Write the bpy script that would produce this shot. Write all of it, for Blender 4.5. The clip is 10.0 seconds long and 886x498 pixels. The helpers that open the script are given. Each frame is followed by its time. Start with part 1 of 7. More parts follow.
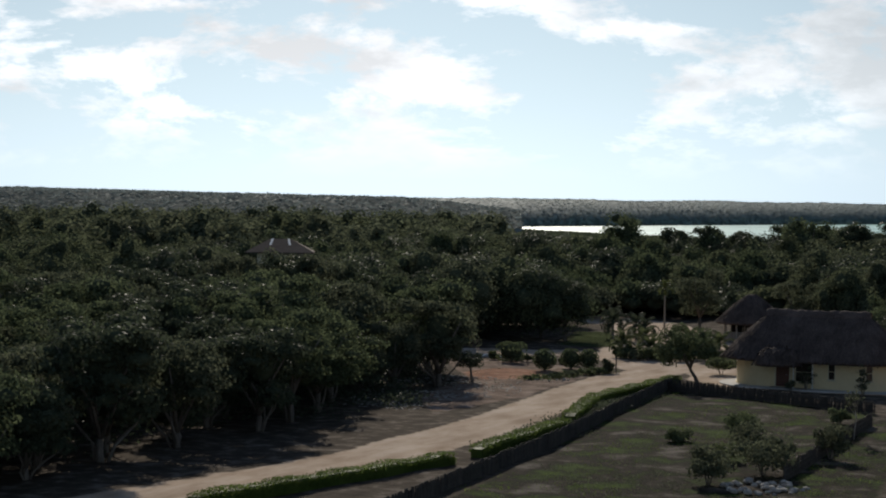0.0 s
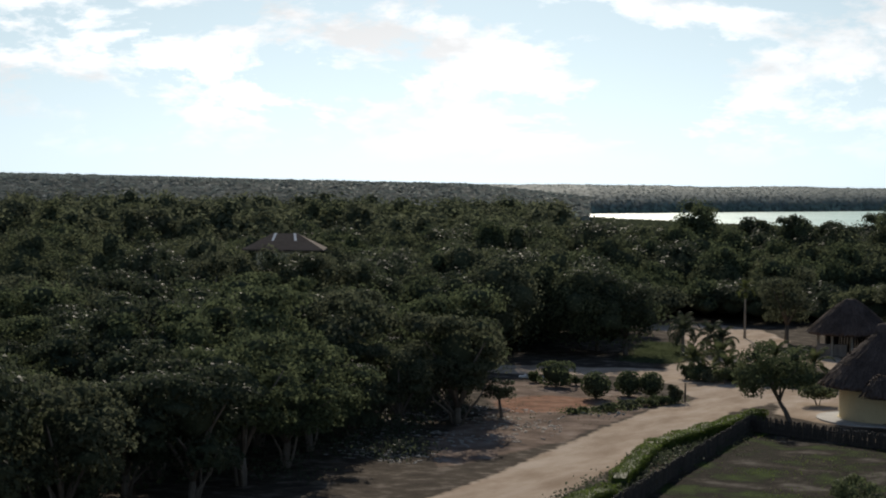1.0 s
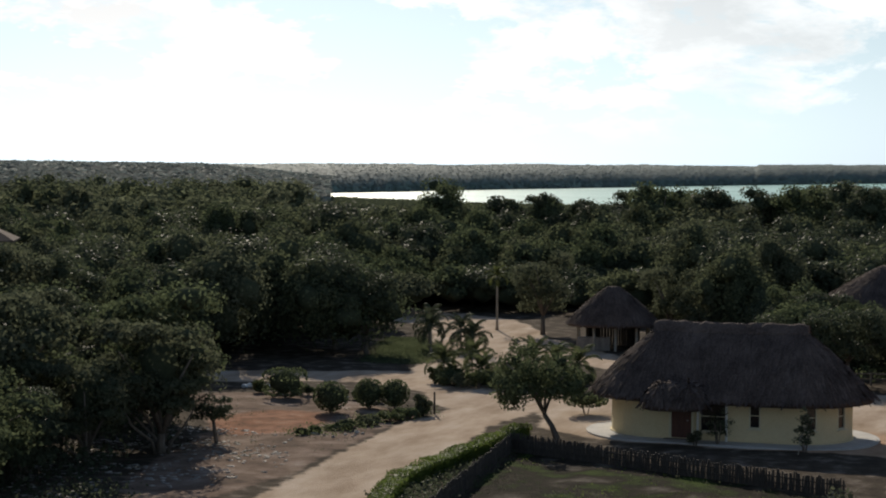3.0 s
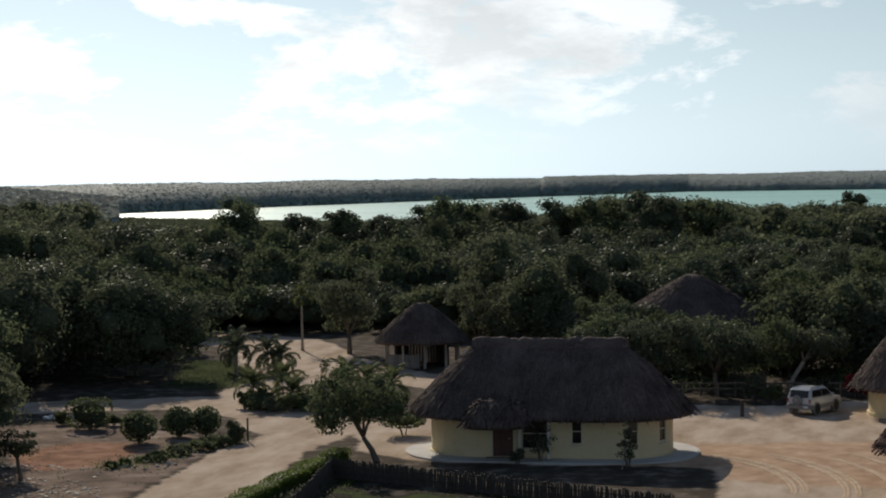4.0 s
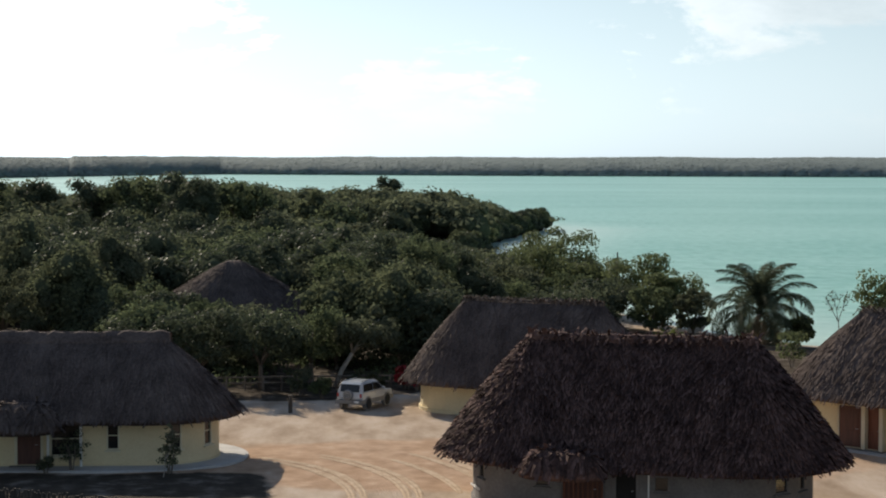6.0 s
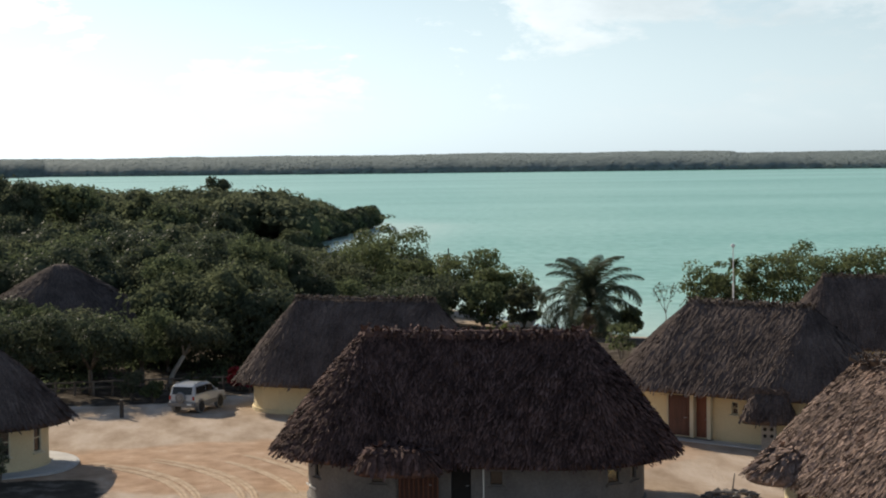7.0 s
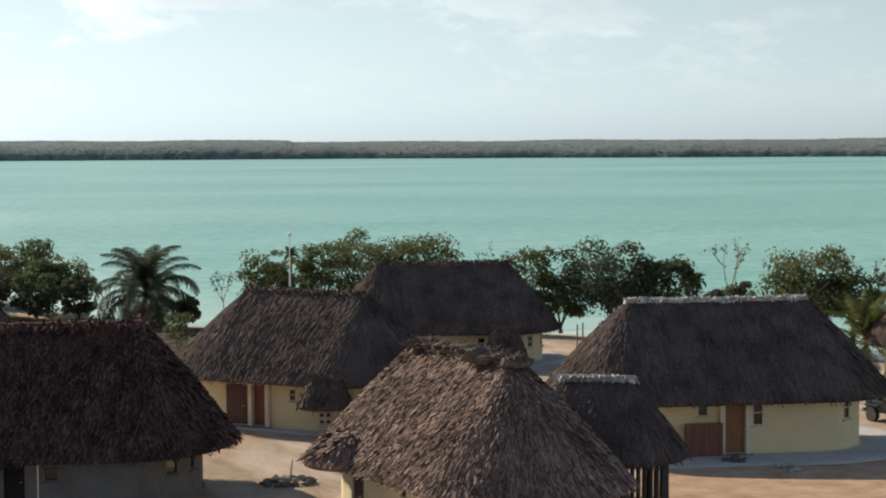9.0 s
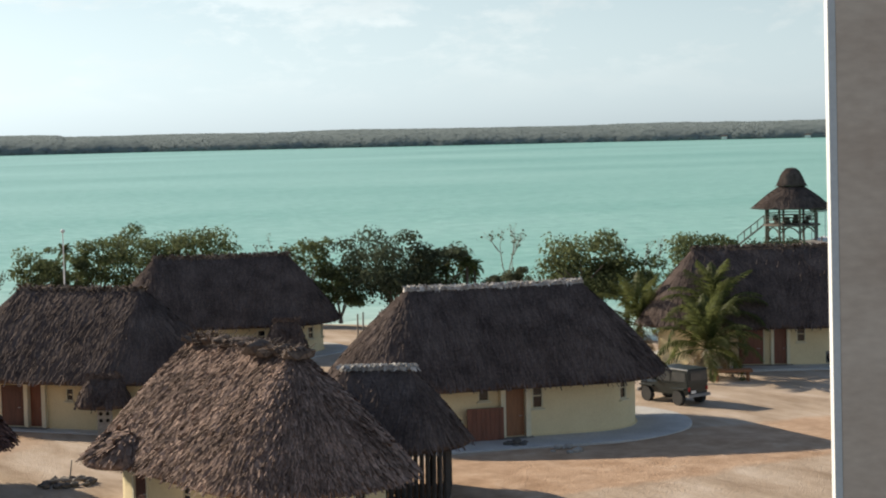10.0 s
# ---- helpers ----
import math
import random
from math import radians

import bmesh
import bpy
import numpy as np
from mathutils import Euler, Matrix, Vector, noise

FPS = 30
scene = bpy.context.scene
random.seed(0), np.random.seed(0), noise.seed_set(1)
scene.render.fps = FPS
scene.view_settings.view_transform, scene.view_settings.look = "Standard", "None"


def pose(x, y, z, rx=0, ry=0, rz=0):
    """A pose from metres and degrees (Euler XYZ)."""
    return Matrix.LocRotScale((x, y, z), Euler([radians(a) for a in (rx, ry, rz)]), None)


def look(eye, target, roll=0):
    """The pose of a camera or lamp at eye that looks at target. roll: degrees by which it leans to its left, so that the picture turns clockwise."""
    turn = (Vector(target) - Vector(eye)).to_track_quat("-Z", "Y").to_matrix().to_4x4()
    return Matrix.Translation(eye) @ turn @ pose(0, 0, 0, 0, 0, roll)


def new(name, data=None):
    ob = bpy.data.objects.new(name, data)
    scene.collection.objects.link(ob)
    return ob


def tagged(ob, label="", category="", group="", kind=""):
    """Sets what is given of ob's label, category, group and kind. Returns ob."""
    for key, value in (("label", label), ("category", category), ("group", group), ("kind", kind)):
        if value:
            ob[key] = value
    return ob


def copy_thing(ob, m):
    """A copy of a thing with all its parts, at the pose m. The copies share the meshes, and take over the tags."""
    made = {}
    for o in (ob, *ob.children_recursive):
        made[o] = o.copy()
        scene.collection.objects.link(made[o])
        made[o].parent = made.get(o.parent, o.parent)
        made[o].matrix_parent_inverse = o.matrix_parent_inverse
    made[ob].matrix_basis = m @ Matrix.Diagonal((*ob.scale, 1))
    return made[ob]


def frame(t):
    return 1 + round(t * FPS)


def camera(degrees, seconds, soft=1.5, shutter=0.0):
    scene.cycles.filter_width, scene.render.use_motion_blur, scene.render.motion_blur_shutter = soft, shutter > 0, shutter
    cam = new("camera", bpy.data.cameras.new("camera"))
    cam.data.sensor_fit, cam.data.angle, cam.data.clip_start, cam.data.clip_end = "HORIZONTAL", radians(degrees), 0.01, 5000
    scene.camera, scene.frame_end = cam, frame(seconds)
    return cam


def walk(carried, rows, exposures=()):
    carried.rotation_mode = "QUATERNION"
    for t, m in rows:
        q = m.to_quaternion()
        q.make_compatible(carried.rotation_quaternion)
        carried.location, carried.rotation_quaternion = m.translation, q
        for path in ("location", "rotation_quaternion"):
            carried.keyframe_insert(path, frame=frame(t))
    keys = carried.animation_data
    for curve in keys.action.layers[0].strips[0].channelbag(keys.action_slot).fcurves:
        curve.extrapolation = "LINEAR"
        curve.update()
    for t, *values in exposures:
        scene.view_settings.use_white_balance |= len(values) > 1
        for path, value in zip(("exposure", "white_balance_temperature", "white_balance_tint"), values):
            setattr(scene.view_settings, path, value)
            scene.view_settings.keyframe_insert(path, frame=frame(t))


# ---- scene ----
cam = camera(28.0, 10.0, soft=2.0)
PATH = [
    (0, (18.04, -51.22, 13.30), (-24.44, 39.28, 10.62), 0.77),
    (0.1, (17.72, -51.01, 13.28), (-24.65, 39.53, 10.51), 0.76),
    (0.2, (17.25, -50.33, 13.25), (-24.95, 40.28, 10.40), 0.76),
    (0.3, (16.59, -49.07, 13.23), (-25.48, 41.60, 10.35), 0.76),
    (0.4, (15.62, -46.87, 13.21), (-26.44, 43.80, 10.29), 0.75),
    (0.5, (14.36, -43.70, 13.21), (-27.93, 46.85, 10.26), 0.74),
    (0.6, (13.43, -39.90, 13.23), (-29.43, 50.38, 10.20), 0.71),
    (0.7, (12.45, -36.11, 13.27), (-31.25, 53.76, 10.16), 0.67),
    (0.8, (11.41, -32.35, 13.31), (-33.24, 57.07, 10.09), 0.63),
    (0.9, (10.32, -28.59, 13.34), (-35.24, 60.36, 9.99), 0.60),
    (1, (9.18, -24.86, 13.36), (-37.10, 63.72, 9.88), 0.61),
    (1.1, (7.77, -21.33, 13.35), (-39.05, 66.96, 9.78), 0.65),
    (1.2, (6.38, -17.79, 13.33), (-40.90, 70.25, 9.62), 0.73),
    (1.3, (5.10, -14.42, 13.30), (-42.55, 73.41, 9.45), 0.82),
    (1.4, (4.02, -11.52, 13.27), (-43.88, 76.17, 9.28), 0.92),
    (1.5, (3.09, -8.98, 13.25), (-44.91, 78.65, 9.17), 1.00),
    (2, (3.11, -8.98, 13.24), (-43.36, 79.48, 9.15), 1.40),
    (2.5, (3.18, -8.95, 13.23), (-37.03, 82.51, 9.00), 0.97),
    (2.7, (3.37, -8.88, 13.28), (-33.98, 83.78, 8.83), 0.53),
    (3.8, (1.85, -9.0, 13.29), (-21.75, 88.24, 9.44), -0.63),
    (4, (1.40, -7.1, 13.36), (-20.26, 90.31, 9.61), -1.01),
    (4.2, (0.72, -3.9, 13.30), (-18.23, 94.19, 9.48), -0.79),
    (4.5, (0.00, 0.00, 13.20), (-15.82, 98.66, 9.34), -0.53),
    (5, (0.00, 0.00, 13.20), (-7.17, 99.65, 8.81), -0.58),
    (5.5, (0.00, 0.00, 13.20), (-0.00, 99.88, 8.30), 0.29),
    (6.8, (0.00, 0.00, 13.20), (11.31, 99.23, 8.24), -0.79),
    (7, (0.00, 0.00, 13.20), (13.85, 98.91, 8.11), -0.69),
    (7.5, (0.00, 0.00, 13.20), (19.88, 97.85, 7.62), -0.69),
    (8, (0.00, 0.00, 13.20), (26.06, 96.36, 7.32), -0.33),
    (8.5, (0.00, 0.00, 13.20), (32.42, 94.41, 7.30), -0.07),
    (9, (0.00, 0.00, 13.20), (37.72, 92.43, 7.28), -0.31),
    (9.5, (0.00, 0.00, 13.20), (43.10, 90.01, 6.92), -0.54),
    (10, (0.00, 0.00, 13.20), (48.89, 86.98, 6.57), -1.28),
]
EXPOSURES = [(0, -0.60, 6300, 10), (0.6, -0.56, 6360, 10), (1.0, -0.48, 6450, 10), (1.5, -0.25, 6520, 10), (2.0, -0.22, 6560, 10), (2.5, -0.26, 6580, 10), (4.0, -0.38, 6550, 10), (4.5, -0.36, 6550, 10), (5.5, 0.10, 6600, 10), (7.5, 0.16, 6750, 10), (8.5, 0.18, 6790, 10), (10, 0.38, 6850, 10)]
walk(cam, [(t, look(eye, target, roll)) for t, eye, target, roll in PATH], EXPOSURES)

# ---- sky and sun ----
SUN_AZ, SUN_EL = radians(-27), radians(27)
world = bpy.data.worlds.new("sky")
scene.world = world
world.use_nodes = True
wn, wl = world.node_tree.nodes, world.node_tree.links
wn.clear()


def wnode(kind, **values):
    n = wn.new(kind)
    for key, value in values.items():
        n.inputs[key].default_value = value
    return n


sky = wn.new("ShaderNodeTexSky")
sky.sky_type = "NISHITA"
sky.sun_disc = False
sky.sun_elevation, sky.sun_rotation = SUN_EL, SUN_AZ
sky.altitude, sky.air_density, sky.dust_density, sky.ozone_density = 0, 1.0, 0.35, 2.0
geo = wn.new("ShaderNodeTexCoord")
comb = wn.new("ShaderNodeMapping")
comb.inputs["Scale"].default_value = (1.0, 1.0, 2.6)
comb.inputs["Location"].default_value = (0.7, 0.3, 0.1)
wl.new(geo.outputs["Generated"], comb.inputs["Vector"])
cn = wnode("ShaderNodeTexNoise", Scale=10.5, Detail=13.0, Roughness=0.63, Distortion=0.2)
wl.new(comb.outputs[0], cn.inputs["Vector"])
cr = wn.new("ShaderNodeValToRGB")
cr.color_ramp.elements[0].position, cr.color_ramp.elements[1].position = 0.49, 0.575
wl.new(cn.outputs["Fac"], cr.inputs[0])
cs = wnode("ShaderNodeTexNoise", Scale=9.0, Detail=6.0, Roughness=0.6)
wl.new(comb.outputs[0], cs.inputs["Vector"])
shade = wn.new("ShaderNodeMapRange")
shade.inputs["From Min"].default_value, shade.inputs["From Max"].default_value = 0.4, 0.62
shade.inputs["To Min"].default_value, shade.inputs["To Max"].default_value = 1.15, 0.72
wl.new(cs.outputs["Fac"], shade.inputs["Value"])
cfac = wn.new("ShaderNodeMath")
cfac.operation = "MULTIPLY"
cfac.inputs[1].default_value = 0.92
wl.new(cr.outputs["Color"], cfac.inputs[0])
axis = wn.new("ShaderNodeSeparateXYZ")
wl.new(geo.outputs["Generated"], axis.inputs[0])
west = wn.new("ShaderNodeMapRange")
west.inputs["From Min"].default_value, west.inputs["From Max"].default_value = -0.45, 0.35
west.inputs["To Min"].default_value, west.inputs["To Max"].default_value = 0.95, 0.2
wl.new(axis.outputs["X"], west.inputs["Value"])
low_sky = wn.new("ShaderNodeMapRange")
low_sky.inputs["From Min"].default_value, low_sky.inputs["From Max"].default_value = 0.012, 0.06
wl.new(axis.outputs["Z"], low_sky.inputs["Value"])
high_sky = wn.new("ShaderNodeMapRange")
high_sky.inputs["From Min"].default_value, high_sky.inputs["From Max"].default_value = 0.3, 0.6
high_sky.inputs["To Min"].default_value, high_sky.inputs["To Max"].default_value = 1.0, 0.1
wl.new(axis.outputs["Z"], high_sky.inputs["Value"])
band = wn.new("ShaderNodeMath")
band.operation = "MULTIPLY"
wl.new(low_sky.outputs[0], band.inputs[0])
wl.new(high_sky.outputs[0], band.inputs[1])
thin = wn.new("ShaderNodeMath")
thin.operation = "MULTIPLY"
wl.new(west.outputs[0], thin.inputs[0])
wl.new(band.outputs[0], thin.inputs[1])
wl.new(thin.outputs[0], cfac.inputs[1])
# haze: towards the horizon the sky pales to a faintly blue white
flat = wn.new("ShaderNodeSeparateXYZ")
wl.new(geo.outputs["Generated"], flat.inputs[0])
hz = wn.new("ShaderNodeMapRange")
hz.inputs["From Min"].default_value, hz.inputs["From Max"].default_value = 0.0, 0.45
hz.inputs["To Min"].default_value, hz.inputs["To Max"].default_value = 0.9, 0.1
wl.new(flat.outputs["Z"], hz.inputs["Value"])
pale = wn.new("ShaderNodeRGBToBW")
wl.new(sky.outputs[0], pale.inputs[0])
tint = wn.new("ShaderNodeVectorMath")
tint.operation = "MULTIPLY"
tint.inputs[1].default_value = (0.70, 0.885, 1.02)
wl.new(pale.outputs[0], tint.inputs[0])
hazed = wn.new("ShaderNodeMix")
hazed.data_type = "RGBA"
wl.new(hz.outputs[0], hazed.inputs["Factor"])
wl.new(sky.outputs[0], hazed.inputs["A"])
wl.new(tint.outputs[0], hazed.inputs["B"])
# a cloud scatters the light of the sky behind it, whitened
grey = wn.new("ShaderNodeRGBToBW")
wl.new(sky.outputs[0], grey.inputs[0])
lift = wn.new("ShaderNodeMath")
lift.operation = "MULTIPLY_ADD"
lift.inputs[1].default_value, lift.inputs[2].default_value = 1.12, 1.5
wl.new(grey.outputs[0], lift.inputs[0])
lit = wn.new("ShaderNodeMath")
lit.operation = "MULTIPLY"
wl.new(lift.outputs[0], lit.inputs[0])
wl.new(shade.outputs[0], lit.inputs[1])
cloud = wn.new("ShaderNodeMix")
cloud.data_type = "RGBA"
wl.new(cfac.outputs[0], cloud.inputs["Factor"])
wl.new(hazed.outputs["Result"], cloud.inputs["A"])
wl.new(lit.outputs[0], cloud.inputs["B"])
bg = wnode("ShaderNodeBackground", Strength=0.104)
wl.new(cloud.outputs["Result"], bg.inputs["Color"])
wout = wn.new("ShaderNodeOutputWorld")
wl.new(bg.outputs[0], wout.inputs["Surface"])

sun_data = bpy.data.lights.new("sun", "SUN")
sun_data.energy, sun_data.angle, sun_data.color = 5.0, radians(0.6), (1.0, 0.90, 0.75)
sun = new("sun", sun_data)
sun_from = Vector((math.sin(SUN_AZ) * math.cos(SUN_EL), math.cos(SUN_AZ) * math.cos(SUN_EL), math.sin(SUN_EL)))
sun.matrix_world = look(sun_from * 100, (0, 0, 0))


# ---- materials ----
def material(name, one, two, scale=3.0, fine=30.0, rough=0.8, bump=0.3, island=0.0, metal=0.0, spec=0.5, through_light=0.0, coat=0.0,
             space="Object", stretch=(1, 1, 1)):
    """Two colours mixed by coarse and fine noise, with a fine relief; island: how far loose pieces differ in brightness."""
    m = bpy.data.materials.new(name)
    m.use_nodes = True
    n, l = m.node_tree.nodes, m.node_tree.links
    bsdf = n["Principled BSDF"]
    where = n.new("ShaderNodeTexCoord")
    mapping = n.new("ShaderNodeMapping")
    mapping.inputs["Scale"].default_value = stretch
    l.new(where.outputs[space], mapping.inputs["Vector"])
    coarse, grain = n.new("ShaderNodeTexNoise"), n.new("ShaderNodeTexNoise")
    for tex, s, det in ((coarse, scale, 5.0), (grain, fine, 4.0)):
        tex.inputs["Scale"].default_value, tex.inputs["Detail"].default_value = s, det
        l.new(mapping.outputs[0], tex.inputs["Vector"])
    both = n.new("ShaderNodeMath")
    both.operation = "MULTIPLY_ADD"
    both.inputs[1].default_value = 0.45
    l.new(grain.outputs["Fac"], both.inputs[0])
    half = n.new("ShaderNodeMath")
    half.operation = "MULTIPLY"
    half.inputs[1].default_value = 0.6
    l.new(coarse.outputs["Fac"], half.inputs[0])
    l.new(half.outputs[0], both.inputs[2])
    ramp = n.new("ShaderNodeValToRGB")
    ramp.color_ramp.elements[0].position, ramp.color_ramp.elements[1].position = 0.38, 0.66
    ramp.color_ramp.elements[0].color, ramp.color_ramp.elements[1].color = (*one, 1), (*two, 1)
    l.new(both.outputs[0], ramp.inputs[0])
    colour = ramp.outputs["Color"]
    if island:
        g = n.new("ShaderNodeNewGeometry")
        span = n.new("ShaderNodeMapRange")
        span.inputs["To Min"].default_value, span.inputs["To Max"].default_value = 1 - island, 1 + island
        l.new(g.outputs["Random Per Island"], span.inputs["Value"])
        hsv = n.new("ShaderNodeHueSaturation")
        l.new(span.outputs[0], hsv.inputs["Value"])
        l.new(colour, hsv.inputs["Color"])
        colour = hsv.outputs["Color"]
    l.new(colour, bsdf.inputs["Base Color"])
    bsdf.inputs["Roughness"].default_value, bsdf.inputs["Metallic"].default_value = rough, metal
    bsdf.inputs["Specular IOR Level"].default_value, bsdf.inputs["Coat Weight"].default_value = spec, coat
    if bump:
        relief = n.new("ShaderNodeBump")
        relief.inputs["Strength"].default_value, relief.inputs["Distance"].default_value = bump, 0.02
        l.new(both.outputs[0], relief.inputs["Height"])
        l.new(relief.outputs[0], bsdf.inputs["Normal"])
    if through_light:
        tr, mix = n.new("ShaderNodeBsdfTranslucent"), n.new("ShaderNodeMixShader")
        l.new(colour, tr.inputs["Color"])
        mix.inputs[0].default_value = through_light
        l.new(bsdf.outputs[0], mix.inputs[1])
        l.new(tr.outputs[0], mix.inputs[2])
        l.new(mix.outputs[0], n["Material Output"].inputs["Surface"])
    return m


LEAF = material("leaf_green", (0.082, 0.102, 0.054), (0.143, 0.168, 0.090), 0.35, 3.0, 0.6, 0.0, 0.2, spec=0.0, through_light=0.45)
LEAF_DARK = material("leaf_dark", (0.056, 0.069, 0.044), (0.101, 0.118, 0.074), 0.3, 3.0, 0.45, 0.0, 0.2, spec=0.012, through_light=0.42)
LEAF_OLIVE = material("leaf_olive", (0.086, 0.098, 0.060), (0.144, 0.154, 0.100), 0.3, 3.0, 0.6, 0.0, 0.2, spec=0.0, through_light=0.48)
LEAF_SHORE = material("leaf_shore", (0.088, 0.108, 0.050), (0.150, 0.172, 0.086), 0.3, 3.0, 0.5, 0.0, 0.22, spec=0.02, through_light=0.5)
LEAF_BRIGHT = material("leaf_bright", (0.085, 0.128, 0.030), (0.145, 0.190, 0.052), 0.4, 3.0, 0.5, 0.0, 0.2, spec=0.04, through_light=0.55)
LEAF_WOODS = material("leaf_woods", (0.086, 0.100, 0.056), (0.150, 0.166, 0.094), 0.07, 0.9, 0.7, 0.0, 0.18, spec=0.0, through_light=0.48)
# Light haze of the middle distance painted in as a paler leaf colour.
LEAF_MIDDLE = material("leaf_middle_haze", (0.104, 0.120, 0.072), (0.160, 0.174, 0.108), 0.05, 0.5, 0.8, 0.0, 0.12, spec=0.0, through_light=0.5)
# Crown cores: shade inside the foliage painted in as a darker leaf colour.
INNER_SHADE = material("shaded_inner_leaves", (0.044, 0.053, 0.033), (0.080, 0.091, 0.057), 0.9, 5.0, 0.9, 0.0, spec=0.0)
# Far leaves are paled and blued: distance haze painted into their colour.
INNER_FAR = material("inner_far_haze", (0.166, 0.198, 0.190), (0.212, 0.246, 0.232), 0.05, 0.35, 0.75, 0.0, 0.1, spec=0.03)
LEAF_FAR = material("leaf_far_haze", (0.168, 0.203, 0.198), (0.215, 0.255, 0.245), 0.012, 0.1, 0.8, 0.0, 0.1, spec=0.05, through_light=0.6)
LEAF_RED = material("leaf_red", (0.16, 0.015, 0.02), (0.34, 0.03, 0.04), 0.8, 6.0, 0.45, 0.0, 0.4, spec=0.22, through_light=0.3)
PALM = material("palm_leaf", (0.066, 0.084, 0.028), (0.140, 0.156, 0.058), 0.6, 5.0, 0.5, 0.0, 0.25, spec=0.1, through_light=0.5)
PALM_DRY = material("palm_dry", (0.16, 0.11, 0.06), (0.30, 0.22, 0.12), 0.8, 6.0, 0.6, 0.0, 0.3, through_light=0.2)
BARK = material("bark", (0.09, 0.07, 0.055), (0.20, 0.17, 0.14), 2.0, 14.0, 0.9, 0.6, stretch=(1, 1, 0.25))
BARK_PALE = material("bark_pale", (0.24, 0.21, 0.17), (0.42, 0.38, 0.32), 2.0, 14.0, 0.9, 0.5, stretch=(1, 1, 0.3))
THATCH = material("thatch_grey", (0.066, 0.050, 0.045), (0.148, 0.114, 0.100), 0.8, 9.0, 0.9, 0.5, 0.2, spec=0.05)
THATCH_RED = material("thatch_brown", (0.048, 0.030, 0.027), (0.155, 0.094, 0.080), 1.2, 9.0, 0.85, 0.5, 0.55, spec=0.06)
THATCH_TAN = material("thatch_tan", (0.114, 0.079, 0.064), (0.315, 0.222, 0.180), 1.0, 9.0, 0.85, 0.5, 0.5, spec=0.1)
THATCH_RIDGE = material("thatch_weathered", (0.34, 0.31, 0.28), (0.62, 0.58, 0.53), 1.5, 9.0, 0.8, 0.5, 0.4)
PLASTER = material("yellow_plaster", (0.64, 0.53, 0.32), (0.73, 0.62, 0.39), 0.8, 12.0, 0.85, 0.15)
PLASTER_WHITE = material("cream_trim", (0.60, 0.54, 0.38), (0.70, 0.64, 0.48), 1.5, 14.0, 0.8, 0.15)
CEMENT = material("grey_cement", (0.13, 0.12, 0.115), (0.21, 0.195, 0.185), 0.9, 11.0, 0.9, 0.35)
CONCRETE = material("tower_concrete", (0.68, 0.52, 0.40), (0.84, 0.68, 0.54), 0.5, 6.0, 0.9, 0.3, stretch=(1, 1, 2.2))
WHITE = material("white_paint", (0.68, 0.68, 0.66), (0.80, 0.80, 0.78), 2.0, 20.0, 0.5, 0.05)
WOOD_RED = material("door_wood", (0.125, 0.042, 0.023), (0.21, 0.075, 0.042), 2.0, 18.0, 0.55, 0.3, stretch=(4, 4, 0.4))
WOOD_BROWN = material("door_wood_brown", (0.065, 0.024, 0.017), (0.12, 0.046, 0.03), 2.0, 18.0, 0.55, 0.3, stretch=(4, 4, 0.4))
WOOD_ORANGE = material("door_wood_light", (0.20, 0.088, 0.040), (0.31, 0.14, 0.062), 2.0, 18.0, 0.55, 0.3, stretch=(4, 4, 0.4))
WOOD_GREY = material("grey_timber", (0.13, 0.115, 0.10), (0.27, 0.24, 0.21), 2.5, 20.0, 0.85, 0.4, stretch=(1, 1, 0.3))
WOOD_DARK = material("dark_stakes", (0.035, 0.030, 0.026), (0.085, 0.070, 0.058), 2.5, 20.0, 0.9, 0.5, stretch=(1, 1, 0.3))
STONE = material("stone", (0.24, 0.22, 0.20), (0.42, 0.39, 0.35), 2.0, 16.0, 0.9, 0.6, 0.25)
STONE_DARK = material("dark_stone", (0.06, 0.055, 0.05), (0.14, 0.125, 0.11), 2.0, 16.0, 0.9, 0.6, 0.25)
GLASS = material("dark_glass", (0.012, 0.013, 0.015), (0.02, 0.022, 0.025), 1.0, 5.0, 0.08, 0.0)
# Jeep glass: base colour lightened to stand in for reflections.
GLASS_SHEEN = material("glass_painted_sheen", (0.05, 0.055, 0.056), (0.07, 0.075, 0.076), 1.0, 5.0, 0.12, 0.0)
# Near-black colour that paints the shade inside rooms and recesses.
SHADE_DARK = material("interior_shade", (0.012, 0.011, 0.010), (0.022, 0.02, 0.018), 1.0, 5.0, 0.9, 0.0)
METAL_ROOF = material("sheet_roof", (0.10, 0.075, 0.062), (0.15, 0.115, 0.095), 0.5, 5.0, 0.9, 0.1, spec=0.05)
CAR_WHITE = material("silver_white_paint", (0.44, 0.46, 0.48), (0.50, 0.52, 0.54), 1.5, 20.0, 0.28, 0.0, coat=0.6)
CAR_GREY = material("grey_cladding", (0.17, 0.17, 0.17), (0.23, 0.23, 0.23), 2.0, 20.0, 0.45, 0.0)
CAR_GREEN = material("dark_green_paint", (0.007, 0.011, 0.010), (0.014, 0.020, 0.018), 1.5, 20.0, 0.3, 0.0, coat=0.08)
RUBBER = material("rubber", (0.018, 0.018, 0.018), (0.035, 0.034, 0.033), 3.0, 25.0, 0.85, 0.2)
RIM = material("wheel_rim", (0.34, 0.34, 0.34), (0.46, 0.46, 0.46), 3.0, 20.0, 0.4, 0.0, metal=0.3)
LAMP_RED = material("tail_lamp", (0.30, 0.02, 0.02), (0.40, 0.03, 0.03), 3.0, 20.0, 0.2, 0.0)
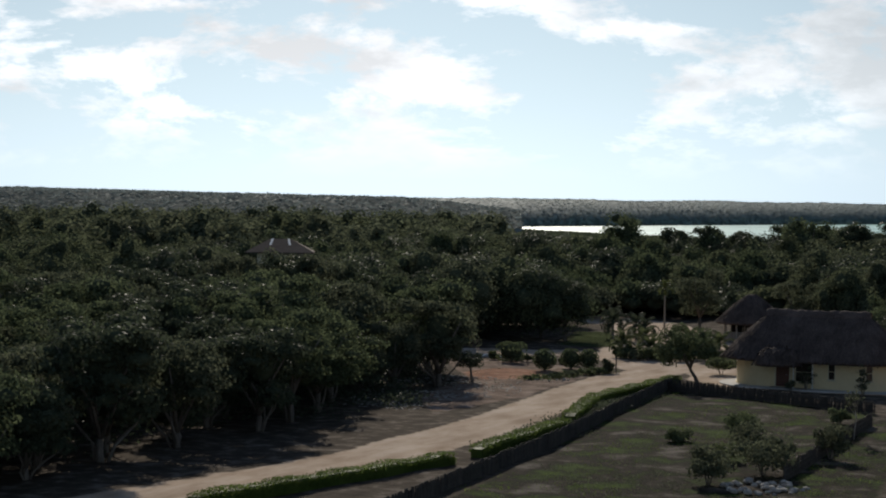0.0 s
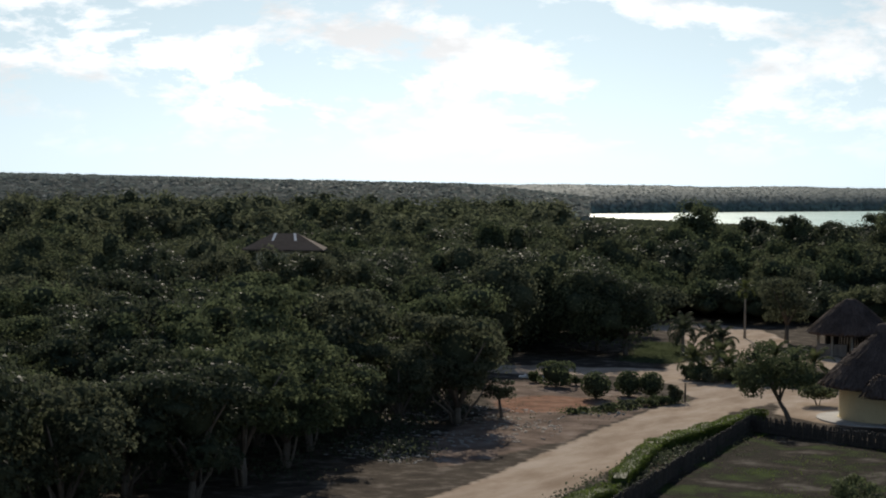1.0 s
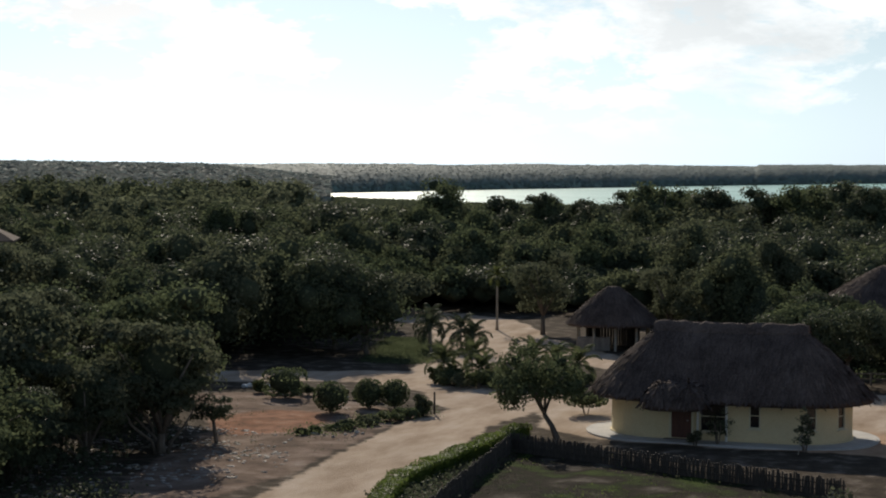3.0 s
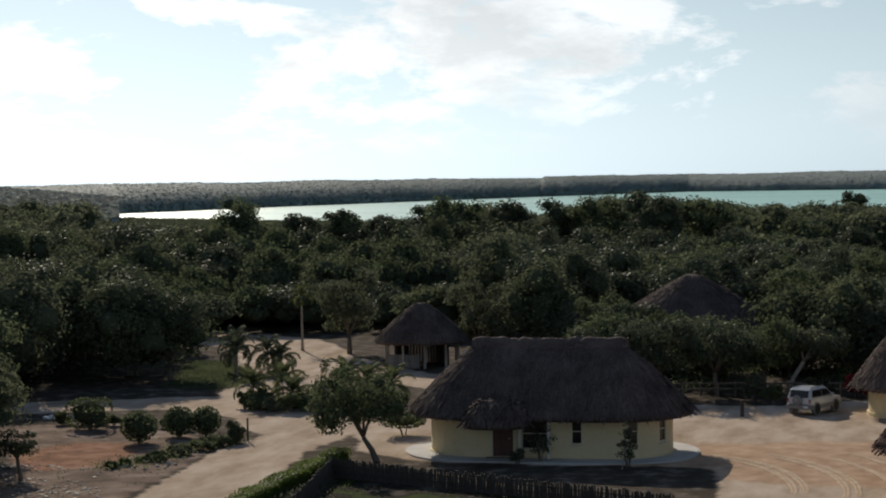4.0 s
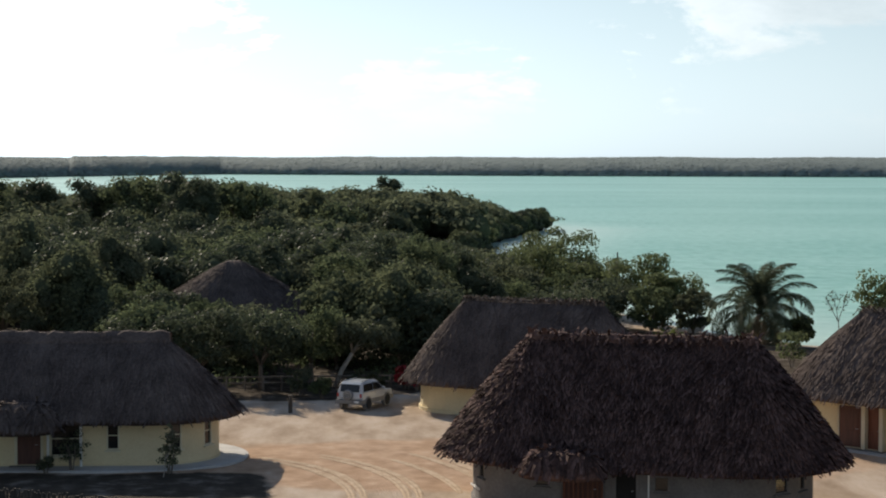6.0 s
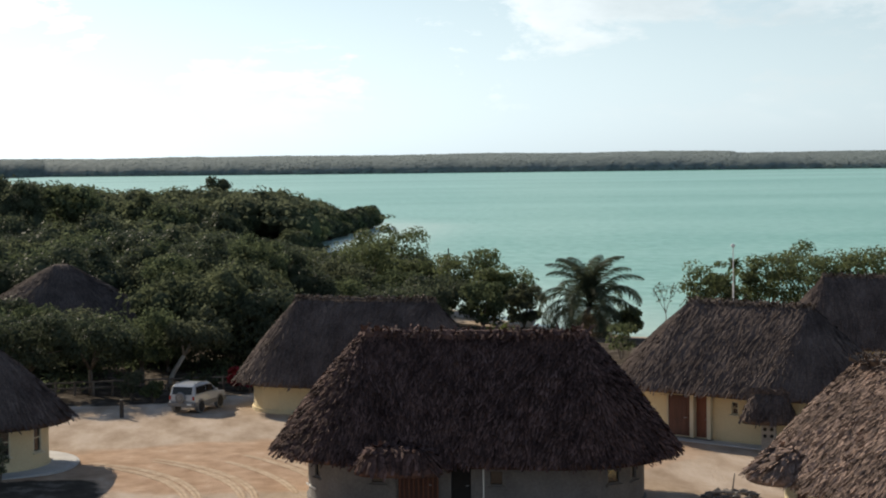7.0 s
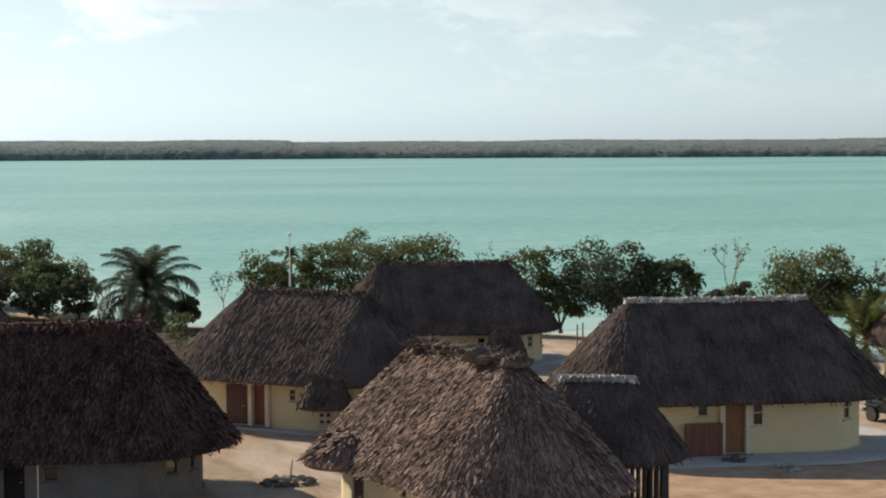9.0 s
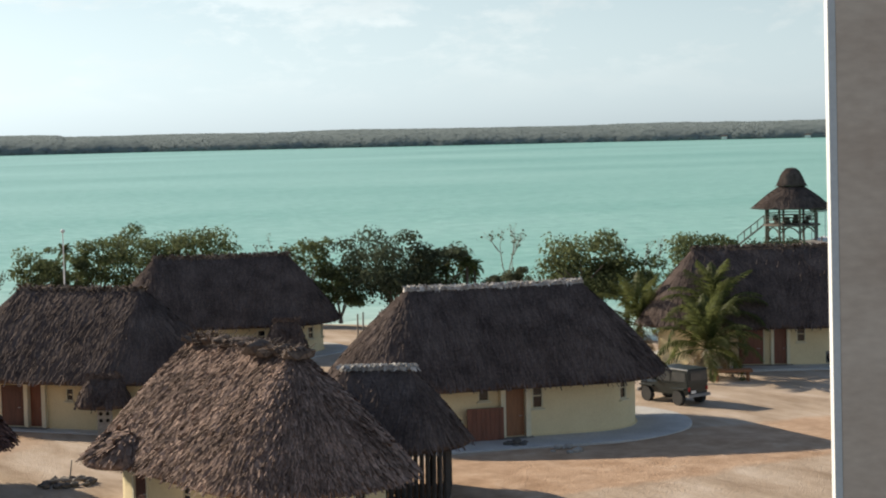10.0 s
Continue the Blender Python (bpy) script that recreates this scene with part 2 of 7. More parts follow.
LAMP_CLEAR = material("head_lamp", (0.5, 0.5, 0.48), (0.6, 0.6, 0.58), 3.0, 20.0, 0.15, 0.0)


# ---- mesh helpers ----
class Shape:
    """Loose pieces of one mesh: vertices and faces."""

    def __init__(self):
        self.v, self.f = [], []

    def add(self, verts, faces):
        base = len(self.v)
        self.v += [tuple(p) for p in verts]
        self.f += [tuple(i + base for i in face) for face in faces]
        return self

    def box(self, centre, size, m=None, top=1.0):
        cx, cy, cz = centre
        x, y, z = (s / 2 for s in size)
        b = min(x, y, z) * 0.12
        pts, faces = [], []
        rings = ((-z, 1 - b / max(x, 1e-6), 1 - b / max(y, 1e-6)), (-z + b, 1, 1), (z - b, 1, 1), (z, 1 - b / max(x, 1e-6), 1 - b / max(y, 1e-6)))
        for k, (h, sx, sy) in enumerate(rings):
            g = top if k > 1 else 1.0
            pts += [Vector((cx + ax * x * sx * g, cy + ay * y * sy * g, cz + h)) for ax, ay in ((-1, -1), (1, -1), (1, 1), (-1, 1))]
        for k in range(3):
            faces += [(4 * k + i, 4 * k + (i + 1) % 4, 4 * k + 4 + (i + 1) % 4, 4 * k + 4 + i) for i in range(4)]
        faces += [(3, 2, 1, 0), (12, 13, 14, 15)]
        if m is not None:
            pts = [m @ p for p in pts]
        return self.add(pts, faces)

    def tube(self, points, radii, sides=8):
        points = [Vector(p) for p in points]
        pts, faces, count = [], [], len(points)
        for k, p in enumerate(points):
            ahead = (points[min(k + 1, count - 1)] - points[max(k - 1, 0)]).normalized()
            side = ahead.cross(Vector((0.31, 0.87, 0.38)))
            side = side.normalized() if side.length > 1e-4 else Vector((1, 0, 0))
            other = ahead.cross(side)
            r = radii[k] if hasattr(radii, "__len__") else radii
            pts += [p + r * (math.cos(a) * side + math.sin(a) * other) for a in (2 * math.pi * i / sides for i in range(sides))]
        for k in range(count - 1):
            faces += [(k * sides + i, k * sides + (i + 1) % sides, (k + 1) * sides + (i + 1) % sides, (k + 1) * sides + i) for i in range(sides)]
        faces += [tuple(range(sides - 1, -1, -1)), tuple(range((count - 1) * sides, count * sides))]
        return self.add(pts, faces)

    def lathe(self, profile, sides=16, m=None):
        pts, faces = [], []
        for r, z in profile:
            pts += [Vector((r * math.cos(a), r * math.sin(a), z)) for a in (2 * math.pi * i / sides for i in range(sides))]
        for k in range(len(profile) - 1):
            faces += [(k * sides + i, k * sides + (i + 1) % sides, (k + 1) * sides + (i + 1) % sides, (k + 1) * sides + i) for i in range(sides)]
        faces += [tuple(range(sides - 1, -1, -1)), tuple(range((len(profile) - 1) * sides, len(profile) * sides))]
        if m is not None:
            pts = [m @ p for p in pts]
        return self.add(pts, faces)

    def lump(self, centre, radii, seed, rough=0.18, level=1):
        bm = bmesh.new()
        bmesh.ops.create_icosphere(bm, subdivisions=level, radius=1.0)
        rs = random.Random(seed)
        pts = []
        for v in bm.verts:
            k = 1 + rough * (rs.random() * 2 - 1)
            pts.append((centre[0] + v.co.x * radii[0] * k, centre[1] + v.co.y * radii[1] * k, centre[2] + v.co.z * radii[2] * k))
        faces = [tuple(v.index for v in f.verts) for f in bm.faces]
        bm.free()
        return self.add(pts, faces)

    def arrays(self, verts, quads):
        base = len(self.v)
        self.v += verts.tolist()
        self.f += (quads + base).tolist()
        return self


def build(name, shape, mat, smooth=False):
    me = bpy.data.meshes.new(name)
    me.from_pydata(shape.v, [], shape.f)
    me.materials.append(mat)
    if smooth:
        me.polygons.foreach_set("use_smooth", [True] * len(me.polygons))
    me.update()
    return me


def part(name, shape, mat, parent=None, label="", smooth=False, at=None):
    ob = new(name, shape if isinstance(shape, bpy.types.Mesh) else build(name, shape, mat, smooth))
    if parent is not None:
        ob.parent = parent
    if at is not None:
        ob.matrix_basis = at
    return tagged(ob, label)


def thing(name, label, category, at, group="", kind=""):
    ob = new(name)
    ob.empty_display_size = 0.2
    ob.matrix_basis = at
    return tagged(ob, label, category, group, kind)


def quad_mesh(name, verts, quads, mat):
    """A large mesh of quads from arrays."""
    me = bpy.data.meshes.new(name)
    me.vertices.add(len(verts))
    me.vertices.foreach_set("co", np.ascontiguousarray(verts, dtype=np.float32).ravel())
    me.loops.add(quads.size)
    me.loops.foreach_set("vertex_index", np.ascontiguousarray(quads, dtype=np.int32).ravel())
    me.polygons.add(len(quads))
    me.polygons.foreach_set("loop_start", np.arange(0, quads.size, quads.shape[1], dtype=np.int32))
    me.materials.append(mat)
    me.update(calc_edges=True)
    return me


def leaf_cards(points, normals, size, rs, aspect=0.45):
    """Diamond leaves at the points, lying roughly across the normals."""
    n = len(points)
    lean = normals + rs.normal(0, 0.6, (n, 3))
    lean /= np.linalg.norm(lean, axis=1)[:, None] + 1e-9
    along = np.cross(lean, rs.normal(0, 1, (n, 3)))
    along /= np.linalg.norm(along, axis=1)[:, None] + 1e-9
    across = np.cross(lean, along)
    s = size * rs.uniform(0.6, 1.3, (n, 1))
    v = np.stack([points - along * s / 2, points + across * s * aspect - along * s * 0.05, points + along * s / 2 - lean * s * 0.12,
                  points - across * s * aspect - along * s * 0.05], 1).reshape(-1, 3)
    return v, np.arange(4 * n).reshape(-1, 4)


SPHERE = bmesh.new()
bmesh.ops.create_icosphere(SPHERE, subdivisions=1, radius=1.0)
SPHERE_V = np.array([v.co[:] for v in SPHERE.verts])
SPHERE_F = np.array([[v.index for v in f.verts] for f in SPHERE.faces])
SPHERE_F = np.c_[SPHERE_F, SPHERE_F[:, 2]]
SPHERE.free()



def even_ways(rs, count, lowest):
    """Directions spread evenly over a sphere, above the given lowest level."""
    k = np.arange(count) + rs.uniform(0, 1, count)
    z = lowest + (1 - lowest) * k / count
    a = np.arange(count) * 2.399963 + rs.uniform(0, 6.283) + rs.uniform(-0.3, 0.3, count)
    w = np.sqrt(np.maximum(0, 1 - z * z))
    return np.stack([w * np.cos(a), w * np.sin(a), z], 1)


def leaf_sprays(points, normals, size, rs, lean=0.6):
    """Small pointed sprays of leaves, one triangle each, lying roughly across the normals."""
    n = len(points)
    face = normals + rs.normal(0, lean, (n, 3))
    face /= np.linalg.norm(face, axis=1)[:, None] + 1e-9
    along = np.cross(face, rs.normal(0, 1, (n, 3)))
    along /= np.linalg.norm(along, axis=1)[:, None] + 1e-9
    across = np.cross(face, along)
    s = size * rs.uniform(0.65, 1.35, (n, 1))
    v = np.stack([points - along * s * 0.45 - across * s * 0.42, points - along * s * 0.3 + across * s * 0.48, points + along * s * 0.65], 1)
    return v.reshape(-1, 3), np.arange(3 * n).reshape(-1, 3)


def crown_arrays(rs, radius, low, high, lobes, leaves, size, core=0.8, flat=0.8, lobe=1.0):
    """An uneven crown of overlapping lobes: inner lumps of small leaves, painted darker for shade, as triangles, and
    leaf sprays round them.
    """
    vs, tris, quads, count = [], [], [], 0
    half = (high - low) / 2
    mid = np.array([0, 0, low + half])
    per = max(6, leaves // lobes)
    turn = rs.uniform(0, 6.283)
    for k in range(lobes):
        a = turn + k * 2.4 + rs.uniform(-0.5, 0.5)
        level = rs.uniform(-0.85, 0.9)
        r = radius * lobe * rs.uniform(0.26, 0.48)
        rz = min(r * flat, half * 0.5)
        out = (radius * rs.uniform(0.78, 1.12) - r) * math.sqrt(max(0.05, 1 - 0.55 * level * level)) * (0.9 if level > -0.3 else 0.75)
        c = mid + np.array([math.cos(a) * out, math.sin(a) * out, level * (half - rz * 0.8) * rs.uniform(0.8, 1.1)])
        if k == 0:
            c, r, rz = mid.copy(), radius * 0.6 * lobe, half * 0.8 * lobe
        if core:
            v = SPHERE_V * rs.uniform(0.85, 1.1, (len(SPHERE_V), 1)) * np.array([r, r, rz]) * core + c
            vs.append(v)
            tris.append(SPHERE_F[:, :3] + count)
            count += len(v)
        d = even_ways(rs, per * (2 if k == 0 else 1), -0.75)
        p = c + d * np.array([r, r, rz]) * (0.8 + 0.45 * rs.uniform(0, 1, (len(d), 1)) ** 1.5 if core else 0.3 + 0.95 * rs.uniform(0, 1, (len(d), 1)) ** 0.6)
        v, q = leaf_sprays(p, d + np.array([0, 0, 0.4]), size, rs)
        vs.append(v)
        quads.append(q + count)
        count += len(v)
    return np.concatenate(vs), (np.concatenate(tris) if tris else np.zeros((0, 3), int)), np.concatenate(quads)


def mixed_mesh(name, verts, tris, quads, mat, inner=True):
    me = bpy.data.meshes.new(name)
    me.vertices.add(len(verts))
    me.vertices.foreach_set("co", np.ascontiguousarray(verts, dtype=np.float32).ravel())
    me.loops.add(tris.size + quads.size)
    me.loops.foreach_set("vertex_index", np.r_[tris.ravel(), quads.ravel()].astype(np.int32))
    me.polygons.add(len(tris) + len(quads))
    starts = np.r_[np.arange(0, tris.size, 3), tris.size + np.arange(0, quads.size, quads.shape[1])]
    me.polygons.foreach_set("loop_start", starts.astype(np.int32))
    me.materials.append(mat)
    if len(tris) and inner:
        # Cores carry painted inner shade near by, painted haze on the far woods.
        me.materials.append(INNER_FAR if mat == LEAF_FAR else INNER_SHADE)
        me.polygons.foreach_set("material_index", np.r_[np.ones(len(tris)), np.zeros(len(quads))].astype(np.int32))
    me.update(calc_edges=True)
    return me


# ---- the lie of the land ----
LAKE = [(33, 131), (27, 143), (22, 165), (19, 200), (15, 245), (20, 290), (31, 335), (37, 357), (28, 385), (-10, 430), (-80, 500), (-185, 560), (-265, 640),
        (-345, 770), (-372, 875), (-350, 1060), (-258, 1458), (-145, 1794), (146, 1674), (575, 1580), (1124, 1248), (1500, 700), (1500, 60),
        (300, 40), (150, 66), (90, 85), (70, 89), (63, 97), (57, 113), (46, 124)]


def inside(px, py, ring):
    hit = np.zeros(px.shape, bool)
    for (ax, ay), (bx, by) in zip(ring, ring[1:] + ring[:1]):
        if ay != by:
            hit ^= ((ay > py) != (by > py)) & (px < (bx - ax) * (py - ay) / (by - ay) + ax)
    return hit


def line_distance(px, py, line):
    best = np.full(px.shape, 1e9)
    for (ax, ay), (bx, by) in zip(line, line[1:]):
        dx, dy = bx - ax, by - ay
        u = np.clip(((px - ax) * dx + (py - ay) * dy) / (dx * dx + dy * dy), 0, 1)
        best = np.minimum(best, np.hypot(px - ax - u * dx, py - ay - u * dy))
    return best


def ring_distance(px, py, ring):
    """Metres inside (positive) or outside a closed ring."""
    d = line_distance(px, py, ring + ring[:1])
    return np.where(inside(px, py, ring), d, -d)


def soft(value, a, b):
    u = np.clip((value - a) / (b - a), 0, 1)
    return u * u * (3 - 2 * u)


def bumps(x, y, size):
    """A soft uneven field, about -1 to 1."""
    return 0.4 * (np.sin(x / size * 1.7 + 1.3 * np.sin(y / size * 1.1)) + np.cos(y / size * 1.9 + 1.1 * np.sin(x / size * 1.4 + 2)) + 0.6 * np.sin((x + y) / size * 3.1))


def ground_height(px, py):
    s = ring_distance(px, py, LAKE)
    r = np.hypot(px, py)
    az = np.degrees(np.arctan2(px, py))
    rise = 4.0 * soft(r, 260, 700) * soft(-az, 14, 26)
    rise = rise + 3.0 * soft(r, 1500, 2200)
    wave = 0.06 * np.sin(px * 0.31 + 1.3) * np.cos(py * 0.23) + 0.03 * np.sin(px * 0.9 + py * 0.7)
    z = rise * soft(-s, 5, 120) + wave * soft(-s, 0, 10)
    z = z - 0.45 * soft(s, -7, 0.5) - 1.6 * soft(s, 0, 40)
    return np.where(r > 1400, np.maximum(z, -3), z)


ROADS = [[(-29.5, 0), (-27, 14), (-24.3, 30), (-24, 45), (-25.4, 58), (-26, 66), (-27, 78), (-26, 87), (-19, 91), (-8, 90), (6, 86)],
         [(-95, 84), (-62, 88), (-47, 93), (-38, 97), (-31, 92), (-26, 87)],
         [(-27, 88), (-33, 101), (-36, 113), (-40, 126), (-46, 137), (-54, 142)], [(-36, 122), (-29, 113), (-21, 104), (-17, 95)]]
YARD = [(-24, 86), (-18, 95), (-14, 99), (-4, 97), (3, 101), (12, 106), (22, 104), (31, 112), (33, 128), (45, 121), (56, 110), (62, 95), (72, 88), (92, 80),
        (92, 20), (20, 10), (1, 40), (-3, 60), (-4, 75), (-17, 75.2), (-22, 78)]
GARDEN = [(-21.5, 73), (-19, 50), (-15.5, 22), (-14, -10), (6, -10), (1, 40), (-3.5, 62)]
ISLAND = [(-34.5, 58), (-30, 50), (-28.6, 62), (-29.2, 72), (-30, 81), (-40, 87), (-45, 84), (-37.5, 72)]
LAWN = [(-42.3, 104), (-38, 103.4), (-37.6, 108), (-40, 114), (-44, 121), (-47, 121), (-44.2, 112)]
CLEAR = [(-33, -10), (-34, 35), (-33.8, 58), (-36.5, 68), (-43, 78), (-54, 85), (-95, 82), (-95, 88), (-48, 95.5), (-43, 102), (-45, 113), (-49, 126), (-57, 136), (-50, 147), (-37, 145), (-27, 136),
         (-21, 123), (-13, 107), (5, 107), (9, 118), (30, 128), (60, 90), (200, 60), (200, -100), (-20, -100)]
def make_ground():
    az = np.radians(np.r_[np.arange(-180, -52, 4.0), np.arange(-52, 62, 0.5), np.arange(62, 180, 4.0)])
    rad = np.r_[0.0, np.geomspace(2, 20, 12), np.arange(21, 150, 0.9), np.geomspace(150, 5200, 130)]
    a, r = np.meshgrid(az, rad)
    px, py = r * np.sin(a), r * np.cos(a)
    pz = ground_height(px, py)
    rows, cols = r.shape
    idx = np.arange(rows * cols).reshape(rows, cols)
    nxt = np.roll(idx, -1, 1)
    quads = np.stack([idx[:-1], nxt[:-1], nxt[1:], idx[1:]], -1).reshape(-1, 4)[:, ::-1]
    me = quad_mesh("ground", np.stack([px, py, pz], -1).reshape(-1, 3), quads, GROUND)
    me.polygons.foreach_set("use_smooth", [True] * len(quads))
    road = np.max([soft(-line_distance(px, py, line), -w, -w + 1.1) for line, w in zip(ROADS, (2.9, 3.4, 5.0, 3.0))], 0)
    yard = soft(ring_distance(px, py, YARD), -1.0, 0.8)
    shore = soft(ring_distance(px, py, LAKE), -9, -4) * soft(px, 8, 14) * (np.hypot(px, py) < 260)
    sand = np.maximum(np.maximum(road, yard), shore)
    island = soft(ring_distance(px, py, ISLAND), -1.2, 0.8) * (1 - road)
    grass = np.maximum(soft(ring_distance(px, py, LAWN), -1.0, 1.0), 0.95 * soft(ring_distance(px, py, GARDEN), -0.5, 1.0)) * (1 - sand)
    patch = island * soft(-np.hypot((px + 36.2) / 4.6, (py - 75) / 6.5), -1.0, -0.35)
    red = np.maximum(patch, 0.95 * soft(-np.hypot((px - 6) / 22, (py - 77) / 9), -1.0, -0.5) + 0.95 * soft(-np.hypot((px - 40) / 26, (py - 57.5) / 6), -1.0, -0.5))
    tint = np.stack([sand, grass, np.clip(red, 0, 1), island], -1).reshape(-1, 4).astype(np.float32)
    attr = me.attributes.new("zone", "FLOAT_COLOR", "POINT")
    attr.data.foreach_set("color", tint.ravel())
    return tagged(new("ground", me), "sandy ground with dirt tracks, leaf litter and grass", "ground", kind="structure")


def ground_material():
    m = bpy.data.materials.new("ground")
    m.use_nodes = True
    n, l = m.node_tree.nodes, m.node_tree.links
    bsdf = n["Principled BSDF"]
    pos = n.new("ShaderNodeNewGeometry").outputs["Position"]
    zone = n.new("ShaderNodeAttribute")
    zone.attribute_name = "zone"
    split = n.new("ShaderNodeSeparateColor")
    l.new(zone.outputs["Color"], split.inputs[0])

    def noise_at(scale, detail=6.0, stretch=(1, 1, 1)):
        tex, mp = n.new("ShaderNodeTexNoise"), n.new("ShaderNodeMapping")
        mp.inputs["Scale"].default_value = stretch
        l.new(pos, mp.inputs["Vector"])
        l.new(mp.outputs[0], tex.inputs["Vector"])
        tex.inputs["Scale"].default_value, tex.inputs["Detail"].default_value, tex.inputs["Roughness"].default_value = scale, detail, 0.62
        return tex.outputs["Fac"]

    def ramp_of(fac, *stops):
        r = n.new("ShaderNodeValToRGB")
        while len(r.color_ramp.elements) < len(stops):
            r.color_ramp.elements.new(0.5)
        for e, (at, c) in zip(r.color_ramp.elements, stops):
            e.position, e.color = at, (*c, 1)
        l.new(fac, r.inputs[0])
        return r.outputs["Color"]

    def edge(mask, fac, amount=0.9):
        """The mask with a ragged border."""
        a = n.new("ShaderNodeMath")
        a.operation = "MULTIPLY_ADD"
        a.inputs[1].default_value, a.inputs[2].default_value = amount, -amount / 2
        l.new(fac, a.inputs[0])
        b = n.new("ShaderNodeMath")
        b.operation = "ADD"
        l.new(mask, b.inputs[0])
        l.new(a.outputs[0], b.inputs[1])
        r = n.new("ShaderNodeMapRange")
        r.inputs["From Min"].default_value, r.inputs["From Max"].default_value = 0.36, 0.62
        l.new(b.outputs[0], r.inputs["Value"])
        return r.outputs[0]

    def mix(fac, a, b):
        x = n.new("ShaderNodeMix")
        x.data_type = "RGBA"
        l.new(fac, x.inputs["Factor"])
        l.new(a, x.inputs["A"])
        l.new(b, x.inputs["B"])
        return x.outputs["Result"]

    coarse, mid, fine = noise_at(0.16), noise_at(0.9), noise_at(9.0)
    streak = noise_at(0.55, 7.0, (1.0, 0.35, 1))
    litter = ramp_of(mid, (0.3, (0.045, 0.036, 0.028)), (0.52, (0.085, 0.068, 0.052)), (0.68, (0.20, 0.168, 0.138)))
    sand = ramp_of(streak, (0.28, (0.31, 0.226, 0.157)), (0.5, (0.475, 0.37, 0.28)), (0.72, (0.61, 0.51, 0.415)))
    orange = ramp_of(mid, (0.3, (0.34, 0.205, 0.122)), (0.6, (0.54, 0.362, 0.242)), (0.75, (0.64, 0.49, 0.37)))
    gravel = ramp_of(noise_at(0.45, 9.0), (0.34, (0.105, 0.078, 0.062)), (0.48, (0.19, 0.136, 0.105)), (0.58, (0.26, 0.195, 0.155)), (0.70, (0.36, 0.30, 0.26)))
    rust = ramp_of(mid, (0.34, (0.19, 0.105, 0.068)), (0.55, (0.34, 0.165, 0.098)), (0.7, (0.40, 0.24, 0.16)))
    grass = ramp_of(noise_at(0.33, 9.0), (0.36, (0.055, 0.080, 0.020)), (0.44, (0.034, 0.046, 0.016)), (0.49, (0.024, 0.021, 0.016)), (0.56, (0.05, 0.042, 0.032)), (0.66, (0.15, 0.132, 0.112)))
    red_part = n.new("ShaderNodeMath")
    red_part.operation = "MULTIPLY"
    l.new(edge(split.outputs[2], coarse, 1.3), red_part.inputs[0])
    red_part.inputs[1].default_value = 0.8
    c = mix(edge(split.outputs[0], mid), litter, mix(red_part.outputs[0], sand, orange))
    c = mix(edge(zone.outputs["Alpha"], mid), c, mix(red_part.outputs[0], gravel, rust))
    c = mix(edge(split.outputs[1], mid, 1.2), c, grass)
    l.new(c, bsdf.inputs["Base Color"])
    bsdf.inputs["Roughness"].default_value, bsdf.inputs["Specular IOR Level"].default_value = 0.95, 0.02
    add = n.new("ShaderNodeMath")
    add.operation = "ADD"
    l.new(mid, add.inputs[0])
    l.new(fine, add.inputs[1])
    relief = n.new("ShaderNodeBump")
    relief.inputs["Strength"].default_value, relief.inputs["Distance"].default_value = 0.6, 0.12
    l.new(add.outputs[0], relief.inputs["Height"])
    l.new(relief.outputs[0], bsdf.inputs["Normal"])
    return m


